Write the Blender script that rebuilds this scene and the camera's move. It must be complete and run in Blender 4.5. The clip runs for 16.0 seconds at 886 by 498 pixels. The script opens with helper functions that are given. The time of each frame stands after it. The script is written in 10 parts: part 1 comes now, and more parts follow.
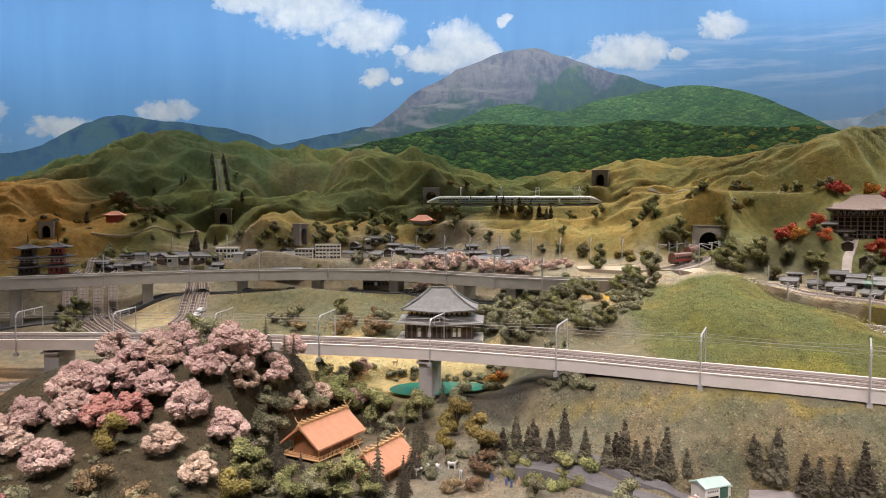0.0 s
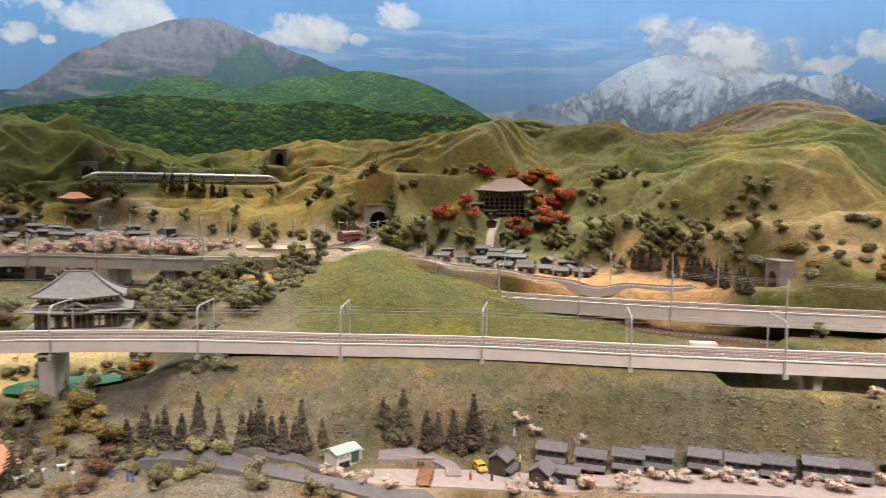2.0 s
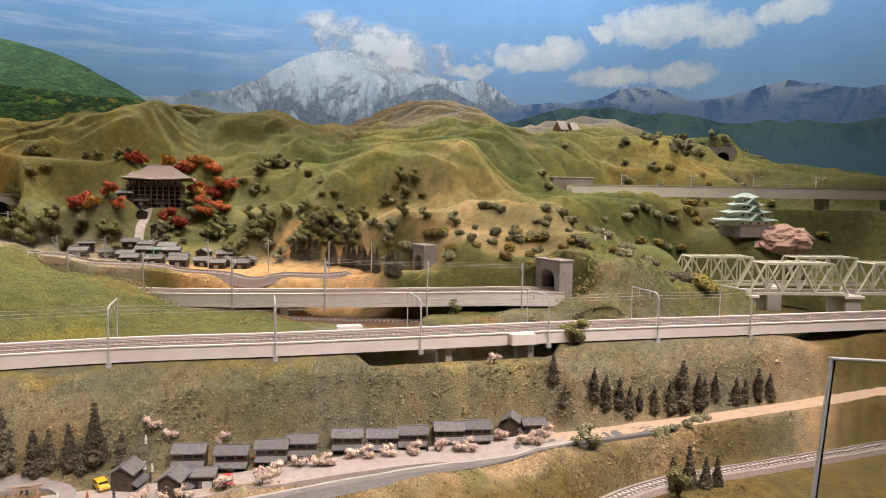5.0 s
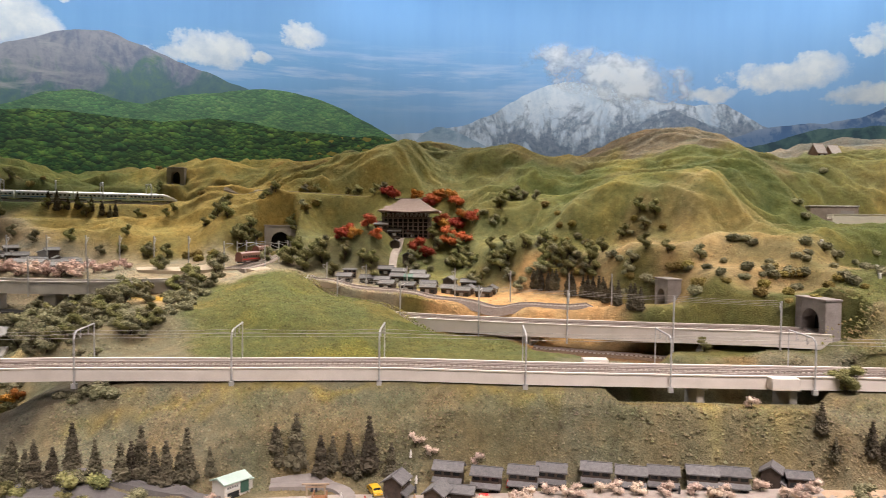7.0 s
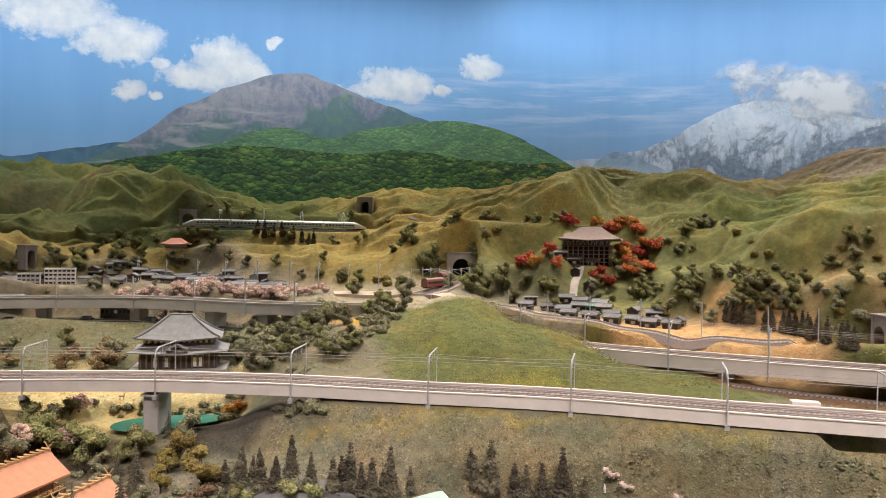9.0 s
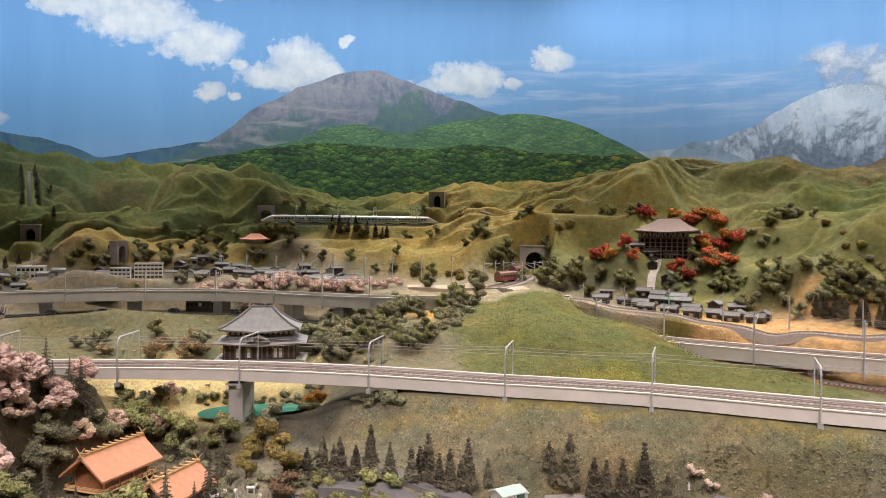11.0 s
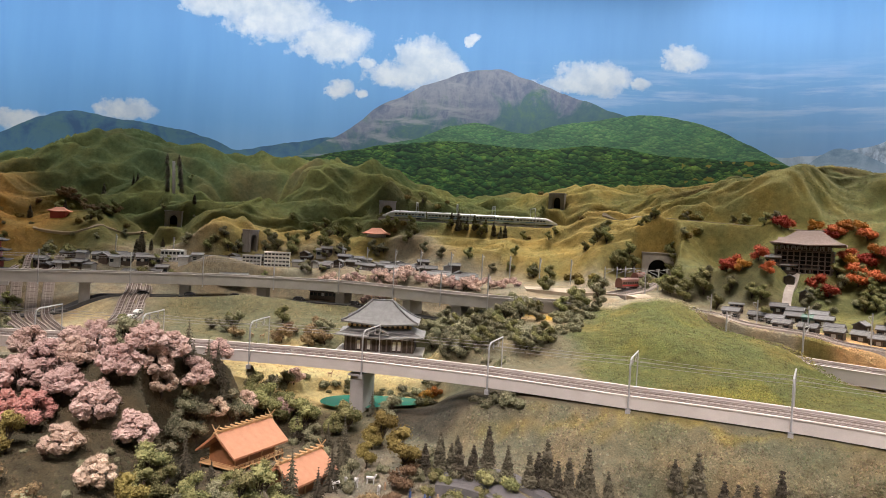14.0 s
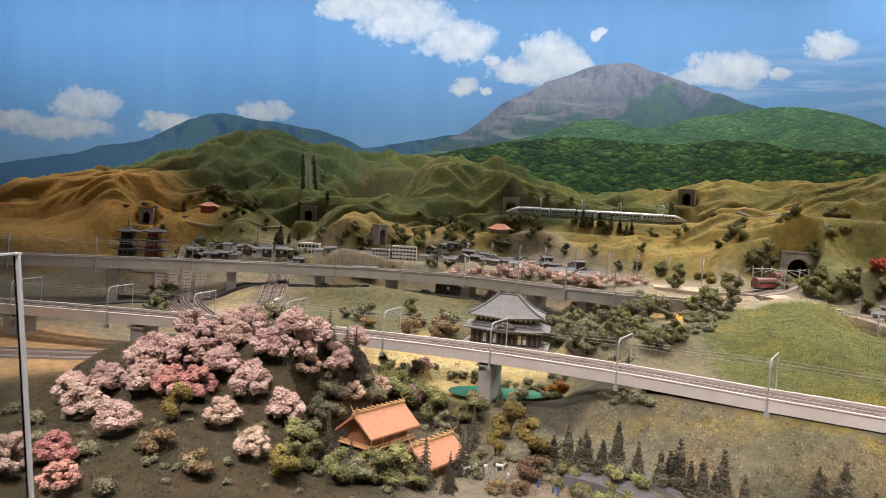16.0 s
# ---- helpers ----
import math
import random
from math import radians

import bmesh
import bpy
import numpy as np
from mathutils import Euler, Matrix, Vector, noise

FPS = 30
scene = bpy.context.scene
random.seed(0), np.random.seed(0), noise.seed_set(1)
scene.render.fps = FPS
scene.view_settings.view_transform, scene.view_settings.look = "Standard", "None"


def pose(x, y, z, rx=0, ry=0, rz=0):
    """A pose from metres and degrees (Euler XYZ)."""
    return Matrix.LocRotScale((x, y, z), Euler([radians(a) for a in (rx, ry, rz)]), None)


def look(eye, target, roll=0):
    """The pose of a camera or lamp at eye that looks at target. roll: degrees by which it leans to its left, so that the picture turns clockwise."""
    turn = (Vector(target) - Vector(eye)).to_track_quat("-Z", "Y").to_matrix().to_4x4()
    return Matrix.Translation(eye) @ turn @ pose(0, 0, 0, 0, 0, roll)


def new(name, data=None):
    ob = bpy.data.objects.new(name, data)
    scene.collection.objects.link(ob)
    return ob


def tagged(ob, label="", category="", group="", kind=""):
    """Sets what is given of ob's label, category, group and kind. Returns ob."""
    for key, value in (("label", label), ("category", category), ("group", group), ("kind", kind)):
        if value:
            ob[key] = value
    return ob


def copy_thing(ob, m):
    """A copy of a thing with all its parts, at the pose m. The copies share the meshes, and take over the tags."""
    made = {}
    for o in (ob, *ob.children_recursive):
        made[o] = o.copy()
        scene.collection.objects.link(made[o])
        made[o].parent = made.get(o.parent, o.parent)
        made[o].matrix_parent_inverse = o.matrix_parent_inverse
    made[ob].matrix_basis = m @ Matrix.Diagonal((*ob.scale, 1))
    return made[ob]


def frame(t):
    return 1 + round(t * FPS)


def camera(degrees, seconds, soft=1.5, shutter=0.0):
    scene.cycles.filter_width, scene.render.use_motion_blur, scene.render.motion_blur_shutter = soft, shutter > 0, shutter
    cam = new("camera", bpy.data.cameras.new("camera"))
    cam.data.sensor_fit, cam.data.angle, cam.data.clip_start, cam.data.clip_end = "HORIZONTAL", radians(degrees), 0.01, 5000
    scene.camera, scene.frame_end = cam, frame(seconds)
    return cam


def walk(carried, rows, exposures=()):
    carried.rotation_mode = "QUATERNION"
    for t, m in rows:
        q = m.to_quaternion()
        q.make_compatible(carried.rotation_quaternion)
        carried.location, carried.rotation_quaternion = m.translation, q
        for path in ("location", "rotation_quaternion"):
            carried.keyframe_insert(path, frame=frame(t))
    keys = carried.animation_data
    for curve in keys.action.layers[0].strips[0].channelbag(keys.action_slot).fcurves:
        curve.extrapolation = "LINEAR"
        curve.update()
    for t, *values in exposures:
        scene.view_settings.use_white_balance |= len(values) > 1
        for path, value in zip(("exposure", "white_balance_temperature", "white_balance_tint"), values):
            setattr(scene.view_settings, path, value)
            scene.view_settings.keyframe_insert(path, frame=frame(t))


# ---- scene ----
EXPOSURES = [(0.0, 0.0, 5900, 10), (1.0, 0.0, 5950, 10), (2.0, 0.0, 6150, 10), (3.0, 0.0, 6250, 10), (6.0, 0.0, 6300, 10), (7.0, 0.0, 6260, 10), (9.0, 0.0, 6150, 10), (12.0, 0.0, 6050, 10), (16.0, 0.0, 5980, 10)]
cam = camera(64.52, 16.0, 0.8, 0.25)
PATH = [
    (0, (0.0004, 0.0001, 1.5057), (-0.0106, 1.9977, 1.4091), -0.08),
    (0.5, (0.0235, 0.0030, 1.5013), (0.1063, 1.9986, 1.3979), 0.15),
    (1, (0.0641, -0.0095, 1.5008), (0.3481, 1.9667, 1.3833), 0.42),
    (1.5, (0.1222, -0.0024, 1.4899), (0.6533, 1.9215, 1.3621), 0.60),
    (2, (0.1769, 0.0011, 1.4817), (0.9623, 1.8351, 1.3419), 0.49),
    (2.5, (0.2261, 0.0007, 1.4754), (1.2702, 1.6999, 1.3256), 0.47),
    (3, (0.2759, 0.0008, 1.4601), (1.5066, 1.5700, 1.3086), 0.56),
    (3.5, (0.3041, -0.0120, 1.4573), (1.6672, 1.4439, 1.3077), 0.62),
    (3.7, (0.3127, -0.0125, 1.4520), (1.7166, 1.4042, 1.3033), 0.66),
    (4.75, (0.3030, -0.0128, 1.4544), (1.8052, 1.2997, 1.3098), 0.72),
    (5.8, (0.2934, -0.0130, 1.4568), (1.6488, 1.4524, 1.3328), 0.69),
    (6, (0.2812, -0.0058, 1.4560), (1.5880, 1.5037, 1.3395), 0.67),
    (6.5, (0.2518, -0.0051, 1.4678), (1.4202, 1.6151, 1.3689), 0.68),
    (7, (0.2152, -0.0066, 1.4765), (1.2268, 1.7171, 1.4006), 0.65),
    (7.5, (0.1908, -0.0130, 1.4857), (1.0614, 1.7867, 1.4299), 0.70),
    (8, (0.1702, -0.0138, 1.4893), (0.9204, 1.8399, 1.4547), 0.74),
    (8.5, (0.1515, -0.0094, 1.4952), (0.8090, 1.8793, 1.4725), 0.84),
    (9, (0.1400, -0.0072, 1.4946), (0.7215, 1.9063, 1.4805), 0.86),
    (9.5, (0.1297, -0.0030, 1.4955), (0.6453, 1.9293, 1.4799), 0.68),
    (10.75, (0.1253, 0.0010, 1.4876), (0.5337, 1.9587, 1.4603), 0.40),
    (12, (0.1209, 0.0050, 1.4798), (0.4390, 1.9793, 1.4469), 1.33),
    (12.5, (0.1192, 0.0096, 1.4816), (0.3842, 1.9918, 1.4523), 2.12),
    (13, (0.0904, 0.0265, 1.4955), (0.2830, 2.0170, 1.4683), 2.77),
    (13.5, (0.0847, 0.0294, 1.4907), (0.2200, 2.0245, 1.4566), 2.99),
    (14, (0.0867, 0.0232, 1.4877), (0.1660, 2.0212, 1.4467), 2.98),
    (14.5, (0.0854, 0.0220, 1.4811), (0.1025, 2.0213, 1.4313), 2.92),
    (15, (0.0813, 0.0114, 1.4840), (0.0140, 2.0096, 1.4313), 3.01),
    (15.5, (0.0658, 0.0007, 1.4797), (-0.0954, 1.9934, 1.4227), 3.25),
    (16, (0.0561, -0.0148, 1.4777), (-0.1979, 1.9678, 1.4101), 3.46),
]
walk(cam, [(t, look(eye, target, roll)) for t, eye, target, roll in PATH], EXPOSURES)

# ---- light: the hall's ceiling lamps over the layout, an added fill, and the wash on the painted wall ----
world = bpy.data.worlds.new("hall")
scene.world = world
world.use_nodes = True
world.node_tree.nodes["Background"].inputs[0].default_value = (0.9, 0.95, 1.0, 1)
world.node_tree.nodes["Background"].inputs[1].default_value = 0.25


def area_lamp(name, eye, target, power, size_x, size_y, colour, spread=180):
    data = bpy.data.lights.new(name, "AREA")
    data.shape, data.size, data.size_y = "RECTANGLE", size_x, size_y
    data.energy, data.color = power, colour
    data.spread = radians(spread)
    ob = new(name, data)
    ob.matrix_world = look(eye, target)
    return ob


area_lamp("ceiling_lamp_front", (0.72, -0.15, 3.35), (0.9, 0.95, 0.95), 48, 4.3, 0.35, (1.0, 0.83, 0.75), 66)
area_lamp("ceiling_lamp_middle", (0.6, 2.75, 3.6), (0.6, 2.7, 1.0), 44, 4.8, 0.2, (1.0, 0.86, 0.72), 72)
for hx, hy, tx, ty, power in ((-3.4, 5.15, -2.7, 4.0, 12), (-1.3, 5.2, -0.8, 4.0, 15), (0.9, 5.2, 0.8, 3.8, 18), (2.9, 4.85, 2.0, 3.5, 17), (4.5, 3.5, 3.1, 2.4, 18), (5.15, 1.9, 3.9, 1.5, 17)):
    area_lamp("ceiling_lamp_hills", (hx, hy, 3.6), (tx, ty, 1.3), power, 0.3, 0.15, (1.0, 0.87, 0.73), 80)
# unseen fill lamp, added to brighten the castle side and its viaduct
area_lamp("ceiling_lamp_east", (3.0, 1.3, 3.6), (3.5, 1.75, 1.0), 19, 0.6, 0.4, (1.0, 0.89, 0.75), 95)
area_lamp("wall_wash_back", (-1.45, 4.45, 3.6), (-1.45, 5.4, 2.5), 46, 7.3, 0.3, (0.93, 0.97, 1.0), 110)
area_lamp("wall_wash_corner", (3.25, 3.45, 3.6), (4.35, 4.55, 2.5), 24, 3.6, 0.3, (0.93, 0.97, 1.0), 110)
area_lamp("wall_wash_side", (4.5, 1.3, 3.6), (5.5, 1.5, 2.5), 15.5, 2.4, 0.3, (0.88, 0.95, 1.0), 130)
SPOTS = [(-2.5, 3.75, 1.3, 30), (-0.75, 3.75, 1.4, 10)]
for sx, sy, sz, power in SPOTS:
    lamp = bpy.data.lights.new("orange_spot", "SPOT")
    lamp.energy, lamp.color, lamp.spot_size, lamp.spot_blend, lamp.shadow_soft_size = power, (1.0, 0.64, 0.28), radians(38), 0.8, 0.08
    new("orange_spot", lamp).matrix_world = look((sx + 0.5, sy - 1.1, 3.4), (sx, sy + 0.3, sz))

# ---- materials ----
def material(name):
    m = bpy.data.materials.new(name)
    m.use_nodes = True
    nt = m.node_tree
    bsdf = nt.nodes["Principled BSDF"]
    return m, nt, bsdf


def noise_node(nt, scale, detail=4.0, rough=0.55, coords=None, kind=None, distortion=0.0):
    n = nt.nodes.new("ShaderNodeTexNoise")
    n.inputs["Scale"].default_value, n.inputs["Detail"].default_value = scale, detail
    n.inputs["Roughness"].default_value, n.inputs["Distortion"].default_value = rough, distortion
    if kind:
        n.noise_type = kind
    if coords is not None:
        nt.links.new(coords, n.inputs["Vector"])
    return n.outputs["Fac"]


def ramp(nt, fac, stops):
    r = nt.nodes.new("ShaderNodeValToRGB")
    while len(r.color_ramp.elements) < len(stops):
        r.color_ramp.elements.new(0.5)
    for e, (pos, col) in zip(r.color_ramp.elements, stops):
        e.position, e.color = pos, (*col, 1) if len(col) == 3 else col
    nt.links.new(fac, r.inputs[0])
    return r.outputs[0]


def mix(nt, fac, a, b, mode="MIX"):
    n = nt.nodes.new("ShaderNodeMix")
    n.data_type, n.blend_type = "RGBA", mode
    for socket, value in ((n.inputs[0], fac), (n.inputs[6], a), (n.inputs[7], b)):
        if hasattr(value, "is_output"):
            nt.links.new(value, socket)
        elif isinstance(value, (int, float)):
            socket.default_value = value
        else:
            socket.default_value = (*value, 1)
    return n.outputs[2]


def maths(nt, op, a, b=0.0, c=0.0):
    n = nt.nodes.new("ShaderNodeMath")
    n.operation = op
    for socket, value in zip(n.inputs, (a, b, c)):
        if hasattr(value, "is_output"):
            nt.links.new(value, socket)
        else:
            socket.default_value = value
    return n.outputs[0]


def object_coords(nt):
    return nt.nodes.new("ShaderNodeTexCoord").outputs["Object"]


def world_coords(nt):
    return nt.nodes.new("ShaderNodeNewGeometry").outputs["Position"]


def bump(nt, bsdf, height, strength, distance=0.002):
    b = nt.nodes.new("ShaderNodeBump")
    b.inputs["Strength"].default_value, b.inputs["Distance"].default_value = strength, distance
    nt.links.new(height, b.inputs["Height"])
    nt.links.new(b.outputs[0], bsdf.inputs["Normal"])


def surface(name, dark, light, scale=60.0, rough=0.7, relief=0.3, metal=0.0, fine=None, spread=0.0):
    """A plain material between two tones: coarse stains, fine grain, a little relief; spread: how far single objects differ."""
    m, nt, bsdf = material(name)
    at = world_coords(nt)
    coarse = noise_node(nt, scale, 5, 0.6, at)
    grain = noise_node(nt, fine or scale * 9, 2, 0.6, at)
    fac = maths(nt, "ADD", maths(nt, "MULTIPLY", coarse, 0.7), maths(nt, "MULTIPLY", grain, 0.3))
    col = ramp(nt, fac, [(0.32, dark), (0.68, light)])
    if spread:
        rnd = nt.nodes.new("ShaderNodeObjectInfo").outputs["Random"]
        hsv = nt.nodes.new("ShaderNodeHueSaturation")
        nt.links.new(maths(nt, "ADD", 1.0 - spread, maths(nt, "MULTIPLY", rnd, 2 * spread)), hsv.inputs["Value"])
        nt.links.new(col, hsv.inputs["Color"])
        col = hsv.outputs[0]
    nt.links.new(col, bsdf.inputs["Base Color"])
    bsdf.inputs["Roughness"].default_value, bsdf.inputs["Metallic"].default_value = rough, metal
    if relief:
        bump(nt, bsdf, grain, relief)
    return m


def leaf_material(name, dark, light, spread=0.25):
    """Foliage: every leaf and every plant its own tone."""
    m, nt, bsdf = material(name)
    island = nt.nodes.new("ShaderNodeNewGeometry").outputs["Random Per Island"]
    rnd = nt.nodes.new("ShaderNodeObjectInfo").outputs["Random"]
    col = ramp(nt, island, [(0.1, dark), (0.9, light)])
    hsv = nt.nodes.new("ShaderNodeHueSaturation")
    nt.links.new(maths(nt, "ADD", 1.0 - spread, maths(nt, "MULTIPLY", rnd, 2 * spread)), hsv.inputs["Value"])
    nt.links.new(maths(nt, "ADD", 0.485, maths(nt, "MULTIPLY", rnd, 0.03)), hsv.inputs["Hue"])
    nt.links.new(col, hsv.inputs["Color"])
    nt.links.new(hsv.outputs[0], bsdf.inputs["Base Color"])
    bsdf.inputs["Roughness"].default_value = 0.9
    bsdf.inputs["Specular IOR Level"].default_value = 0.15
    return m


CONCRETE = surface("pale_concrete", (0.60, 0.56, 0.52), (0.74, 0.69, 0.65), 14, 0.75, 0.15, fine=400)
CONCRETE_DARK = surface("weathered_concrete", (0.34, 0.325, 0.31), (0.48, 0.46, 0.44), 18, 0.85, 0.2, fine=300)
PORTAL = surface("portal_stone", (0.20, 0.18, 0.17), (0.33, 0.30, 0.285), 25, 0.9, 0.4, fine=260)
PORTAL_PALE = surface("pale_portal_stone", (0.32, 0.29, 0.265), (0.48, 0.44, 0.41), 25, 0.9, 0.4, fine=260)
# near-black for blocks that stand in for deep shade
BLACK = surface("shade_black", (0.006, 0.006, 0.006), (0.012, 0.012, 0.012), 30, 1.0, 0.0)
BALLAST = surface("ballast", (0.25, 0.205, 0.185), (0.46, 0.39, 0.355), 220, 0.95, 0.8, fine=900)
RAIL = surface("rail_steel", (0.26, 0.21, 0.19), (0.42, 0.37, 0.34), 60, 0.45, 0.05, 0.3)
SLEEPER = surface("sleeper", (0.45, 0.415, 0.385), (0.60, 0.56, 0.525), 120, 0.8, 0.2, spread=0.1)
MAST = surface("galvanised_mast", (0.40, 0.40, 0.41), (0.55, 0.55, 0.56), 50, 0.5, 0.05, 0.3)
WIRE = surface("wire", (0.30, 0.28, 0.26), (0.42, 0.40, 0.38), 50, 0.5, 0.0)
ROOF_GREY = surface("grey_tile_roof", (0.10, 0.10, 0.105), (0.19, 0.185, 0.19), 120, 0.75, 0.4, spread=0.2)
TEMPLE_ROOF = surface("temple_tile", (0.15, 0.15, 0.155), (0.235, 0.235, 0.24), 60, 0.6, 0.3)
TIMBER = surface("dark_timber", (0.045, 0.032, 0.026), (0.11, 0.08, 0.062), 90, 0.75, 0.3, spread=0.2)
PLASTER = surface("white_plaster", (0.68, 0.66, 0.62), (0.80, 0.78, 0.74), 40, 0.85, 0.1)
PLASTER_GREY = surface("grey_plaster", (0.38, 0.37, 0.36), (0.52, 0.51, 0.49), 40, 0.85, 0.1, spread=0.25)
CEDAR = surface("cedar_wood", (0.48, 0.215, 0.11), (0.60, 0.285, 0.155), 70, 0.55, 0.15, fine=500)
CEDAR_PALE = surface("pale_cedar", (0.52, 0.33, 0.15), (0.66, 0.43, 0.21), 70, 0.6, 0.15)
# shaded copy of the cedar, shade put into its colour; also footbridge wood
CEDAR_DARK = surface("shaded_cedar", (0.24, 0.11, 0.05), (0.36, 0.17, 0.08), 70, 0.6, 0.15)
BARK = surface("bark", (0.045, 0.032, 0.024), (0.11, 0.085, 0.065), 150, 0.95, 0.5, spread=0.2)
BARK_ROOF = surface("bark_shingle", (0.13, 0.092, 0.078), (0.215, 0.158, 0.138), 110, 0.85, 0.4)
LATTICE = surface("stage_timber", (0.13, 0.10, 0.088), (0.21, 0.17, 0.15), 120, 0.8, 0.2)
ASPHALT = surface("asphalt", (0.12, 0.115, 0.115), (0.19, 0.18, 0.18), 60, 0.9, 0.4, fine=700)
PAVING = surface("pale_paving", (0.33, 0.285, 0.26), (0.46, 0.405, 0.37), 45, 0.9, 0.3, fine=500)
TRUSS_GREEN = surface("pale_green_steel", (0.47, 0.47, 0.36), (0.60, 0.59, 0.47), 60, 0.5, 0.05)
CASTLE_ROOF = surface("copper_green_tile", (0.32, 0.40, 0.36), (0.48, 0.56, 0.51), 120, 0.6, 0.3)
STONE_PINK = surface("castle_stone", (0.36, 0.22, 0.18), (0.52, 0.35, 0.28), 90, 0.9, 0.9, fine=300)
RED = surface("red_lacquer", (0.36, 0.06, 0.05), (0.50, 0.10, 0.08), 60, 0.5, 0.05)
WHITE = surface("white_paint", (0.74, 0.74, 0.74), (0.84, 0.84, 0.84), 30, 0.35, 0.02)
TRAIN_GREY = surface("train_grey", (0.26, 0.27, 0.32), (0.34, 0.35, 0.40), 30, 0.35, 0.02, 0.2)
DARK_GLASS = surface("dark_window", (0.015, 0.018, 0.022), (0.03, 0.034, 0.04), 30, 0.15, 0.0)
STEEL = surface("stainless", (0.45, 0.45, 0.47), (0.6, 0.6, 0.62), 30, 0.3, 0.0, 0.7)
YELLOW = surface("yellow_paint", (0.70, 0.42, 0.02), (0.80, 0.50, 0.03), 30, 0.3, 0.0)
CAR_RED = surface("red_paint", (0.60, 0.02, 0.03), (0.70, 0.03, 0.04), 30, 0.3, 0.0)
TEAL_ROOF = surface("pale_teal_roof", (0.42, 0.56, 0.52), (0.54, 0.67, 0.63), 30, 0.6, 0.05)
BLUE = surface("blue_paint", (0.10, 0.28, 0.55), (0.14, 0.36, 0.66), 30, 0.4, 0.0)
ORANGE_TILE = surface("orange_tile", (0.52, 0.20, 0.12), (0.66, 0.29, 0.18), 100, 0.7, 0.3)
GREEN_ROOF = surface("green_sheet_roof", (0.04, 0.10, 0.075), (0.065, 0.15, 0.115), 60, 0.6, 0.1)
TYRE = surface("tyre", (0.012, 0.012, 0.012), (0.025, 0.025, 0.025), 30, 0.8, 0.0)
HALL_WALL = surface("hall_wall", (0.30, 0.29, 0.28), (0.36, 0.35, 0.34), 4, 0.9, 0.05)
HALL_DARK = surface("hall_ceiling_paint", (0.10, 0.10, 0.10), (0.14, 0.14, 0.14), 4, 0.9, 0.05)
PLASTIC = {}
for key, col in (("dark", (0.05, 0.05, 0.06)), ("white", (0.75, 0.74, 0.72)), ("red", (0.5, 0.05, 0.04)), ("blue", (0.08, 0.14, 0.35)), ("tan", (0.45, 0.30, 0.18))):
    PLASTIC[key] = surface("painted_plastic_" + key, tuple(c * 0.85 for c in col), col, 60, 0.6, 0.0)

LEAF_PINK = leaf_material("cherry_blossom", (0.47, 0.335, 0.285), (0.68, 0.515, 0.45), 0.14)
LEAF_ROSE = leaf_material("rose_blossom", (0.46, 0.225, 0.19), (0.64, 0.37, 0.32), 0.12)
LEAF_CREAM = leaf_material("cream_blossom", (0.46, 0.34, 0.26), (0.68, 0.53, 0.42), 0.12)
LEAF_PALE = leaf_material("pale_blossom", (0.50, 0.40, 0.33), (0.70, 0.57, 0.48), 0.12)
LEAF_DARK = leaf_material("dark_leaf", (0.135, 0.136, 0.080), (0.31, 0.295, 0.185), 0.28)
LEAF_GREEN = leaf_material("green_leaf", (0.135, 0.142, 0.058), (0.31, 0.298, 0.132), 0.28)
LEAF_OLIVE = leaf_material("olive_leaf", (0.15, 0.115, 0.035), (0.31, 0.25, 0.085), 0.2)
LEAF_BROWN = leaf_material("brown_leaf", (0.15, 0.105, 0.06), (0.32, 0.23, 0.13), 0.25)
LEAF_RED = leaf_material("red_maple", (0.30, 0.055, 0.03), (0.52, 0.15, 0.075), 0.3)
LEAF_ORANGE = leaf_material("orange_maple", (0.34, 0.15, 0.035), (0.54, 0.27, 0.07), 0.25)
NEEDLE = leaf_material("conifer_needle", (0.056, 0.049, 0.035), (0.145, 0.128, 0.090), 0.3)


def ground_material():
    """Scatter grass, earth and sand: the cover's stored colour, speckled and tufted."""
    m, nt, bsdf = material("scatter_ground")
    attr = nt.nodes.new("ShaderNodeVertexColor")
    attr.layer_name = "cover"
    at = world_coords(nt)
    big = noise_node(nt, 7.0, 6, 0.62, at)
    mid = noise_node(nt, 34.0, 5, 0.65, at)
    fine = noise_node(nt, 260.0, 3, 0.65, at)
    tone = maths(nt, "ADD", maths(nt, "MULTIPLY", mid, 0.55), maths(nt, "MULTIPLY", fine, 0.45))
    shade = ramp(nt, tone, [(0.30, (0.50, 0.50, 0.50)), (0.52, (0.97, 0.97, 0.97)), (0.72, (1.5, 1.48, 1.42))])
    col = mix(nt, 1.0, attr.outputs[0], shade, "MULTIPLY")
    tint = ramp(nt, big, [(0.36, (1.12, 1.03, 0.88)), (0.62, (0.90, 0.97, 0.94))])
    col = mix(nt, 1.0, col, tint, "MULTIPLY")
    nt.links.new(col, bsdf.inputs["Base Color"])
    bsdf.inputs["Roughness"].default_value = 0.95
    bsdf.inputs["Specular IOR Level"].default_value = 0.1
    bump(nt, bsdf, maths(nt, "ADD", fine, maths(nt, "MULTIPLY", mid, 1.5)), 0.8, 0.006)
    return m


GROUND = ground_material()

# ---- the lie of the land (heights in metres above the hall floor) ----
PADS = []


def pad(x, y, z, r=0.3):
    """A patch of ground of height z round (x, y), blended with its neighbours."""
    PADS.append((x, y, z, r))


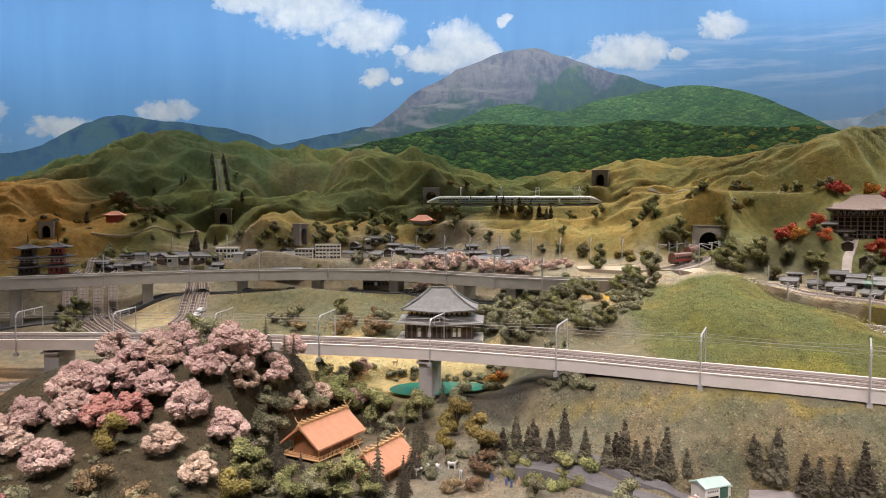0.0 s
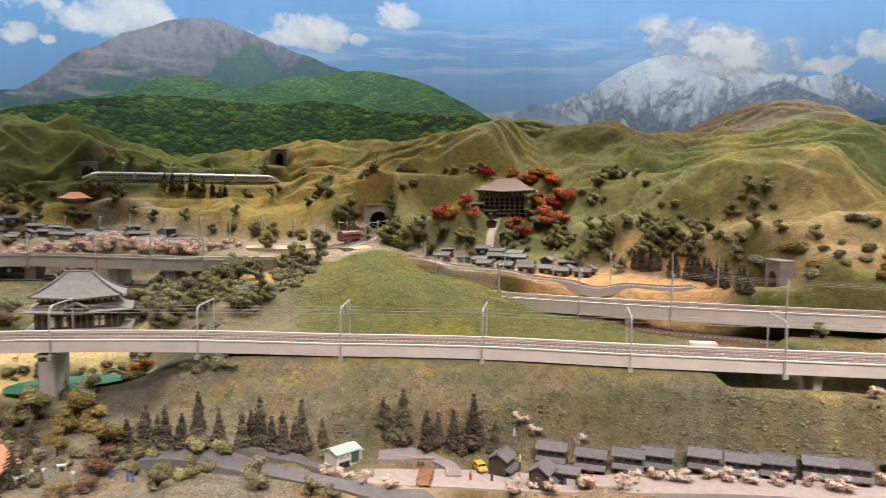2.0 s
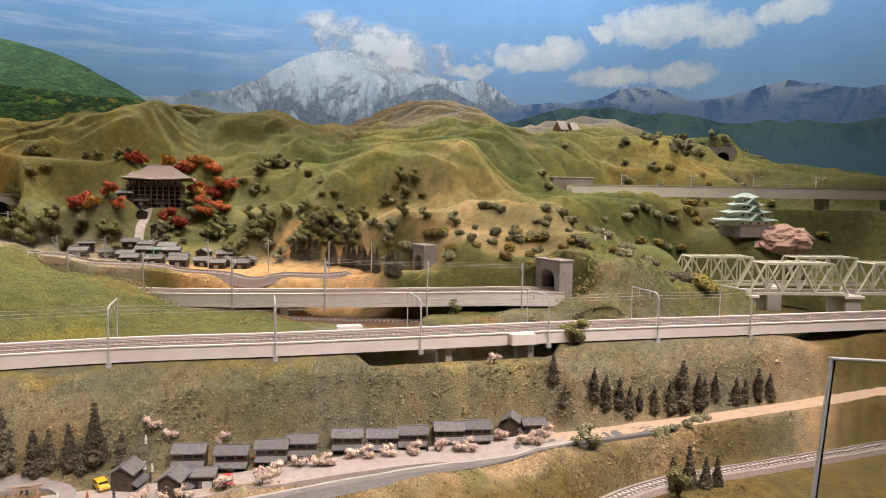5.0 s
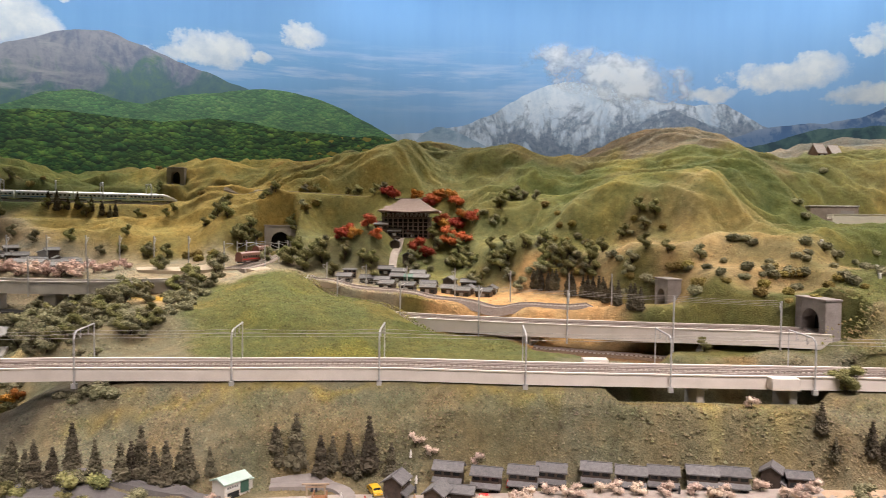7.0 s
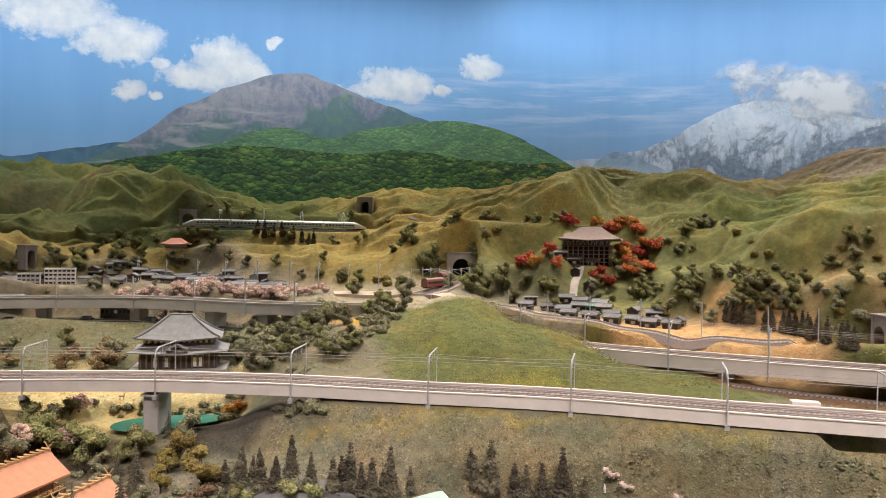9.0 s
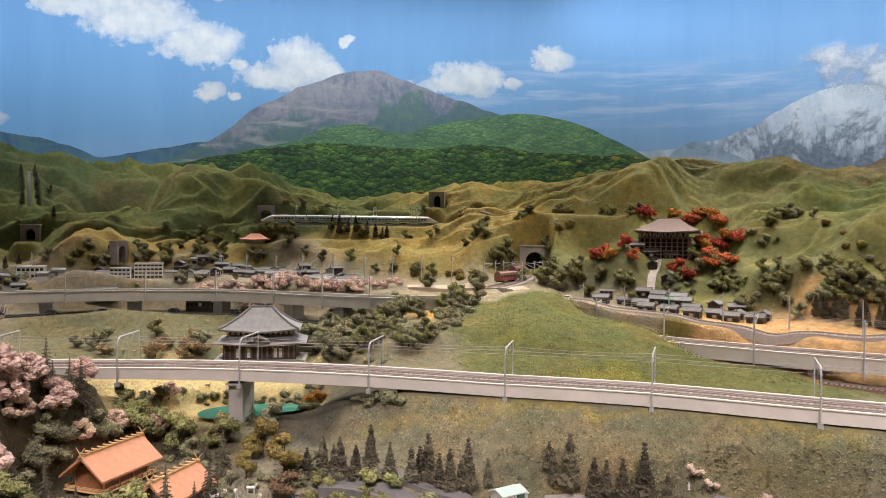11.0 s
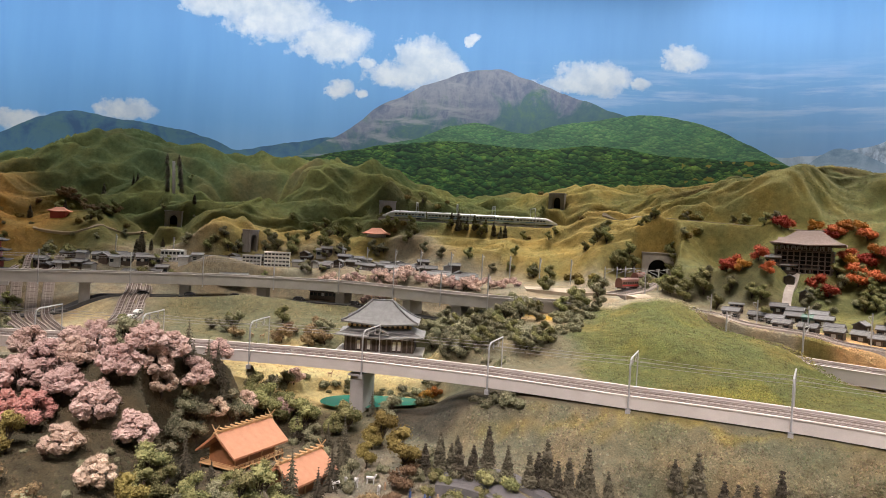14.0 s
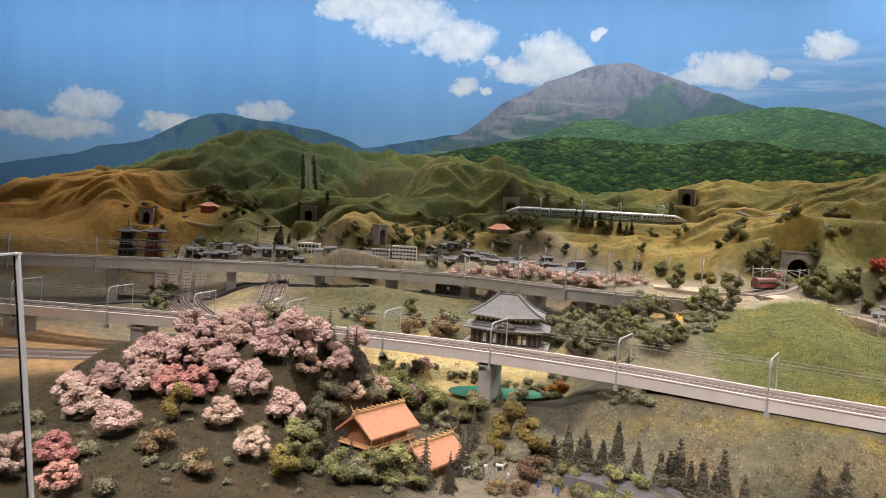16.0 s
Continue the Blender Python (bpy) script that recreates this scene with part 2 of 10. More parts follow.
# shrine mound and front edge
pad(-0.55, 1.72, 1.185, 0.13)
pad(-0.55, 1.92, 1.120, 0.1)
pad(-0.85, 1.72, 1.130, 0.16)
pad(-0.62, 1.42, 1.030, 0.14)
pad(-0.95, 1.35, 0.990, 0.18)
pad(-0.5, 1.15, 0.930, 0.18)
pad(-0.3, 1.45, 0.930, 0.12)
pad(-0.25, 1.72, 0.900, 0.12)
pad(-0.1, 1.45, 0.880, 0.14)
pad(0.15, 1.45, 0.875, 0.15)
pad(0.08, 1.78, 0.930, 0.1)
pad(-1.3, 1.8, 0.990, 0.2)
pad(-1.6, 1.3, 0.970, 0.3)
pad(-2.4, 1.9, 0.980, 0.4)
pad(0.4, 1.52, 0.880, 0.12)
pad(0.65, 1.5, 0.880, 0.12)
pad(0.9, 1.33, 0.875, 0.12)
pad(1.2, 1.13, 0.870, 0.12)
pad(1.5, 0.98, 0.870, 0.12)
pad(1.8, 0.82, 0.875, 0.12)
pad(2.1, 0.66, 0.900, 0.12)
pad(2.5, 0.47, 0.910, 0.15)
pad(0.9, 1, 0.830, 0.2)
pad(0.3, 1.1, 0.840, 0.2)
pad(1.4, 0.68, 0.820, 0.2)
pad(1.9, 0.45, 0.790, 0.2)
pad(2.4, 0.2, 0.790, 0.2)
pad(3.2, 0.2, 0.850, 0.4)
# the bank in front of the near viaduct
pad(0.36, 1.72, 0.950, 0.09)
pad(0.62, 1.64, 0.965, 0.1)
pad(0.9, 1.5, 0.965, 0.1)
pad(1.18, 1.31, 0.965, 0.1)
pad(1.46, 1.13, 0.965, 0.1)
pad(1.74, 0.99, 0.965, 0.1)
pad(2.02, 0.82, 0.965, 0.1)
pad(2.3, 0.68, 0.970, 0.1)
pad(0.48, 1.88, 1.066, 0.08)
pad(0.72, 1.8, 1.068, 0.16)
pad(0.98, 1.67, 1.068, 0.08)
pad(1.2, 1.52, 1.068, 0.08)
pad(1.4, 1.38, 1.062, 0.08)
pad(1.6, 1.2, 1.030, 0.09)
pad(1.83, 1.06, 1.030, 0.09)
pad(2.1, 0.97, 1.066, 0.08)
pad(2.28, 0.86, 1.072, 0.09)
pad(2.52, 0.69, 1.074, 0.1)
pad(2.85, 0.5, 1.070, 0.12)
pad(2.45, 0.66, 1.045, 0.07)
pad(2.68, 0.48, 1.040, 0.08)
# pond basin and temple
pad(-0.05, 2.2, 0.958, 0.12)
pad(-0.3, 2.1, 0.965, 0.1)
pad(0.16, 2.05, 0.980, 0.08)
pad(0.28, 2.02, 1.030, 0.07)
pad(-0.35, 2.4, 1.000, 0.14)
pad(0, 2.42, 1.000, 0.12)
pad(-0.02, 2.68, 1.030, 0.16)
pad(-0.45, 2.65, 1.030, 0.2)
pad(-0.3, 3, 1.100, 0.2)
pad(-0.8, 2.9, 1.070, 0.2)
pad(0.2, 3, 1.120, 0.14)
pad(0.3, 2.72, 1.100, 0.12)
# yard beyond the viaduct
pad(-0.8, 2.3, 1.000, 0.2)
pad(-1.3, 2.4, 0.990, 0.25)
pad(-1.5, 2.9, 1.040, 0.25)
pad(-2.1, 2.6, 1.010, 0.3)
pad(-2.4, 3.2, 1.070, 0.3)
pad(-1.2, 3.4, 1.140, 0.2)
pad(-0.5, 3.4, 1.160, 0.2)
pad(-1.8, 3.6, 1.200, 0.2)
pad(-3.2, 2.6, 1.020, 0.5)
# wooded bank and the green hill
pad(0.42, 2.5, 1.140, 0.12)
pad(0.48, 2.25, 1.070, 0.1)
pad(0.55, 2.75, 1.190, 0.12)
pad(0.66, 2.55, 1.170, 0.16)
pad(0.7, 2.2, 1.100, 0.16)
pad(1.02, 2.66, 1.298, 0.16)
pad(0.86, 2.6, 1.195, 0.16)
pad(1, 2.35, 1.205, 0.16)
pad(0.86, 2, 1.085, 0.16)
pad(1.16, 2.1, 1.130, 0.16)
pad(1.22, 1.78, 1.075, 0.16)
pad(1.42, 1.72, 1.075, 0.08)
pad(1.36, 1.98, 1.085, 0.16)
pad(1.54, 1.6, 1.080, 0.07)
pad(1.64, 1.49, 1.068, 0.06)
pad(1.22, 2.42, 1.180, 0.16)
# village and fields beyond
pad(1.25, 2.95, 1.215, 0.14)
pad(0.85, 3.05, 1.230, 0.15)
pad(1.52, 2.65, 1.195, 0.14)
pad(1.75, 2.35, 1.175, 0.14)
pad(1.58, 2.06, 1.085, 0.09)
pad(1.5, 1.92, 1.085, 0.09)
pad(1.62, 1.78, 1.07, 0.07)
pad(1.8, 1.72, 1.050, 0.1)
pad(2.02, 1.38, 1.1, 0.08)
pad(2.1, 1.22, 1.118, 0.07)
pad(2.2, 1.04, 1.16, 0.06)
pad(2.225, 1.13, 1.24, 0.045)
pad(2, 2.05, 1.170, 0.13)
pad(1.8, 2.78, 1.230, 0.12)
pad(0.45, 3.45, 1.245, 0.2)
pad(-0.1, 3.75, 1.265, 0.2)
pad(-0.7, 3.75, 1.285, 0.2)
pad(-1.35, 3.95, 1.270, 0.2)
pad(0.75, 3.4, 1.265, 0.15)
pad(1.15, 3.3, 1.270, 0.12)
# middle hills
pad(1.28, 3.74, 1.425, 0.14)
pad(1.47, 3.8, 1.544, 0.18)
pad(1.05, 3.85, 1.520, 0.13)
pad(0.8, 3.8, 1.360, 0.15)
pad(0.35, 3.95, 1.380, 0.15)
pad(0.73, 4.4, 1.625, 0.15)
pad(0.2, 4.42, 1.604, 0.15)
pad(1.55, 3.35, 1.360, 0.14)
pad(1.8, 3.85, 2.011, 0.2)
pad(1.35, 4.4, 1.775, 0.2)
pad(2.02, 3.18, 1.440, 0.14)
pad(1.85, 2.98, 1.320, 0.1)
pad(2.35, 3.35, 1.600, 0.2)
pad(2.7, 3.65, 1.967, 0.25)
pad(2.2, 2.7, 1.360, 0.15)
pad(2.45, 2.85, 1.550, 0.2)
pad(2.25, 2.25, 1.360, 0.13)
pad(2.6, 2.4, 1.618, 0.16)
pad(2.1, 1.8, 1.200, 0.1)
pad(2.35, 1.95, 1.400, 0.12)
pad(2.6, 1.72, 1.420, 0.14)
pad(2.36, 1.62, 1.330, 0.1)
pad(2.3, 1.42, 1.260, 0.08)
pad(2.58, 1.3, 1.340, 0.11)
pad(2.42, 1.12, 1.27, 0.1)
pad(2.31, 1.13, 1.255, 0.05)
pad(2.36, 1.22, 1.29, 0.06)
pad(2.7, 1.02, 1.180, 0.12)
pad(3.05, 1.75, 1.450, 0.2)
pad(2.95, 1.3, 1.280, 0.14)
pad(3.05, 2.6, 1.746, 0.25)
pad(3.1, 3.05, 1.622, 0.2)
pad(3.6, 3.02, 2.304, 0.22)
pad(3.35, 3.45, 1.981, 0.2)
pad(3.45, 2.4, 1.844, 0.25)
pad(3.9, 2.6, 1.740, 0.2)
pad(3.6, 1.9, 1.440, 0.25)
pad(3.2, 0.95, 1.040, 0.2)
pad(3.55, 1.08, 1.330, 0.12)
pad(3.9, 1.5, 1.420, 0.25)
pad(4.3, 2.1, 1.796, 0.25)
pad(4.5, 1.3, 1.499, 0.3)
pad(4.85, 1.9, 1.840, 0.22)
pad(4.6, 2.6, 2.041, 0.25)
pad(5, 1.2, 1.631, 0.25)
pad(5.15, 0.4, 1.524, 0.3)
pad(4, 0.6, 1.100, 0.3)
pad(4.6, 0.3, 1.400, 0.4)
pad(4.15, 3.1, 1.884, 0.2)
pad(4.2, 3.6, 1.698, 0.3)
pad(2.4, 4.2, 1.893, 0.25)
pad(3.2, 4, 1.717, 0.25)
pad(1.9, 4.7, 1.824, 0.25)
pad(1.1, 5.2, 1.750, 0.25)
# far hills on the other side
pad(-0.72, 3.98, 1.520, 0.12)
pad(-0.4, 4.1, 1.420, 0.15)
pad(-0.32, 4.92, 1.847, 0.18)
pad(0.35, 5.15, 1.675, 0.2)
pad(-0.6, 4.8, 1.897, 0.18)
pad(-0.95, 4.75, 1.387, 0.2)
pad(-1.2, 3.98, 1.460, 0.15)
pad(-1.3, 4.5, 1.564, 0.2)
pad(-1.7, 5.2, 1.938, 0.2)
pad(-2.15, 5.2, 2.003, 0.22)
pad(-2.7, 5.2, 1.730, 0.25)
pad(-1.75, 4.1, 1.420, 0.2)
pad(-2.2, 4, 1.384, 0.2)
pad(-2.48, 4.38, 1.655, 0.2)
pad(-3, 4.3, 1.584, 0.25)
pad(-2.1, 3.5, 1.190, 0.2)
pad(-2.8, 3.7, 1.300, 0.25)
pad(-3.6, 3.6, 1.320, 0.4)
pad(-3.8, 4.8, 1.201, 0.4)


def smooth_noise(x, y, scale, seed):
    """Value noise on a grid of that scale, from -1 to 1."""
    u, v = np.asarray(x, float) / scale, np.asarray(y, float) / scale
    i, j = np.floor(u).astype(np.int64), np.floor(v).astype(np.int64)
    fu, fv = u - i, v - j
    fu, fv = fu * fu * fu * (fu * (fu * 6 - 15) + 10), fv * fv * fv * (fv * (fv * 6 - 15) + 10)

    def val(a, b):
        h = (a * 374761393 + b * 668265263 + seed * 982451653) & 0xFFFFFFFF
        h = ((h ^ (h >> 13)) * 1274126177) & 0xFFFFFFFF
        return ((h ^ (h >> 16)) & 0xFFFF) / 32767.5 - 1.0

    a = val(i, j) * (1 - fu) + val(i + 1, j) * fu
    b = val(i, j + 1) * (1 - fu) + val(i + 1, j + 1) * fu
    return a * (1 - fv) + b * fv


def crease_noise(x, y, scale, seed):
    """Gradient noise, about -0.7 to 0.7, nought at the grid's corners."""
    u, v = np.asarray(x, float) / scale, np.asarray(y, float) / scale
    i, j = np.floor(u).astype(np.int64), np.floor(v).astype(np.int64)
    fu, fv = u - i, v - j
    su, sv = fu * fu * fu * (fu * (fu * 6 - 15) + 10), fv * fv * fv * (fv * (fv * 6 - 15) + 10)

    def corner(a, b):
        h = ((i + a) * 374761393 + (j + b) * 668265263 + seed * 982451653) & 0xFFFFFFFF
        h = ((h ^ (h >> 13)) * 1274126177) & 0xFFFFFFFF
        turn = ((h ^ (h >> 16)) & 0xFFFF) / 65536.0 * 6.2832
        return np.cos(turn) * (fu - a) + np.sin(turn) * (fv - b)

    low = corner(0, 0) * (1 - su) + corner(1, 0) * su
    top = corner(0, 1) * (1 - su) + corner(1, 1) * su
    return low * (1 - sv) + top * sv


def fractal(x, y, scale, seed, octaves=4):
    total, gain = 0.0, 1.0
    for k in range(octaves):
        total = total + gain * smooth_noise(x + 7.3 * k, y - 3.1 * k, scale / 2**k, seed + k)
        gain *= 0.5
    return total


def step(v, a, b):
    u = np.clip((v - a) / (b - a), 0, 1)
    return u * u * (3 - 2 * u)



def poly_distance(x, y, pts):
    """Signed distance (positive beyond the line) to a polyline that runs towards +x."""
    x, y = np.asarray(x, float), np.asarray(y, float)
    best, sign = np.full(x.shape, 1e9), np.ones(x.shape)
    for (ax, ay), (bx, by) in zip(pts, pts[1:]):
        dx, dy = bx - ax, by - ay
        u = np.clip(((x - ax) * dx + (y - ay) * dy) / (dx * dx + dy * dy), 0, 1)
        d = np.hypot(x - ax - u * dx, y - ay - u * dy)
        s = np.where(dx * (y - ay) - dy * (x - ax) < 0, -1.0, 1.0)
        closer = d < best
        best, sign = np.where(closer, d, best), np.where(closer, s, sign)
    return best * sign


# the tracks' centre lines in plan
NEAR = [(-3.4, 2.16), (-2.4, 2.27), (-1.4, 2.29), (-0.75, 2.26), (-0.38, 2.21), (-0.03, 2.13), (0.33, 2.0), (0.68, 1.85),
        (1.02, 1.68), (1.33, 1.465), (1.65, 1.26), (1.97, 1.06), (2.25, 0.875), (2.5, 0.70), (2.8, 0.50), (3.3, 0.16)]
FAR = [(-3.2, 2.42), (-2.6, 2.62), (-1.95, 2.93), (-1.5, 3.18), (-1.05, 3.36), (-0.65, 3.42), (-0.24, 3.36), (0.0, 3.22), (0.22, 3.06), (0.42, 2.945), (0.60, 2.89), (0.80, 2.875)]
SECOND = [(0.95, 3.08), (1.18, 2.80), (1.30, 2.58), (1.46, 2.28), (1.66, 1.96), (1.87, 1.66), (2.08, 1.36), (2.23, 1.19)]


TERRACES = []


def terrace(line, half, fall, z, z_end=None):
    """Level ground along a plan line: half wide on either side, then falling in with the land."""
    TERRACES.append((line, half, fall, z, z if z_end is None else z_end))


terrace([(0.60, 1.52), (0.86, 1.385), (1.05, 1.32), (1.3, 1.185), (1.5, 1.065), (1.74, 0.945)], 0.075, 0.05, 0.864)
terrace([(1.55, 0.70), (1.75, 0.67), (1.965, 0.582), (2.207, 0.455), (2.5, 0.31)], 0.04, 0.05, 0.80)
terrace([(0.75, 1.28), (1.0, 1.16), (1.3, 1.045), (1.53, 0.96), (1.73, 0.868), (1.86, 0.795), (1.96, 0.735)], 0.026, 0.04, 0.845, 0.858)
terrace([(1.68, 0.93), (1.74, 0.90), (1.86, 0.82), (1.99, 0.745), (2.12, 0.665), (2.27, 0.582), (2.38, 0.52), (2.7, 0.36), (3.0, 0.22)], 0.034, 0.05, 0.868, 0.915)
terrace([(-0.40, 1.66), (-0.26, 1.90)], 0.075, 0.06, 0.895)
terrace([(-0.20, 1.57), (-0.10, 1.72)], 0.055, 0.05, 0.885)
terrace([(-0.06, 1.50), (0.16, 1.56)], 0.05, 0.06, 0.88)
terrace([(-0.16, 2.20), (0.06, 2.20)], 0.11, 0.05, 0.957)
terrace([(-0.12, 2.66), (0.10, 2.66)], 0.10, 0.05, 1.033)
terrace([(0.0, 4.06), (0.4, 4.03), (0.8, 4.06)], 0.03, 0.10, 1.475)
terrace([(-0.10, 4.24), (0.45, 4.20), (0.95, 4.22)], 0.07, 0.12, 1.556)
terrace([(0.95, 3.08), (1.12, 3.24), (1.22, 3.38), (1.31, 3.54)], 0.07, 0.06, 1.25, 1.31)
terrace([(1.86, 3.10), (2.06, 3.0)], 0.05, 0.07, 1.40)
terrace([(2.02, 1.88), (2.14, 1.76)], 0.04, 0.04, 1.152)
# the lower line between the two viaducts, and the opening under the near one
terrace([(1.70, 1.80), (1.78, 1.70), (1.86, 1.60), (1.95, 1.50)], 0.05, 0.05, 1.052)
terrace([(1.54, 1.33), (1.65, 1.26), (1.80, 1.165), (1.92, 1.09)], 0.055, 0.03, 0.995)
terrace([(1.50, 1.235), (1.62, 1.16), (1.76, 1.07), (1.86, 1.005)], 0.03, 0.05, 1.031)

terrace([(1.342, 3.816), (1.472, 3.66), (1.647, 3.563), (1.80, 3.46), (2.015, 3.395)], 0.015, 0.09, 1.639, 1.597)

terrace([(-1.444, 4.501), (-1.604, 4.944)], 0.02, 0.07, 1.657, 1.888)
# level ground before the hill portals, and the slope under the stone steps
for px, py, pz, turn in ((-1.36, 4.26, 1.45, 8), (-0.78, 3.83, 1.35, 42), (-2.20, 3.84, 1.375, 20), (0.965, 4.45, 1.678, -25), (4.87, 1.66, 1.70, -66), (1.345, 3.60, 1.318, -14)):
    c, s = math.cos(math.radians(turn)), math.sin(math.radians(turn))
    terrace([(px + 0.01 * s, py - 0.01 * c), (px + 0.12 * s, py - 0.12 * c)], 0.045, 0.05, pz)
terrace([(-1.75, 3.66), (-1.2, 3.71), (-0.85, 3.70), (-0.45, 3.72)], 0.08, 0.08, 1.275)
terrace([(-0.20, 4.08), (-0.08, 4.08)], 0.03, 0.08, 1.452)

MOUNDS = [(-1.375, 4.38, 0.07, 0.10), (-0.88, 3.95, 0.06, 0.14), (-2.24, 3.95, 0.06, 0.10), (1.05, 4.66, 0.08, 0.22), (4.97, 1.70, 0.08, 0.10), (-0.10, 4.45, 0.12, 0.10), (1.42, 3.76, 0.03, 0.24)]


def drape(x, y):
    """Folds of the plaster cloth: long crest lines that follow the slopes round the layout, in four sizes."""
    along, out = np.arctan2(x - 0.2, y + 0.2) * 2.0, np.hypot(x - 0.2, y + 0.2)
    out = out + 0.10 * smooth_noise(x, y, 0.45, 35)
    total = 0.0
    for scale, gain, seed in ((0.58, 0.090, 21), (0.30, 0.080, 23), (0.15, 0.066, 27), (0.085, 0.036, 29)):
        total = total + gain * (0.47 - 1.9 * np.sqrt(crease_noise(along, out, scale, seed) ** 2 + 0.0004))
    return total


def ground(x, y):
    """The ground's height."""
    x, y = np.asarray(x, float), np.asarray(y, float)
    wx = x + 0.03 * smooth_noise(x, y, 0.35, 5)
    wy = y + 0.03 * smooth_noise(x, y, 0.35, 9)
    top, sum_w = np.zeros(x.shape), np.full(x.shape, 1e-12)
    for px, py, pz, pr in PADS:
        pr = max(pr * 1.7, 0.40) if (pz > 1.39 and py > 3.6) or (pz > 1.5 and px > 2.5) else pr
        w = np.exp(-((wx - px) ** 2 + (wy - py) ** 2) / (1.1 * pr * pr)) / (pr * pr) + 1e-7 / ((wx - px) ** 2 + (wy - py) ** 2 + 0.02) ** 2
        top, sum_w = top + w * pz, sum_w + w
    z = top / sum_w
    wild = step(z, 1.28, 1.50) * (0.55 + 0.45 * step(np.hypot(x, y), 2.6, 4.0))
    bx, by = x + 0.06 * smooth_noise(x, y, 0.25, 31), y + 0.06 * smooth_noise(x, y, 0.25, 33)
    far = 0.65 + 0.35 * step(y, 3.4, 4.3) + 0.55 * step(y, 4.35, 4.65) * (1 - step(x, -0.3, 0.4))
    z = z + wild * far * drape(bx, by)
    for px, py, high, wide in MOUNDS:
        z = z + high * np.exp(-((x - px) ** 2 + (y - py) ** 2) / (wide * wide))
    z = z + (0.3 + wild) * 0.003 * fractal(x, y, 0.06, 11, 3)
    d = np.abs(poly_distance(x, y, FAR))
    z = z + (np.minimum(z, 1.135) - z) * (1 - step(d, 0.10, 0.17)) * (y < 3.75) * (1 - step(x, 0.36, 0.5))
    d = np.abs(poly_distance(x, y, [(5.2, 0.35), (4.5, 0.93), (3.97, 1.45), (3.58, 1.86)]))
    z = z + (np.minimum(z, 1.42) - z) * (1 - step(d, 0.10, 0.30))
    # the grassy bank that falls from the near viaduct
    t = -poly_distance(x, y, NEAR)
    bank = np.interp(t, [0.0, 0.065, 0.11, 0.17, 0.23, 0.29, 0.35], [1.064, 1.063, 1.046, 1.004, 0.962, 0.912, 0.872])
    bank = bank + 0.007 * fractal(x, y, 0.09, 51, 3) * step(t, 0.08, 0.14)
    z = z + step(x, 0.32, 0.52) * (1 - step(x, 2.5, 2.75)) * step(t, -0.02, 0.03) * (1 - step(t, 0.31, 0.38)) * (bank - z)
    for line, half, fall, za, zb in TERRACES:
        near = (np.abs(x - line[0][0]) < 1.6) & (np.abs(y - line[0][1]) < 1.6)
        d = np.abs(poly_distance(x, y, line))
        (ax, ay), (ex, ey) = line[0], line[-1]
        u = np.clip(((x - ax) * (ex - ax) + (y - ay) * (ey - ay)) / ((ex - ax) ** 2 + (ey - ay) ** 2), 0, 1)
        w = (1 - step(d, half, half + fall)) * near
        z = z + w * (za + (zb - za) * u + 0.0015 * smooth_noise(x, y, 0.05, 17) - z)
    return z

# ---- building helpers ----
def mesh_object(name, verts, faces, mat, parent=None, smooth=False):
    me = bpy.data.meshes.new(name)
    me.from_pydata([tuple(v) for v in verts], [], [tuple(f) for f in faces])
    if mat is not None:
        me.materials.append(mat)
    if smooth:
        me.polygons.foreach_set("use_smooth", [True] * len(me.polygons))
    me.update()
    ob = new(name, me)
    if parent is not None:
        ob.parent = parent
    return ob


def part(name, bm, mat, parent, label=""):
    """Links a bmesh as one mesh object under a thing or under a part."""
    me = bpy.data.meshes.new(name)
    bm.normal_update()
    bm.to_mesh(me)
    bm.free()
    me.materials.append(mat)
    ob = new(name, me)
    ob.parent = parent
    if label:
        ob["label"] = label
    return ob


def thing(name, label, category, group="", at=None, kind=""):
    """An Empty at the base of a thing."""
    ob = new(name)
    ob.empty_display_size = 0.02
    if at is not None:
        ob.matrix_basis = at
    return tagged(ob, label, category, group, kind)


def add_box(bm, x0, y0, z0, x1, y1, z1, m=None, bevel=0.0):
    made = bmesh.ops.create_cube(bm, size=1.0)["verts"]
    bmesh.ops.transform(bm, verts=made, matrix=Matrix.Translation(((x0 + x1) / 2, (y0 + y1) / 2, (z0 + z1) / 2)) @ Matrix.Diagonal((abs(x1 - x0), abs(y1 - y0), abs(z1 - z0), 1)))
    if bevel:
        edges = {e for v in made for e in v.link_edges}
        made = [v for f in bmesh.ops.bevel(bm, geom=list(edges), offset=bevel, segments=1, affect="EDGES")["faces"] for v in f.verts] + [v for v in made if v.is_valid]
        made = list(set(made))
    if m is not None:
        bmesh.ops.transform(bm, verts=made, matrix=m)
    return bm


def box(x0, y0, z0, x1, y1, z1, bevel=0.0):
    return add_box(bmesh.new(), x0, y0, z0, x1, y1, z1, None, bevel)


def add_rod(bm, a, b, r, sides=6, r2=None):
    a, b = Vector(a), Vector(b)
    d = b - a
    made = bmesh.ops.create_cone(bm, cap_ends=True, segments=sides, radius1=r, radius2=r if r2 is None else r2, depth=d.length)["verts"]
    bmesh.ops.transform(bm, verts=made, matrix=Matrix.Translation((a + b) / 2) @ d.to_track_quat("Z", "Y").to_matrix().to_4x4())
    return bm


def add_poly(bm, pts):
    return bm.faces.new([bm.verts.new(p) for p in pts])


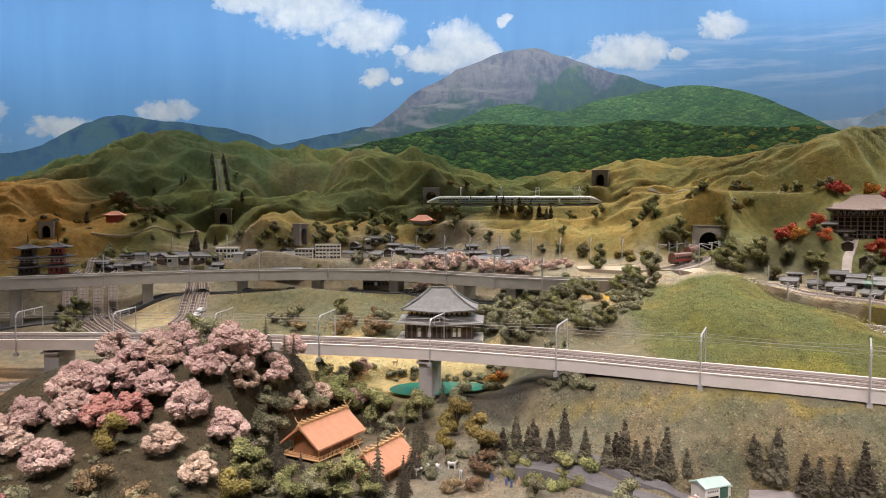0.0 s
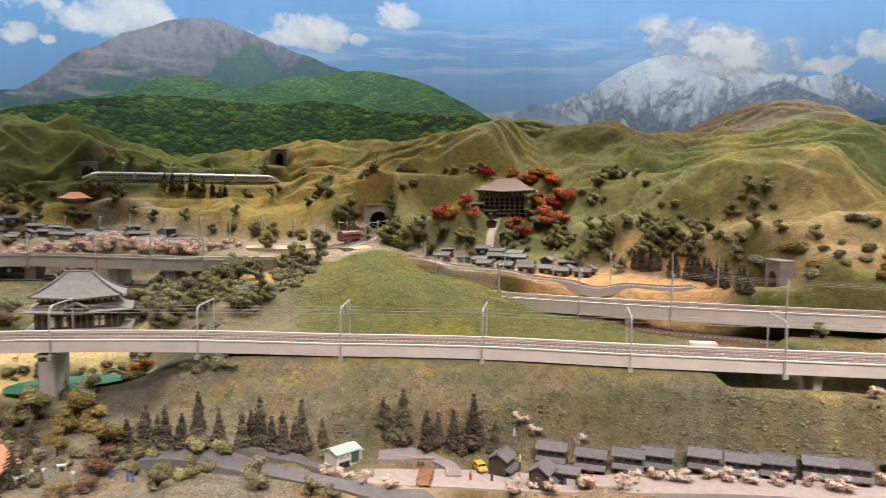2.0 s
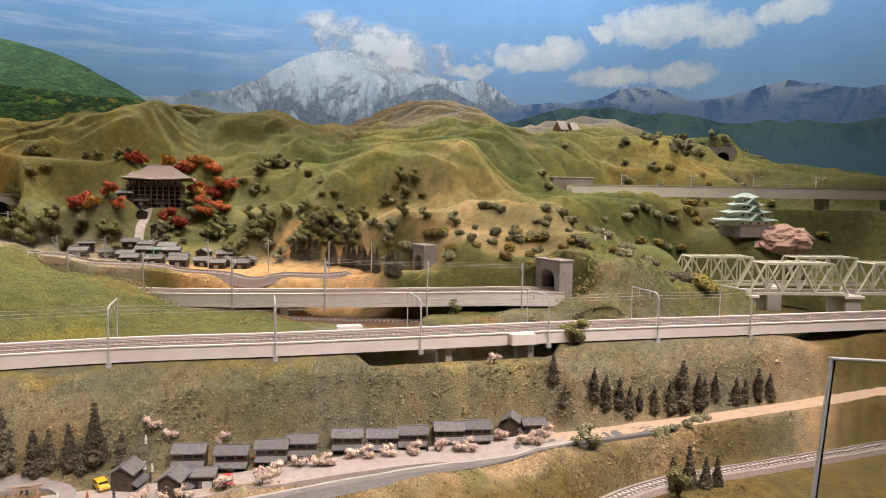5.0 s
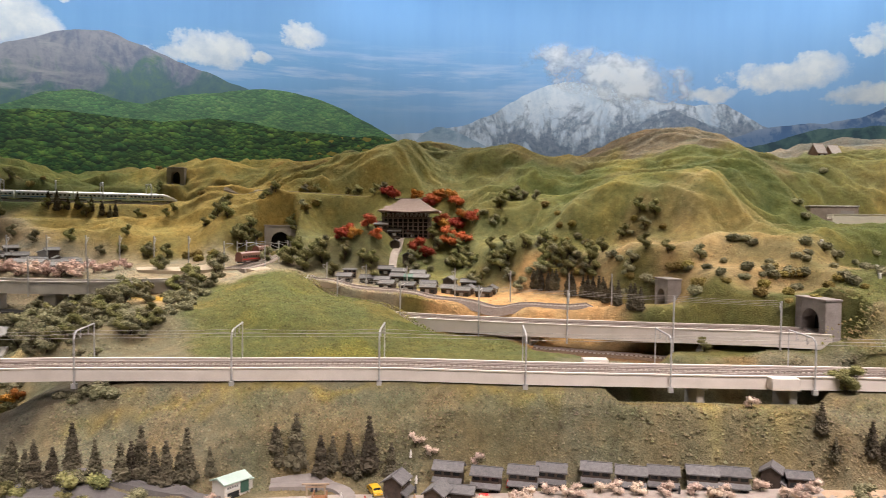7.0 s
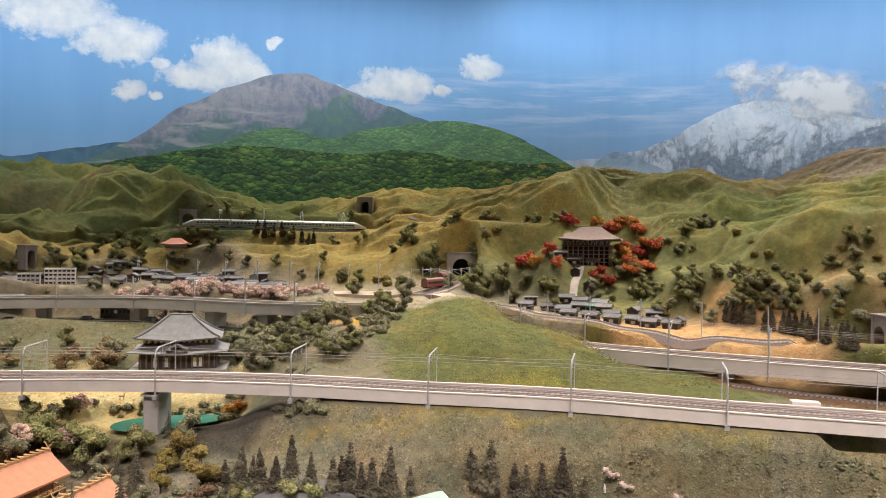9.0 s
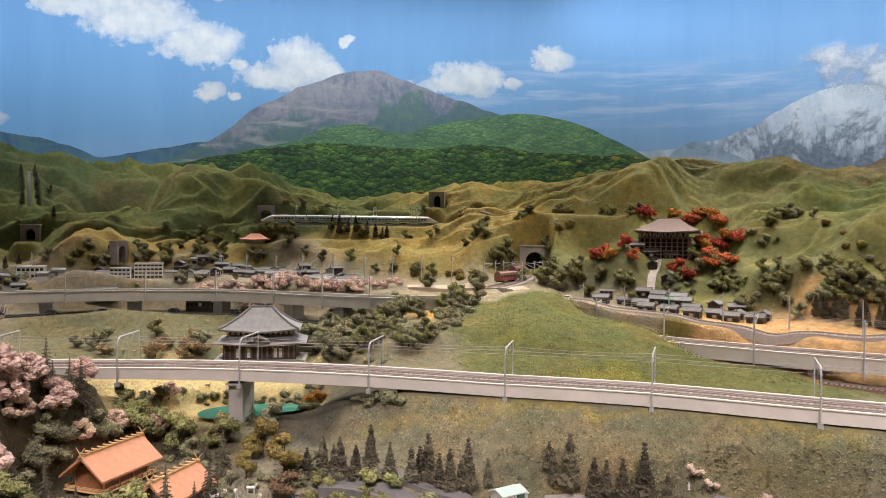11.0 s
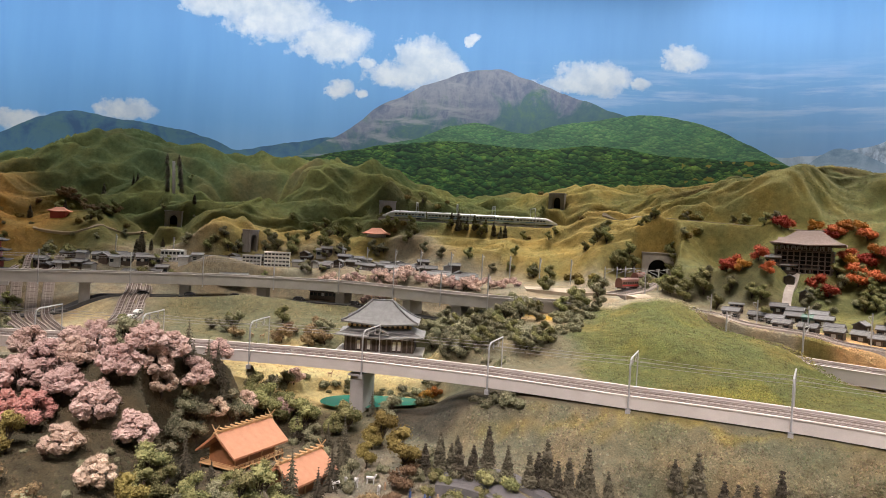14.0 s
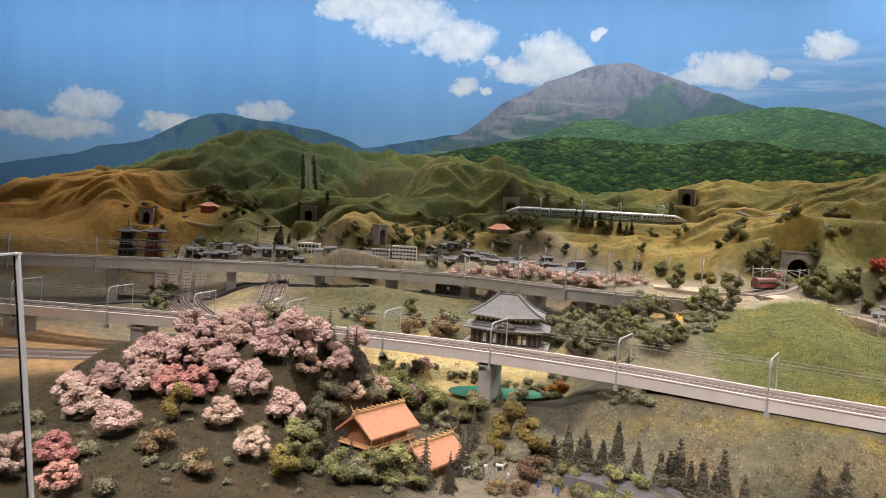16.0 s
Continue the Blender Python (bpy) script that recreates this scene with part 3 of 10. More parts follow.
def add_prism(bm, outline, y0, y1):
    """The outline, in x and z, drawn out along y."""
    a = [bm.verts.new((x, y0, z)) for x, z in outline]
    b = [bm.verts.new((x, y1, z)) for x, z in outline]
    bm.faces.new(a), bm.faces.new(list(reversed(b)))
    for i in range(len(a)):
        j = (i + 1) % len(a)
        bm.faces.new((a[j], a[i], b[i], b[j]))
    return bm


def height(x, y):
    return float(ground(np.array([x]), np.array([y]))[0])


def smooth_line(pts, spacing=0.02):
    """A smooth plan line through the points, with its normals (to its left)."""
    p = np.array(pts, float)
    p = np.vstack([2 * p[0] - p[1], p, 2 * p[-1] - p[-2]])
    out = []
    for i in range(1, len(p) - 2):
        n = max(2, int(np.hypot(*(p[i + 1] - p[i])) / spacing))
        for u in np.arange(n) / n:
            out.append(0.5 * (2 * p[i] + (p[i + 1] - p[i - 1]) * u + (2 * p[i - 1] - 5 * p[i] + 4 * p[i + 1] - p[i + 2]) * u**2 + (3 * p[i] - p[i - 1] - 3 * p[i + 1] + p[i + 2]) * u**3))
    out.append(p[-2])
    out = np.array(out)
    d = np.gradient(out, axis=0)
    d /= np.linalg.norm(d, axis=1)[:, None]
    return out, np.stack([-d[:, 1], d[:, 0]], 1)


def sweep(name, line, profile, mat, parent, label="", z_of=None, closed=True):
    """The profile (offset to the left, height) drawn along a plan line; z_of gives a height for each point of the line."""
    pts, nrm = line
    k, n = len(profile), len(pts)
    base = np.zeros(n) if z_of is None else np.asarray(z_of, float)
    verts = [(pts[i, 0] + nrm[i, 0] * o, pts[i, 1] + nrm[i, 1] * o, base[i] + h) for i in range(n) for o, h in profile]
    faces = []
    for i in range(n - 1):
        for j in range(k if closed else k - 1):
            a, b = i * k + j, i * k + (j + 1) % k
            faces.append((a, b, b + k, a + k))
    if closed:
        faces += [tuple(range(k))[::-1], tuple(range((n - 1) * k, n * k))]
    ob = mesh_object(name, verts, faces, mat, parent)
    bm = bmesh.new()
    bm.from_mesh(ob.data)
    bmesh.ops.recalc_face_normals(bm, faces=bm.faces)
    bm.to_mesh(ob.data)
    bm.free()
    if label:
        ob["label"] = label
    return ob


def rect(o0, z0, o1, z1):
    return [(o0, z0), (o1, z0), (o1, z1), (o0, z1)]


# ---- the painted wall behind the layout ----
def wall_at(s, off=0.0):
    """A point of the wall's plan at arc length s, set off towards the hall."""
    ph = min(max((s - 1.2) / 4.2, 0.0), math.pi / 2)
    over = max(0.0, s - 1.2 - 4.2 * math.pi / 2)
    r = 4.2 - off
    return (s if s < 1.2 else 1.2 + r * math.sin(ph)), (5.4 - off if s < 1.2 else 1.2 + r * math.cos(ph)) - over


def wall_sheet(name, s_list, tops, bottom, off, mat, parent=None, rows=6):
    """A sheet on the wall from bottom up to a top edge, with arc length and height as its UV map."""
    verts, uv, faces = [], [], []
    for s, top in zip(s_list, tops):
        x, y = wall_at(s, off)
        for r in range(rows + 1):
            z = bottom + (top - bottom) * r / rows
            verts.append((x, y, z))
            uv.append((s, z))
    k = rows + 1
    for i in range(len(s_list) - 1):
        for r in range(rows):
            a = i * k + r
            faces.append((a, a + k, a + k + 1, a + 1))
    ob = mesh_object(name, verts, faces, mat, parent)
    layer = ob.data.uv_layers.new(name="wall")
    for loop in ob.data.loops:
        layer.data[loop.index].uv = uv[loop.vertex_index]
    return ob


def uv_coords(nt):
    n = nt.nodes.new("ShaderNodeUVMap")
    n.uv_map = "wall"
    return n.outputs[0]


# clouds: centre on the wall (arc length, height) and half sizes
CLOUDS = [(-1.56, 3.14, 0.26, 0.13), (-1.05, 3.07, 0.46, 0.22), (-1.30, 3.16, 0.42, 0.16), (-0.62, 2.91, 0.36, 0.19), (0.08, 2.78, 0.30, 0.22), (-0.06, 2.68, 0.38, 0.12),
          (0.28, 2.70, 0.20, 0.14), (-0.55, 2.55, 0.12, 0.08), (-0.38, 2.52, 0.07, 0.045), (0.44, 3.0, 0.06, 0.05), (-0.35, 2.76, 0.07, 0.05), (1.40, 2.75, 0.38, 0.13), (1.28, 2.68, 0.42, 0.08),
          (1.74, 2.72, 0.10, 0.06), (2.06, 2.92, 0.19, 0.11), (-2.15, 2.31, 0.30, 0.085), (-2.96, 2.18, 0.30, 0.10), (-3.7, 2.30, 0.38, 0.15), (-3.9, 2.10, 0.60, 0.11), (-4.4, 2.16, 0.4, 0.1),
          (5.78, 2.56, 0.46, 0.13), (5.95, 2.61, 0.22, 0.10), (6.36, 2.38, 0.40, 0.085), (6.85, 2.37, 0.30, 0.10), (6.69, 2.75, 0.52, 0.17), (7.15, 2.66, 0.24, 0.14), (6.28, 2.72, 0.12, 0.08),
          (7.55, 2.74, 0.30, 0.10), (5.25, 2.46, 0.22, 0.06), (-0.45, 3.3, 0.30, 0.08)]


def sky_material():
    m, nt, bsdf = material("painted_sky")
    uv = uv_coords(nt)
    sep = nt.nodes.new("ShaderNodeSeparateXYZ")
    nt.links.new(uv, sep.inputs[0])
    s, z = sep.outputs[0], sep.outputs[1]
    up = maths(nt, "MULTIPLY", maths(nt, "SUBTRACT", z, 1.7), 0.62)
    blue = ramp(nt, up, [(0.0, (0.33, 0.52, 0.72)), (0.35, (0.170, 0.365, 0.625)), (1.0, (0.098, 0.262, 0.52))])
    blue_r = ramp(nt, up, [(0.0, (0.43, 0.55, 0.71)), (0.4, (0.245, 0.42, 0.66)), (1.0, (0.12, 0.30, 0.57))])
    col = mix(nt, ramp(nt, maths(nt, "MULTIPLY_ADD", s, 0.16, 0.3), [(0.0, (0, 0, 0)), (1.0, (1, 1, 1))]), blue, blue_r)
    # faint upright joints and patches of the printed panels
    stretch = nt.nodes.new("ShaderNodeMapping")
    stretch.inputs["Scale"].default_value = (1.0, 0.12, 1.0)
    nt.links.new(uv, stretch.inputs[0])
    streak = noise_node(nt, 5.0, 3, 0.6, stretch.outputs[0])
    col = mix(nt, 1.0, col, ramp(nt, streak, [(0.3, (0.93, 0.95, 0.97)), (0.7, (1.06, 1.04, 1.02))]), "MULTIPLY")
    # thin level veils of cloud
    veil_map = nt.nodes.new("ShaderNodeMapping")
    veil_map.inputs["Scale"].default_value = (0.55, 5.0, 1.0)
    nt.links.new(uv, veil_map.inputs[0])
    veil = noise_node(nt, 2.2, 6, 0.6, veil_map.outputs[0])
    band = ramp(nt, maths(nt, "ABSOLUTE", maths(nt, "SUBTRACT", z, 2.62)), [(0.05, (1, 1, 1)), (0.32, (0, 0, 0))])
    side = ramp(nt, maths(nt, "ABSOLUTE", maths(nt, "MULTIPLY", maths(nt, "SUBTRACT", s, 2.6), 0.4)), [(0.3, (1, 1, 1)), (0.75, (0, 0, 0))])
    veil = maths(nt, "MULTIPLY", ramp(nt, veil, [(0.48, (0, 0, 0)), (0.72, (0.7, 0.7, 0.7))]), maths(nt, "MULTIPLY", band, side))
    col = mix(nt, veil, col, (0.66, 0.70, 0.76))
    # heaped clouds
    warp = nt.nodes.new("ShaderNodeTexNoise")
    warp.inputs["Scale"].default_value, warp.inputs["Detail"].default_value, warp.inputs["Roughness"].default_value = 5.5, 8, 0.62
    nt.links.new(uv, warp.inputs["Vector"])
    moved = nt.nodes.new("ShaderNodeVectorMath")
    moved.operation = "MULTIPLY_ADD"
    nt.links.new(warp.outputs["Color"], moved.inputs[0])
    moved.inputs[1].default_value = (0.22, 0.17, 0)
    nt.links.new(uv, moved.inputs[2])
    mask = 0.0
    for cs, cz, rs, rz in CLOUDS:
        d = nt.nodes.new("ShaderNodeVectorMath")
        d.operation = "SUBTRACT"
        nt.links.new(moved.outputs[0], d.inputs[0])
        d.inputs[1].default_value = (cs + 0.11, cz + 0.085, 0)
        e = nt.nodes.new("ShaderNodeVectorMath")
        e.operation = "MULTIPLY"
        nt.links.new(d.outputs[0], e.inputs[0])
        e.inputs[1].default_value = (0.86 / rs, 0.82 / rz, 0)
        f = nt.nodes.new("ShaderNodeVectorMath")
        f.operation = "LENGTH"
        nt.links.new(e.outputs[0], f.inputs[0])
        mask = maths(nt, "MAXIMUM", mask, maths(nt, "SUBTRACT", 1.0, f.outputs["Value"]))
    puff = noise_node(nt, 11.0, 8, 0.68, uv)
    dens = maths(nt, "ADD", mask, maths(nt, "MULTIPLY", maths(nt, "SUBTRACT", puff, 0.5), 0.85))
    cover = ramp(nt, dens, [(0.20, (0, 0, 0)), (0.34, (0.55, 0.55, 0.55)), (0.55, (0.95, 0.95, 0.95))])
    tone = ramp(nt, noise_node(nt, 7.0, 6, 0.6, uv), [(0.35, (0.50, 0.55, 0.61)), (0.62, (0.70, 0.70, 0.69))])
    col = mix(nt, cover, col, tone)
    nt.links.new(col, bsdf.inputs["Base Color"])
    bsdf.inputs["Roughness"].default_value = 0.55
    return m


def painted_material(name, low, mid, high, scale, stretch=(1, 1), haze=None, haze_z=(1.9, 2.3), kind=None, detail=8, peak=None):
    """A painted mountainside: ribs and patches in three tones, fading into haze towards its foot."""
    m, nt, bsdf = material(name)
    uv = uv_coords(nt)
    mp = nt.nodes.new("ShaderNodeMapping")
    mp.inputs["Scale"].default_value = (stretch[0], stretch[1], 1)
    mp.inputs["Rotation"].default_value = (0, 0, 0.35)
    nt.links.new(uv, mp.inputs[0])
    where = mp.outputs[0]
    if peak:
        # ribs that run down from the top
        sp = nt.nodes.new("ShaderNodeSeparateXYZ")
        nt.links.new(uv, sp.inputs[0])
        dx, dz = maths(nt, "SUBTRACT", sp.outputs[0], peak[0]), maths(nt, "SUBTRACT", peak[1], sp.outputs[1])
        cb = nt.nodes.new("ShaderNodeCombineXYZ")
        nt.links.new(maths(nt, "MULTIPLY", maths(nt, "ARCTAN2", dx, dz), peak[2]), cb.inputs[0])
        nt.links.new(maths(nt, "SQRT", maths(nt, "ADD", maths(nt, "MULTIPLY", dx, dx), maths(nt, "MULTIPLY", dz, dz))), cb.inputs[1])
        where = cb.outputs[0]
    ribs = noise_node(nt, scale, detail, 0.6, where, None, 0.5 if peak else 0.8)
    ribs = maths(nt, "SUBTRACT", 1.0, maths(nt, "ABSOLUTE", maths(nt, "MULTIPLY_ADD", ribs, 4.0, -2.0)))
    if peak:
        cross = noise_node(nt, scale * 1.5, detail, 0.62, mp.outputs[0], None, 1.0)
        cross = maths(nt, "SUBTRACT", 1.0, maths(nt, "ABSOLUTE", maths(nt, "MULTIPLY_ADD", cross, 4.0, -2.0)))
        ribs = maths(nt, "ADD", maths(nt, "MULTIPLY", ribs, 0.72), maths(nt, "MULTIPLY", cross, 0.28))
    patch = noise_node(nt, scale * 0.7, 6, 0.65, uv, None, 0.4)
    fine = noise_node(nt, scale * 9, 6, 0.7, uv)
    fac = maths(nt, "ADD", maths(nt, "MULTIPLY", ribs, 0.42), maths(nt, "ADD", maths(nt, "MULTIPLY", patch, 0.45), maths(nt, "MULTIPLY", fine, 0.30)))
    col = ramp(nt, fac, [(0.54, low), (0.655, mid), (0.77, high)])
    if haze:
        sep = nt.nodes.new("ShaderNodeSeparateXYZ")
        nt.links.new(uv, sep.inputs[0])
        h = nt.nodes.new("ShaderNodeMapRange")
        h.inputs[1].default_value, h.inputs[2].default_value, h.inputs[3].default_value, h.inputs[4].default_value = haze_z[0], haze_z[1], 0.85, 0.0
        nt.links.new(sep.outputs[1], h.inputs[0])
        col = mix(nt, h.outputs[0], col, haze)
    nt.links.new(col, bsdf.inputs["Base Color"])
    bsdf.inputs["Roughness"].default_value = 0.6
    return m


def forest_material(name, tones, cell, gold, depth, haze):
    """A painted forest: crowns of uneven size, each its own green, light on top and dark between; depth: how strong that is."""
    m, nt, bsdf = material(name)
    uv = uv_coords(nt)
    bend = nt.nodes.new("ShaderNodeTexNoise")
    bend.inputs["Scale"].default_value, bend.inputs["Detail"].default_value = cell * 0.55, 3
    nt.links.new(uv, bend.inputs["Vector"])
    bent = nt.nodes.new("ShaderNodeVectorMath")
    bent.operation = "MULTIPLY_ADD"
    nt.links.new(bend.outputs["Color"], bent.inputs[0])
    bent.inputs[1].default_value = (1.5 / cell, 1.0 / cell, 0)
    nt.links.new(uv, bent.inputs[2])
    flat = nt.nodes.new("ShaderNodeMapping")
    flat.inputs["Scale"].default_value = (0.72, 1.15, 1.0)
    nt.links.new(bent.outputs[0], flat.inputs[0])
    col = None
    big = noise_node(nt, 2.6, 5, 0.6, uv, None, 0.6)
    for k, size in enumerate((cell, cell * 2.1)):
        v = nt.nodes.new("ShaderNodeTexVoronoi")
        v.inputs["Scale"].default_value, v.inputs["Randomness"].default_value = size, 1.0
        nt.links.new(flat.outputs[0], v.inputs["Vector"])
        sep = nt.nodes.new("ShaderNodeSeparateColor")
        nt.links.new(v.outputs["Color"], sep.inputs[0])
        pick = maths(nt, "ADD", maths(nt, "MULTIPLY", sep.outputs[0], 0.55), maths(nt, "MULTIPLY", big, 0.55))
        own = ramp(nt, pick, [(0.20, tones[0]), (0.5, tones[1]), (0.85, tones[2])])
        above = nt.nodes.new("ShaderNodeVectorMath")
        above.operation = "SUBTRACT"
        nt.links.new(flat.outputs[0], above.inputs[0])
        nt.links.new(v.outputs["Position"], above.inputs[1])
        crown = nt.nodes.new("ShaderNodeSeparateXYZ")
        nt.links.new(above.outputs[0], crown.inputs[0])
        lift = maths(nt, "SUBTRACT", maths(nt, "MULTIPLY", crown.outputs[1], size * 0.75), maths(nt, "MULTIPLY", v.outputs["Distance"], 0.35))
        low, top = 1 - 0.86 * depth, 1 + 1.3 * depth
        own = mix(nt, 1.0, own, ramp(nt, maths(nt, "ADD", lift, 0.7), [(0.1, (low, low, low * 1.1)), (0.5, (0.9, 0.9, 0.9)), (0.9, (top, top * 0.98, top * 0.85))]), "MULTIPLY")
        if k == 0:
            col = own
            gold_pick = sep.outputs[1]
        else:
            col = mix(nt, ramp(nt, noise_node(nt, cell * 0.35, 4, 0.6, uv), [(0.44, (0, 0, 0)), (0.58, (0.85, 0.85, 0.85))]), col, own)
    fine = noise_node(nt, cell * 3.4, 6, 0.75, uv)
    col = mix(nt, 1.0, col, ramp(nt, fine, [(0.32, (0.62, 0.65, 0.66)), (0.68, (1.4, 1.38, 1.25))]), "MULTIPLY")
    valley = nt.nodes.new("ShaderNodeMapping")
    valley.inputs["Rotation"].default_value, valley.inputs["Scale"].default_value = (0, 0, 0.5), (1.0, 2.2, 1.0)
    nt.links.new(uv, valley.inputs[0])
    gully = noise_node(nt, 3.4, 7, 0.62, valley.outputs[0], None, 1.0)
    col = mix(nt, 1.0, col, ramp(nt, gully, [(0.38, (0.55, 0.62, 0.68)), (0.60, (1.25, 1.25, 1.12))]), "MULTIPLY")
    uvs = nt.nodes.new("ShaderNodeSeparateXYZ")
    nt.links.new(uv, uvs.inputs[0])
    amount = maths(nt, "GREATER_THAN", maths(nt, "ADD", gold_pick, maths(nt, "MINIMUM", maths(nt, "MULTIPLY", maths(nt, "SUBTRACT", uvs.outputs[0], gold), 0.25), 0.17)), 0.97)
    col = mix(nt, maths(nt, "MULTIPLY", amount, 0.8), col, mix(nt, fine, (0.40, 0.21, 0.03), (0.30, 0.30, 0.04)))
    col = mix(nt, haze, col, (0.16, 0.30, 0.26))
    nt.links.new(col, bsdf.inputs["Base Color"])
    bsdf.inputs["Roughness"].default_value = 0.6
    return m


def rock_face(nt, uv, turns, scale, stretch):
    """Ribs that cross each other at the given turns, 0 to 1, high on the ribs."""
    total = None
    for k, turn in enumerate(turns):
        mp = nt.nodes.new("ShaderNodeMapping")
        mp.inputs["Rotation"].default_value, mp.inputs["Scale"].default_value = (0, 0, turn), (stretch, 1.0, 1.0)
        mp.inputs["Location"].default_value = (3.1 * k, 1.7 * k, 0)
        nt.links.new(uv, mp.inputs[0])
        n = noise_node(nt, scale, 8, 0.6, mp.outputs[0], None, 0.7)
        r = maths(nt, "SUBTRACT", 1.0, maths(nt, "ABSOLUTE", maths(nt, "MULTIPLY_ADD", n, 4.4, -2.2)))
        total = r if total is None else maths(nt, "MAXIMUM", total, r)
    return total


def volcano_material():
    """A bare violet-grey summit with pale scree, blue-green woods creeping up its skirts."""
    m, nt, bsdf = material("painted_volcano")
    uv = uv_coords(nt)
    sep = nt.nodes.new("ShaderNodeSeparateXYZ")
    nt.links.new(uv, sep.inputs[0])
    s, z = sep.outputs[0], sep.outputs[1]
    patch = noise_node(nt, 3.2, 8, 0.66, uv, None, 1.0)
    fine = noise_node(nt, 15, 7, 0.75, uv, None, 0.5)
    ribs = rock_face(nt, uv, (0.75, -0.7), 3.0, 2.0)
    tone = maths(nt, "ADD", maths(nt, "MULTIPLY", ribs, 0.30), maths(nt, "ADD", maths(nt, "MULTIPLY", patch, 0.55), maths(nt, "MULTIPLY", fine, 0.50)))
    bare = ramp(nt, tone, [(0.50, (0.105, 0.130, 0.195)), (0.68, (0.162, 0.182, 0.250)), (0.88, (0.285, 0.282, 0.318))])
    wood = ramp(nt, maths(nt, "ADD", maths(nt, "MULTIPLY", fine, 0.5), maths(nt, "MULTIPLY", patch, 0.5)), [(0.38, (0.060, 0.125, 0.175)), (0.52, (0.085, 0.165, 0.175)), (0.68, (0.13, 0.225, 0.12))])
    edge = maths(nt, "ADD", maths(nt, "SUBTRACT", 2.56, z), maths(nt, "ADD", maths(nt, "MULTIPLY", maths(nt, "SUBTRACT", patch, 0.5), 1.0), maths(nt, "MULTIPLY", maths(nt, "SUBTRACT", s, 0.75), 0.22)))
    col = mix(nt, ramp(nt, edge, [(0.0, (0, 0, 0)), (0.13, (0.92, 0.92, 0.92))]), bare, wood)
    # pale gullies of scree down the western flank
    mp = nt.nodes.new("ShaderNodeMapping")
    mp.inputs["Rotation"].default_value, mp.inputs["Scale"].default_value = (0, 0, -0.8), (0.9, 4.2, 1.0)
    nt.links.new(uv, mp.inputs[0])
    scree = noise_node(nt, 3.0, 7, 0.6, mp.outputs[0], None, 0.5)
    west = ramp(nt, maths(nt, "SUBTRACT", 0.75, s), [(0.0, (0, 0, 0)), (0.5, (1, 1, 1))])
    col = mix(nt, maths(nt, "MULTIPLY", ramp(nt, scree, [(0.52, (0, 0, 0)), (0.64, (0.8, 0.8, 0.8))]), west), col, (0.37, 0.35, 0.36))
    nt.links.new(col, bsdf.inputs["Base Color"])
    bsdf.inputs["Roughness"].default_value = 0.6
    return m


def snow_material(name, bare, mist):
    """Snow fields between slanting rock ribs, lost in mist towards one side."""
    m, nt, bsdf = material(name)
    uv = uv_coords(nt)
    sep = nt.nodes.new("ShaderNodeSeparateXYZ")
    nt.links.new(uv, sep.inputs[0])
    s, z = sep.outputs[0], sep.outputs[1]
    ribs = rock_face(nt, uv, (0.95, -0.75), 1.5, 1.9)
    ribs2 = rock_face(nt, uv, (0.6, -1.1), 4.2, 1.6)
    patch = noise_node(nt, 3.5, 8, 0.65, uv, None, 0.8)
    fine = noise_node(nt, 30, 5, 0.7, uv)
    low = maths(nt, "MULTIPLY", maths(nt, "SUBTRACT", 2.42, z), 0.55)
    rock = maths(nt, "ADD", maths(nt, "ADD", maths(nt, "MULTIPLY", ribs, 0.50), maths(nt, "MULTIPLY", ribs2, 0.26)), maths(nt, "ADD", maths(nt, "MULTIPLY", patch, 0.6), low))
    rock = maths(nt, "MULTIPLY", rock, 0.7)
    snow = ramp(nt, maths(nt, "ADD", maths(nt, "MULTIPLY", patch, 0.7), maths(nt, "MULTIPLY", fine, 0.3)), [(0.34, (0.42, 0.52, 0.63)), (0.56, (0.70, 0.74, 0.79))])
    stone = ramp(nt, fine, [(0.35, (0.10, 0.15, 0.225)), (0.65, (0.27, 0.305, 0.365))])
    col = mix(nt, ramp(nt, rock, [(bare, (0, 0, 0)), (bare + 0.13, (0.92, 0.92, 0.92))]), snow, stone)
    veil = maths(nt, "ADD", maths(nt, "MULTIPLY", maths(nt, "SUBTRACT", mist, s), 0.8), maths(nt, "MULTIPLY", maths(nt, "SUBTRACT", patch, 0.5), 1.2))
    col = mix(nt, ramp(nt, veil, [(0.0, (0, 0, 0)), (0.7, (0.9, 0.9, 0.9))]), col, (0.50, 0.58, 0.68))
    nt.links.new(col, bsdf.inputs["Base Color"])
    bsdf.inputs["Roughness"].default_value = 0.6
    return m


sky_s = np.arange(-5.2, 9.6, 0.1)
backdrop = wall_sheet("backdrop", sky_s, [3.7] * len(sky_s), 0.9, 0.0, sky_material(), rows=2)
tagged(backdrop, "painted blue sky with white clouds on curved wall", "backdrop", kind="structure")


def painted_ridge(name, label, pts, bottom, off, mat, rough, seed):
    s = np.arange(pts[0][0], pts[-1][0], 0.012)
    xs, zs = [p[0] for p in pts], [p[1] for p in pts]
    base = np.interp(s, xs, zs)
    ker = np.hanning(17) / np.hanning(17).sum()
    base = np.convolve(np.pad(base, 8, mode="edge"), ker, "valid")
    tops = base + rough * fractal(s, s * 0 + seed, 0.22, seed, 5)
    ob = wall_sheet(name, s, np.maximum(tops, bottom + 0.01), bottom, off, mat, backdrop, rows=1)
    ob["label"] = label
    return ob


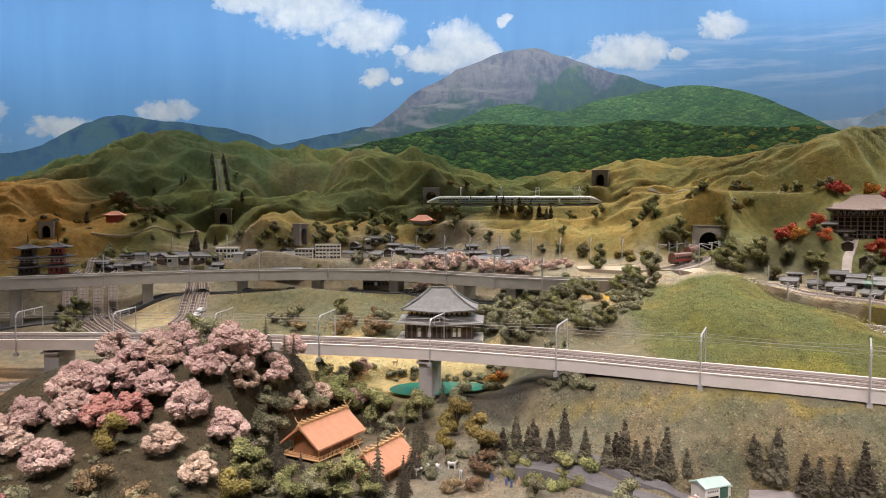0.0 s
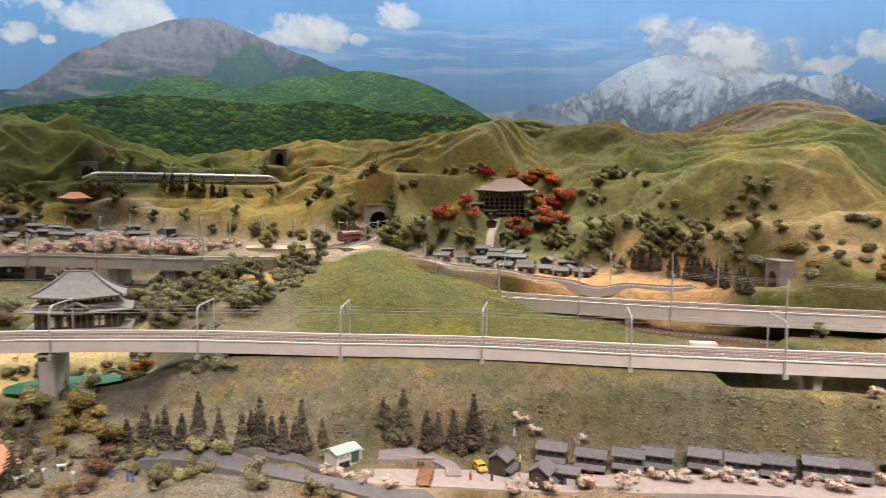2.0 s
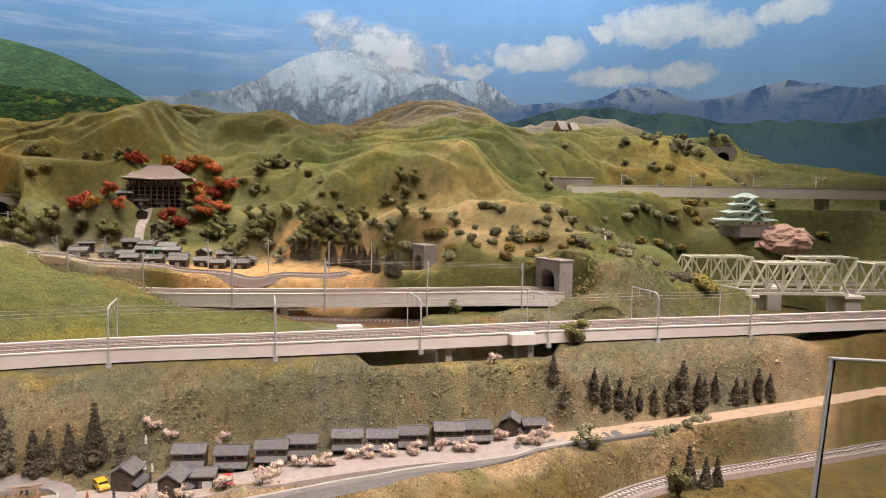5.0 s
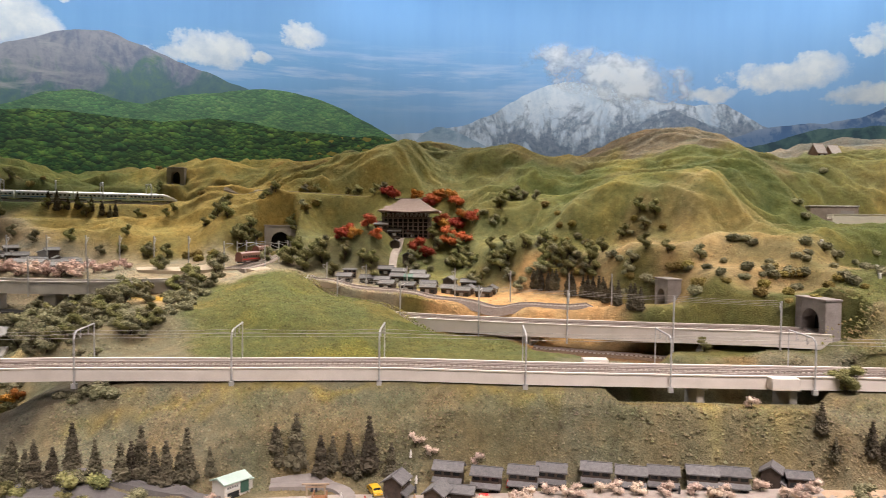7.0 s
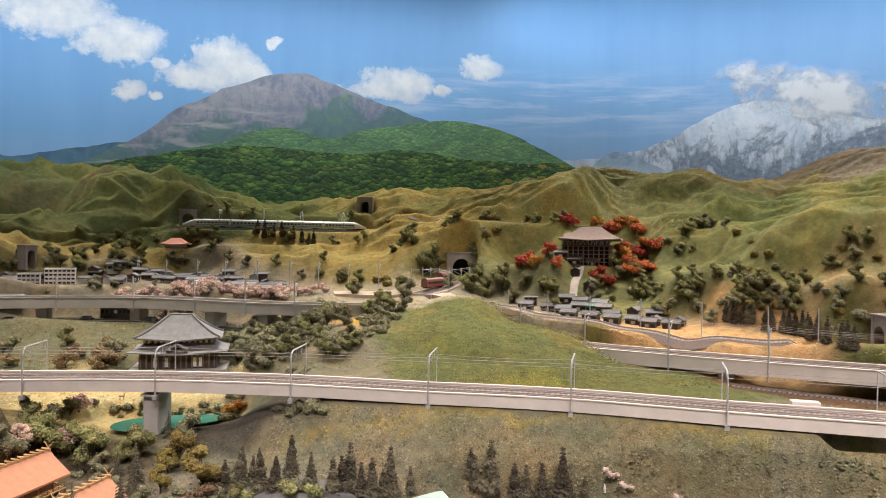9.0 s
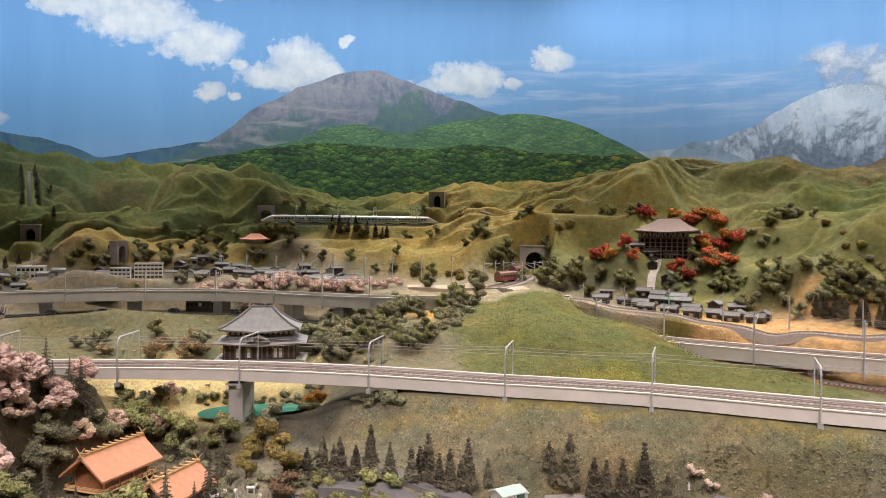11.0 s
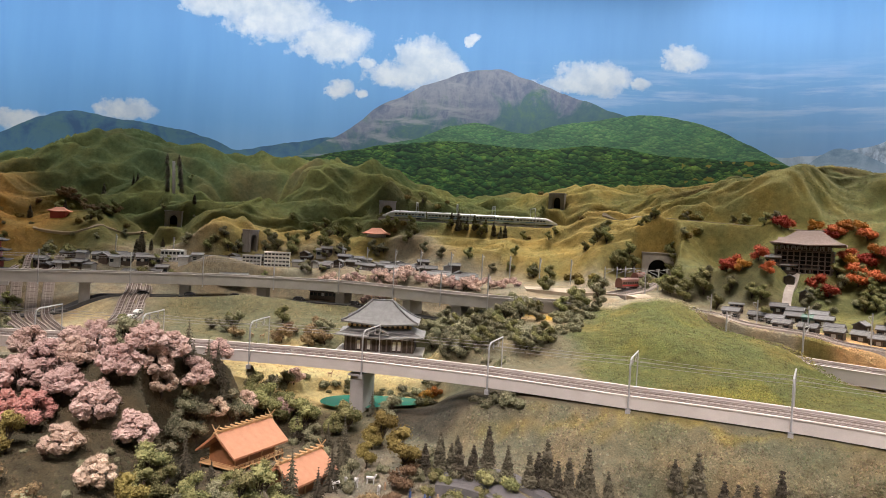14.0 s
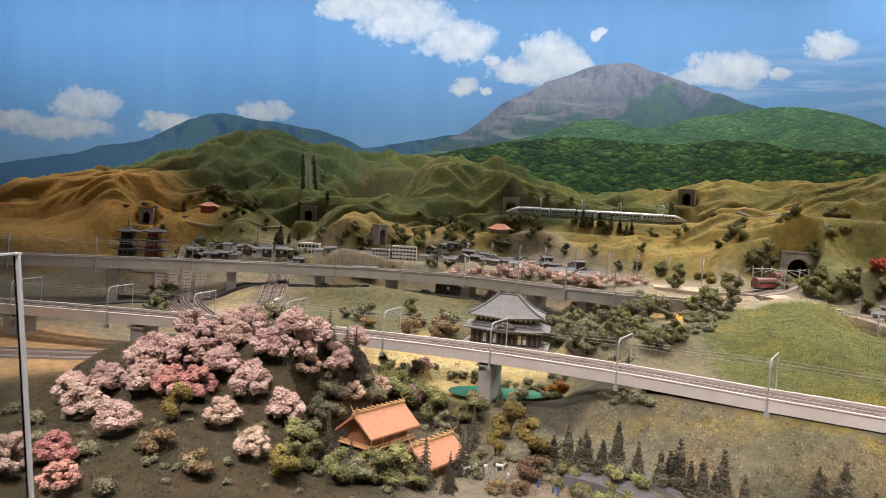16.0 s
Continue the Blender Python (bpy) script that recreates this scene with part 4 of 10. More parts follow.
FAR_BLUE = painted_material("painted_far_range", (0.045, 0.10, 0.19), (0.062, 0.135, 0.21), (0.085, 0.17, 0.20), 3.5, (1, 1), (0.11, 0.23, 0.38), (1.8, 2.15))
VOLCANO = volcano_material()
SNOW = snow_material("painted_snow_peak", 0.665, 3.55)
SPUR = snow_material("painted_snow_spur", 0.60, 2.0)
RANGE = painted_material("painted_blue_range", (0.05, 0.10, 0.22), (0.11, 0.17, 0.29), (0.50, 0.52, 0.58), 3.0, (1.5, 1.2), (0.09, 0.18, 0.34), (2.12, 2.34))
LOW_RANGE = painted_material("painted_low_range", (0.035, 0.075, 0.095), (0.06, 0.12, 0.125), (0.10, 0.17, 0.15), 4.0, (1, 1), (0.10, 0.19, 0.26), (1.75, 2.02))
MISTY = painted_material("painted_misty_hill", (0.17, 0.26, 0.37), (0.25, 0.35, 0.45), (0.36, 0.45, 0.54), 4.0, (1, 1), (0.48, 0.57, 0.67), (2.05, 2.22))
FOREST_BACK = forest_material("painted_forest_back", ((0.040, 0.110, 0.045), (0.085, 0.185, 0.055), (0.16, 0.245, 0.080)), 44, 2.9, 0.55, 0.25)
FOREST_FRONT = forest_material("painted_forest_front", ((0.012, 0.038, 0.016), (0.036, 0.088, 0.024), (0.105, 0.160, 0.032)), 27, 2.05, 0.95, 0.03)
painted_ridge("painted_far_range", "painted hazy blue far mountains", [(-5.2, 1.72), (-4.45, 1.78), (-3.99, 1.84), (-3.53, 1.96), (-3.14, 2.04), (-2.85, 2.17), (-2.61, 2.28), (-2.32, 2.24), (-1.99, 2.2), (-1.71, 2.18), (-1.43, 2.1), (-1.3, 2.03), (-0.96, 2.12), (-0.71, 2.17), (-0.45, 2.21), (0.1, 2.1)], 1.5, 0.006, FAR_BLUE, 0.014, 3)
painted_ridge("painted_volcano", "painted grey volcano with bare ribbed slopes", [(-0.85, 2.0), (-0.7, 2.13), (-0.53, 2.2), (-0.37, 2.32), (-0.24, 2.43), (-0.12, 2.49), (0.05, 2.6), (0.22, 2.67), (0.39, 2.735), (0.54, 2.76), (0.69, 2.785), (0.82, 2.73), (0.93, 2.705), (1.08, 2.64), (1.26, 2.58), (1.48, 2.53), (1.69, 2.46), (1.95, 2.4), (2.39, 2.27), (2.8, 2.1)], 1.7, 0.010, VOLCANO, 0.012, 5)
painted_ridge("painted_snow_peak", "painted snowy mountain in drifting cloud", [(2.5, 2.12), (2.64, 2.18), (2.99, 2.2), (3.17, 2.24), (3.34, 2.26), (3.52, 2.34), (3.7, 2.43), (3.88, 2.53), (4.06, 2.6), (4.2, 2.63), (4.38, 2.6), (4.51, 2.57), (4.74, 2.47), (4.92, 2.42), (5.14, 2.37), (5.35, 2.385), (5.48, 2.3), (5.65, 2.2), (5.81, 2.14), (6.0, 2.06)], 1.7, 0.006, SNOW, 0.022, 8)
painted_ridge("painted_snow_spur", "painted rocky spur before the snowy mountain", [(4.45, 2.05), (4.60, 2.16), (4.72, 2.25), (4.84, 2.33), (4.97, 2.39), (5.08, 2.33), (5.2, 2.25), (5.33, 2.2), (5.5, 2.12), (5.8, 2.04)], 1.7, 0.008, SPUR, 0.016, 9)
painted_ridge("painted_misty_hill", "painted small blue hill in mist", [(2.88, 2.05), (2.98, 2.16), (3.07, 2.23), (3.15, 2.255), (3.28, 2.22), (3.42, 2.15), (3.6, 2.05)], 1.7, 0.009, MISTY, 0.010, 11)
painted_ridge("painted_blue_range", "painted blue range with snow on tops", [(5.3, 2.1), (5.69, 2.21), (5.89, 2.205), (6.13, 2.2), (6.28, 2.24), (6.42, 2.3), (6.64, 2.295), (6.81, 2.25), (6.92, 2.18), (7.14, 2.19), (7.4, 2.24), (7.57, 2.27), (7.7, 2.25), (8.0, 2.18), (8.6, 2.22), (9.4, 2.1)], 1.6, 0.010, RANGE, 0.016, 10)
painted_ridge("painted_low_range", "painted dark blue-green foothills", [(5.35, 2.03), (5.69, 2.08), (5.93, 2.15), (6.17, 2.165), (6.39, 2.14), (6.58, 2.1), (6.75, 2.1), (7.15, 2.02), (7.52, 2.0), (7.9, 1.98), (8.6, 2.0), (9.4, 1.95)], 1.5, 0.014, LOW_RANGE, 0.016, 12)
painted_ridge("painted_forest_back", "painted green wooded mountain", [(-0.53, 2.05), (-0.27, 2.13), (0.07, 2.21), (0.28, 2.31), (0.49, 2.355), (0.71, 2.31), (0.89, 2.28), (1.06, 2.355), (1.27, 2.4), (1.53, 2.44), (1.78, 2.485), (1.98, 2.475), (2.23, 2.41), (2.43, 2.34), (2.62, 2.23), (2.78, 2.15), (3.0, 2.05)], 1.6, 0.014, FOREST_BACK, 0.010, 14)
painted_ridge("painted_forest_front", "painted dark green wood on lower slopes", [(-1.6, 1.8), (-1.38, 1.88), (-0.87, 2.0), (-0.53, 2.07), (-0.27, 2.13), (-0.01, 2.17), (0.29, 2.2), (0.59, 2.2), (0.85, 2.19), (1.02, 2.17), (1.37, 2.24), (1.67, 2.21), (1.96, 2.17), (2.28, 2.16), (2.63, 2.15), (2.96, 2.1), (3.3, 2.03), (3.7, 1.9)], 1.4, 0.018, FOREST_FRONT, 0.010, 16)

def drift_material():
    m, nt, bsdf = material("painted_drifting_cloud")
    uv = uv_coords(nt)
    sep = nt.nodes.new("ShaderNodeSeparateXYZ")
    nt.links.new(uv, sep.inputs[0])
    along = maths(nt, "DIVIDE", maths(nt, "ABSOLUTE", maths(nt, "SUBTRACT", sep.outputs[0], 4.52)), 0.78)
    up = maths(nt, "DIVIDE", maths(nt, "ABSOLUTE", maths(nt, "SUBTRACT", maths(nt, "ADD", sep.outputs[1], maths(nt, "MULTIPLY", maths(nt, "SUBTRACT", sep.outputs[0], 4.52), 0.22)), 2.65)), 0.24)
    near = maths(nt, "SUBTRACT", 1.0, maths(nt, "SQRT", maths(nt, "ADD", maths(nt, "MULTIPLY", along, along), maths(nt, "MULTIPLY", up, up))))
    puff = noise_node(nt, 5.0, 9, 0.62, uv, None, 0.15)
    dens = maths(nt, "ADD", near, maths(nt, "MULTIPLY", maths(nt, "SUBTRACT", puff, 0.5), 2.4))
    edge = ramp(nt, near, [(0.02, (0, 0, 0)), (0.2, (1, 1, 1))])
    nt.links.new(maths(nt, "MULTIPLY", ramp(nt, dens, [(0.10, (0, 0, 0)), (0.80, (0.88, 0.88, 0.88))]), edge), bsdf.inputs["Alpha"])
    nt.links.new(ramp(nt, puff, [(0.35, (0.62, 0.66, 0.70)), (0.6, (0.74, 0.74, 0.74))]), bsdf.inputs["Base Color"])
    bsdf.inputs["Roughness"].default_value = 0.6
    return m


drift_s = np.arange(3.6, 5.5, 0.05)
drift = wall_sheet("painted_drifting_cloud", drift_s, [2.98] * len(drift_s), 2.25, 0.017, drift_material(), backdrop, rows=1)
drift["label"] = "painted white cloud drifting across the summit"

# the hall round it all
def hall_panel(name, x0, y0, z0, x1, y1, z1, mat, label, category):
    ob = part(name, box(x0, y0, z0, x1, y1, z1), mat, None, label)
    return tagged(ob, label, category, kind="structure")


hall_panel("floor", -5.4, -3.1, -0.1, 6.0, 5.6, 0.0, HALL_DARK, "dark hall floor", "floor")
hall_panel("ceiling", -5.4, -3.1, 3.7, 6.0, 5.6, 3.8, HALL_DARK, "dark painted hall ceiling", "ceiling")
hall_panel("wall_south", -5.4, -3.1, 0.0, 6.0, -3.0, 3.7, HALL_WALL, "plain grey hall wall", "wall")
hall_panel("wall_west", -5.4, -3.0, 0.0, -5.2, 5.4, 3.7, HALL_WALL, "plain grey hall wall", "wall")
hall_panel("wall_east", 5.42, -3.0, 0.0, 5.6, 5.4, 3.7, HALL_WALL, "plain grey hall wall", "wall")
hall_panel("wall_north", -5.4, 5.42, 0.0, 5.6, 5.6, 3.7, HALL_WALL, "plain grey hall wall", "wall")

# ---- the ground ----
COVER = []


def cover(x, y, r, colour, strength=1.0):
    """A patch of ground cover."""
    COVER.append((x, y, r, colour, strength))


OLIVE, DARK_GREEN, GREEN = (0.14, 0.135, 0.054), (0.060, 0.080, 0.034), (0.138, 0.146, 0.057)
GOLD, ORANGE_LIT, BANK, EARTH = (0.31, 0.245, 0.090), (0.33, 0.205, 0.066), (0.215, 0.196, 0.138), (0.088, 0.075, 0.050)
TAN, SAND, ROCK = (0.58, 0.37, 0.19), (0.52, 0.42, 0.22), (0.150, 0.118, 0.088)
for spot in ((-0.6, 1.5, 0.4), (-0.95, 1.5, 0.3), (-0.4, 1.2, 0.3)):
    cover(*spot, EARTH)
for spot in ((0.0, 1.5, 0.2), (-0.25, 1.72, 0.12), (0.2, 1.45, 0.15), (-0.1, 1.6, 0.12)):
    cover(*spot, (0.27, 0.24, 0.19))
for spot in ((0.6, 1.75, 0.2), (1.0, 1.55, 0.2), (1.4, 1.25, 0.2), (1.8, 1.0, 0.2), (2.25, 0.75, 0.2), (0.35, 1.85, 0.2), (0.4, 2.3, 0.2), (0.55, 2.5, 0.15)):
    cover(*spot, BANK)
for spot in ((0.75, 1.52, 0.12), (1.05, 1.36, 0.12), (1.5, 1.08, 0.12), (2.35, 0.6, 0.12)):
    cover(*spot, (0.215, 0.192, 0.120))
for spot in ((0.7, 1.4, 0.1), (1.0, 1.22, 0.1), (1.3, 1.05, 0.1), (1.6, 0.92, 0.1), (2.0, 0.72, 0.1), (2.4, 0.52, 0.1)):
    cover(*spot, (0.48, 0.35, 0.23))
for spot in ((1.2, 0.9, 0.15), (1.6, 0.68, 0.15), (2.0, 0.48, 0.2), (2.5, 0.25, 0.2), (0.8, 1.1, 0.15)):
    cover(*spot, (0.150, 0.116, 0.046))
for spot in ((-0.25, 2.3, 0.14), (0.05, 2.38, 0.12), (-0.45, 2.62, 0.12)):
    cover(*spot, SAND)
for spot in ((-0.55, 2.95, 0.3), (0.05, 2.9, 0.2), (-0.2, 3.05, 0.2)):
    cover(*spot, (0.165, 0.155, 0.095))
for spot in ((-1.2, 2.5, 0.3), (-1.5, 2.9, 0.3), (-0.9, 2.4, 0.15)):
    cover(*spot, (0.27, 0.23, 0.175))
for spot in ((-2.1, 2.8, 0.35), (-2.5, 3.1, 0.3)):
    cover(*spot, (0.15, 0.135, 0.11))
for spot in ((-1.6, 2.05, 0.25), (-2.4, 2.0, 0.4)):
    cover(*spot, (0.55, 0.36, 0.2))
for spot in ((1.0, 2.55, 0.16), (1.1, 2.25, 0.2), (1.25, 1.9, 0.15), (0.95, 2.1, 0.15), (1.4, 1.75, 0.12)):
    cover(*spot, GREEN)
cover(0.60, 2.74, 0.06, (0.52, 0.33, 0.05), 3.0)
for spot in ((0.53, 2.66, 0.07), (0.52, 2.84, 0.07), (0.60, 2.62, 0.06)):
    cover(*spot, (0.36, 0.28, 0.17), 2.0)
for spot in ((1.4, 2.8, 0.2), (0.85, 3.15, 0.2), (0.3, 3.4, 0.25), (1.15, 3.15, 0.15), (-0.6, 3.7, 0.25), (-1.3, 3.8, 0.25), (0.0, 3.7, 0.2)):
    cover(*spot, (0.30, 0.26, 0.20))
for spot in ((1.85, 2.2, 0.16), (2.0, 1.98, 0.10), (1.72, 2.42, 0.10)):
    cover(*spot, TAN, 2.0)
for spot in ((0.8, 3.8, 0.2), (1.05, 3.85, 0.2), (1.3, 3.7, 0.2), (0.45, 3.95, 0.15), (-0.65, 3.95, 0.2), (-0.3, 4.0, 0.15)):
    cover(*spot, GOLD)
for spot in ((1.6, 3.4, 0.3), (2.0, 3.0, 0.3), (2.3, 2.6, 0.25), (2.2, 3.4, 0.3)):
    cover(*spot, (0.148, 0.152, 0.072))
for spot in ((2.35, 2.1, 0.15), (2.55, 1.9, 0.2), (2.3, 1.75, 0.12), (2.55, 1.45, 0.15)):
    cover(*spot, (0.37, 0.275, 0.15))
for spot in ((2.5, 2.3, 0.2), (2.8, 2.0, 0.2), (2.75, 1.6, 0.2)):
    cover(*spot, (0.165, 0.160, 0.062))
for spot in ((2.4, 1.15, 0.15), (2.65, 1.1, 0.2), (2.05, 1.45, 0.12)):
    cover(*spot, (0.150, 0.155, 0.060))
for spot in ((2.9, 2.6, 0.4), (3.2, 2.2, 0.4), (3.1, 1.6, 0.2), (2.7, 3.3, 0.4), (1.9, 3.9, 0.3)):
    cover(*spot, (0.086, 0.102, 0.036))
for spot in ((1.5, 4.5, 0.3), (2.2, 4.2, 0.3), (1.0, 4.7, 0.25)):
    cover(*spot, (0.17, 0.145, 0.045))
for spot in ((3.6, 3.1, 0.3), (3.0, 3.95, 0.3), (3.35, 3.45, 0.25)):
    cover(*spot, ROCK, 2.0)
for spot in ((3.62, 2.93, 0.12), (3.46, 2.9, 0.10), (3.64, 2.78, 0.12), (3.40, 3.02, 0.10), (3.75, 2.85, 0.12)):
    cover(*spot, (0.150, 0.132, 0.108), 12.0)
for spot in ((4.3, 2.9, 0.3), (4.6, 2.6, 0.25), (4.15, 3.1, 0.2)):
    cover(*spot, (0.215, 0.20, 0.185), 1.5)
for spot in ((4.2, 2.0, 0.4), (4.6, 1.2, 0.5), (3.9, 1.4, 0.3), (3.6, 1.9, 0.3)):
    cover(*spot, (0.105, 0.108, 0.044))
for spot in ((3.95, 1.85, 0.13), (4.2, 1.75, 0.13), (4.4, 1.6, 0.12)):
    cover(*spot, (0.27, 0.205, 0.065), 1.5)
for spot in ((-0.2, 4.6, 0.3), (-0.9, 4.6, 0.35), (0.5, 4.6, 0.3), (-0.4, 4.35, 0.2)):
    cover(*spot, (0.098, 0.110, 0.040))
for spot in ((-1.7, 4.8, 0.4), (-2.3, 4.9, 0.4), (-1.3, 4.3, 0.3), (-3.2, 4.9, 0.4)):
    cover(*spot, DARK_GREEN)
# western hills: the spots' orange light is put into the ground colour as well
for spot in ((-2.5, 4.2, 0.25), (-2.9, 4.1, 0.3), (-2.1, 3.9, 0.25), (-2.9, 3.6, 0.3)):
    cover(*spot, ORANGE_LIT)
for spot in ((-1.7, 4.0, 0.25), (-2.0, 3.6, 0.2)):
    cover(*spot, (0.16, 0.15, 0.06))
for k in range(30):
    u = k / 29
    cover(0.34 + 1.35 * u, 1.845 - 0.34 * u - 0.38 * u * u + 0.012 * math.sin(5 * k), 0.022, (0.36, 0.30, 0.09), 0.9)
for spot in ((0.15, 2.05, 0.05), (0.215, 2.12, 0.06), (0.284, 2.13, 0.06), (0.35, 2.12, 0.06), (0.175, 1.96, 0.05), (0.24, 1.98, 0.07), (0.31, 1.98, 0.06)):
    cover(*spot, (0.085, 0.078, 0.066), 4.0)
for spot in ((-1.32, 3.05, 0.07), (-1.28, 2.95, 0.07), (-1.36, 3.13, 0.06)):
    cover(*spot, (0.55, 0.44, 0.28), 2.0)
for spot in ((-0.85, 3.92, 0.09), (-0.70, 3.95, 0.1), (-1.0, 4.0, 0.12)):
    cover(*spot, GOLD, 2.0)
for spot in ((-1.36, 4.2, 0.10), (-1.2, 4.2, 0.10), (-1.5, 4.2, 0.08), (-1.3, 4.05, 0.10)):
    cover(*spot, (0.175, 0.165, 0.066), 1.6)
for spot in ((-2.45, 4.4, 0.2), (-2.7, 4.3, 0.2)):
    cover(*spot, ORANGE_LIT, 1.5)
for spot in ((1.55, 3.6, 0.14), (1.75, 3.7, 0.15), (1.65, 3.45, 0.12), (1.9, 3.55, 0.13)):
    cover(*spot, (0.25, 0.215, 0.078), 1.6)
for spot in ((-1.6, 4.5, 0.22), (-1.2, 4.6, 0.2), (-0.8, 4.5, 0.2), (-2.1, 4.6, 0.25)):
    cover(*spot, (0.085, 0.098, 0.034), 1.4)
for k in range(18):
    cover(0.42 + 0.09 * k, 1.875 - 0.045 * k - 0.0006 * k * k, 0.022, (0.23, 0.19, 0.07), 0.9)
for spot in ((1.18, 2.90, 0.10), (1.30, 2.74, 0.09), (1.41, 2.57, 0.08), (1.02, 2.94, 0.09), (0.88, 2.88, 0.08)):
    cover(*spot, (0.34, 0.29, 0.22), 5.0)
for spot in ((0.88, 2.32, 0.13), (0.78, 2.45, 0.09), (0.78, 2.2, 0.10), (0.74, 2.05, 0.09), (0.9, 2.12, 0.12)):
    cover(*spot, GREEN, 1.6)
for spot in ((1.74, 1.76, 0.05), (1.86, 1.60, 0.07), (1.96, 1.48, 0.06)):
    cover(*spot, (0.25, 0.16, 0.09), 3.0)
for spot in ((1.66, 1.12, 0.05), (1.78, 1.05, 0.05)):
    cover(*spot, (0.42, 0.36, 0.16), 2.0)
for spot in ((0.95, 1.52, 0.12), (1.2, 1.38, 0.14), (1.45, 1.22, 0.12), (1.75, 0.98, 0.12), (2.05, 0.88, 0.10)):
    cover(*spot, (0.172, 0.162, 0.098), 0.9)
for spot in ((0.55, 1.62, 0.06), (0.85, 1.50, 0.06), (1.85, 0.90, 0.05), (2.1, 0.75, 0.05), (2.3, 0.64, 0.05), (1.25, 1.27, 0.05)):
    cover(*spot, (0.235, 0.185, 0.115), 0.6)
# uneven growth: darker, browner and strawy drifts over hills and banks
mottle = random.Random(23)
for x0, y0, x1, y1, count, wide, tones in (
        (0.75, 1.85, 1.55, 2.7, 26, 0.045, ((0.19, 0.165, 0.06), (0.105, 0.12, 0.040), (0.21, 0.20, 0.052))),
        (0.4, 1.45, 1.2, 1.85, 22, 0.04, ((0.27, 0.25, 0.19), (0.17, 0.165, 0.09), (0.24, 0.18, 0.10))),
        (1.2, 0.95, 2.4, 1.35, 22, 0.04, ((0.16, 0.16, 0.065), (0.25, 0.22, 0.15), (0.22, 0.165, 0.085))),
        (1.6, 2.6, 3.4, 4.0, 34, 0.11, ((0.155, 0.120, 0.062), (0.075, 0.098, 0.034), (0.175, 0.17, 0.062))),
        (2.2, 1.2, 3.0, 2.5, 30, 0.07, ((0.12, 0.125, 0.05), (0.30, 0.225, 0.12), (0.20, 0.185, 0.07))),
        (-2.6, 4.2, 0.6, 5.2, 40, 0.12, ((0.095, 0.085, 0.042), (0.045, 0.066, 0.024), (0.105, 0.115, 0.042))),
        (3.4, 1.2, 4.9, 2.7, 26, 0.12, ((0.15, 0.115, 0.06), (0.075, 0.088, 0.034), (0.17, 0.15, 0.055))),
        (0.9, 4.0, 2.4, 4.8, 22, 0.10, ((0.20, 0.125, 0.05), (0.10, 0.105, 0.038), (0.24, 0.19, 0.065)))):
    for _ in range(count):
        cover(mottle.uniform(x0, x1), mottle.uniform(y0, y1), wide * mottle.uniform(0.6, 1.4), mottle.choice(tones), 0.9)
FRONT_EDGE = [(-5.2, 1.35), (-1.6, 0.86), (-0.6, 0.62), (0.45, 0.55), (1.15, 0.18), (1.9, -0.35), (3.4, -1.3), (5.4, -2.4)]


def cover_colour(gx, gy):
    """The ground cover's colour at each place."""
    shade = np.zeros(gx.shape + (3,))
    total = np.full(gx.shape, 1e-9)
    jx = gx + 0.05 * smooth_noise(gx, gy, 0.13, 41) + 0.02 * smooth_noise(gx, gy, 0.04, 43)
    jy = gy + 0.05 * smooth_noise(gx, gy, 0.13, 47) + 0.02 * smooth_noise(gx, gy, 0.04, 49)
    for cx, cy, cr, colour, strength in COVER:
        d2 = (jx - cx) ** 2 + (jy - cy) ** 2
        w = strength * (np.exp(-d2 / (0.7 * cr * cr)) + 1e-6 / (d2 + 0.05))
        total += w
        shade += w[..., None] * np.array(colour)
    return shade / total[..., None]


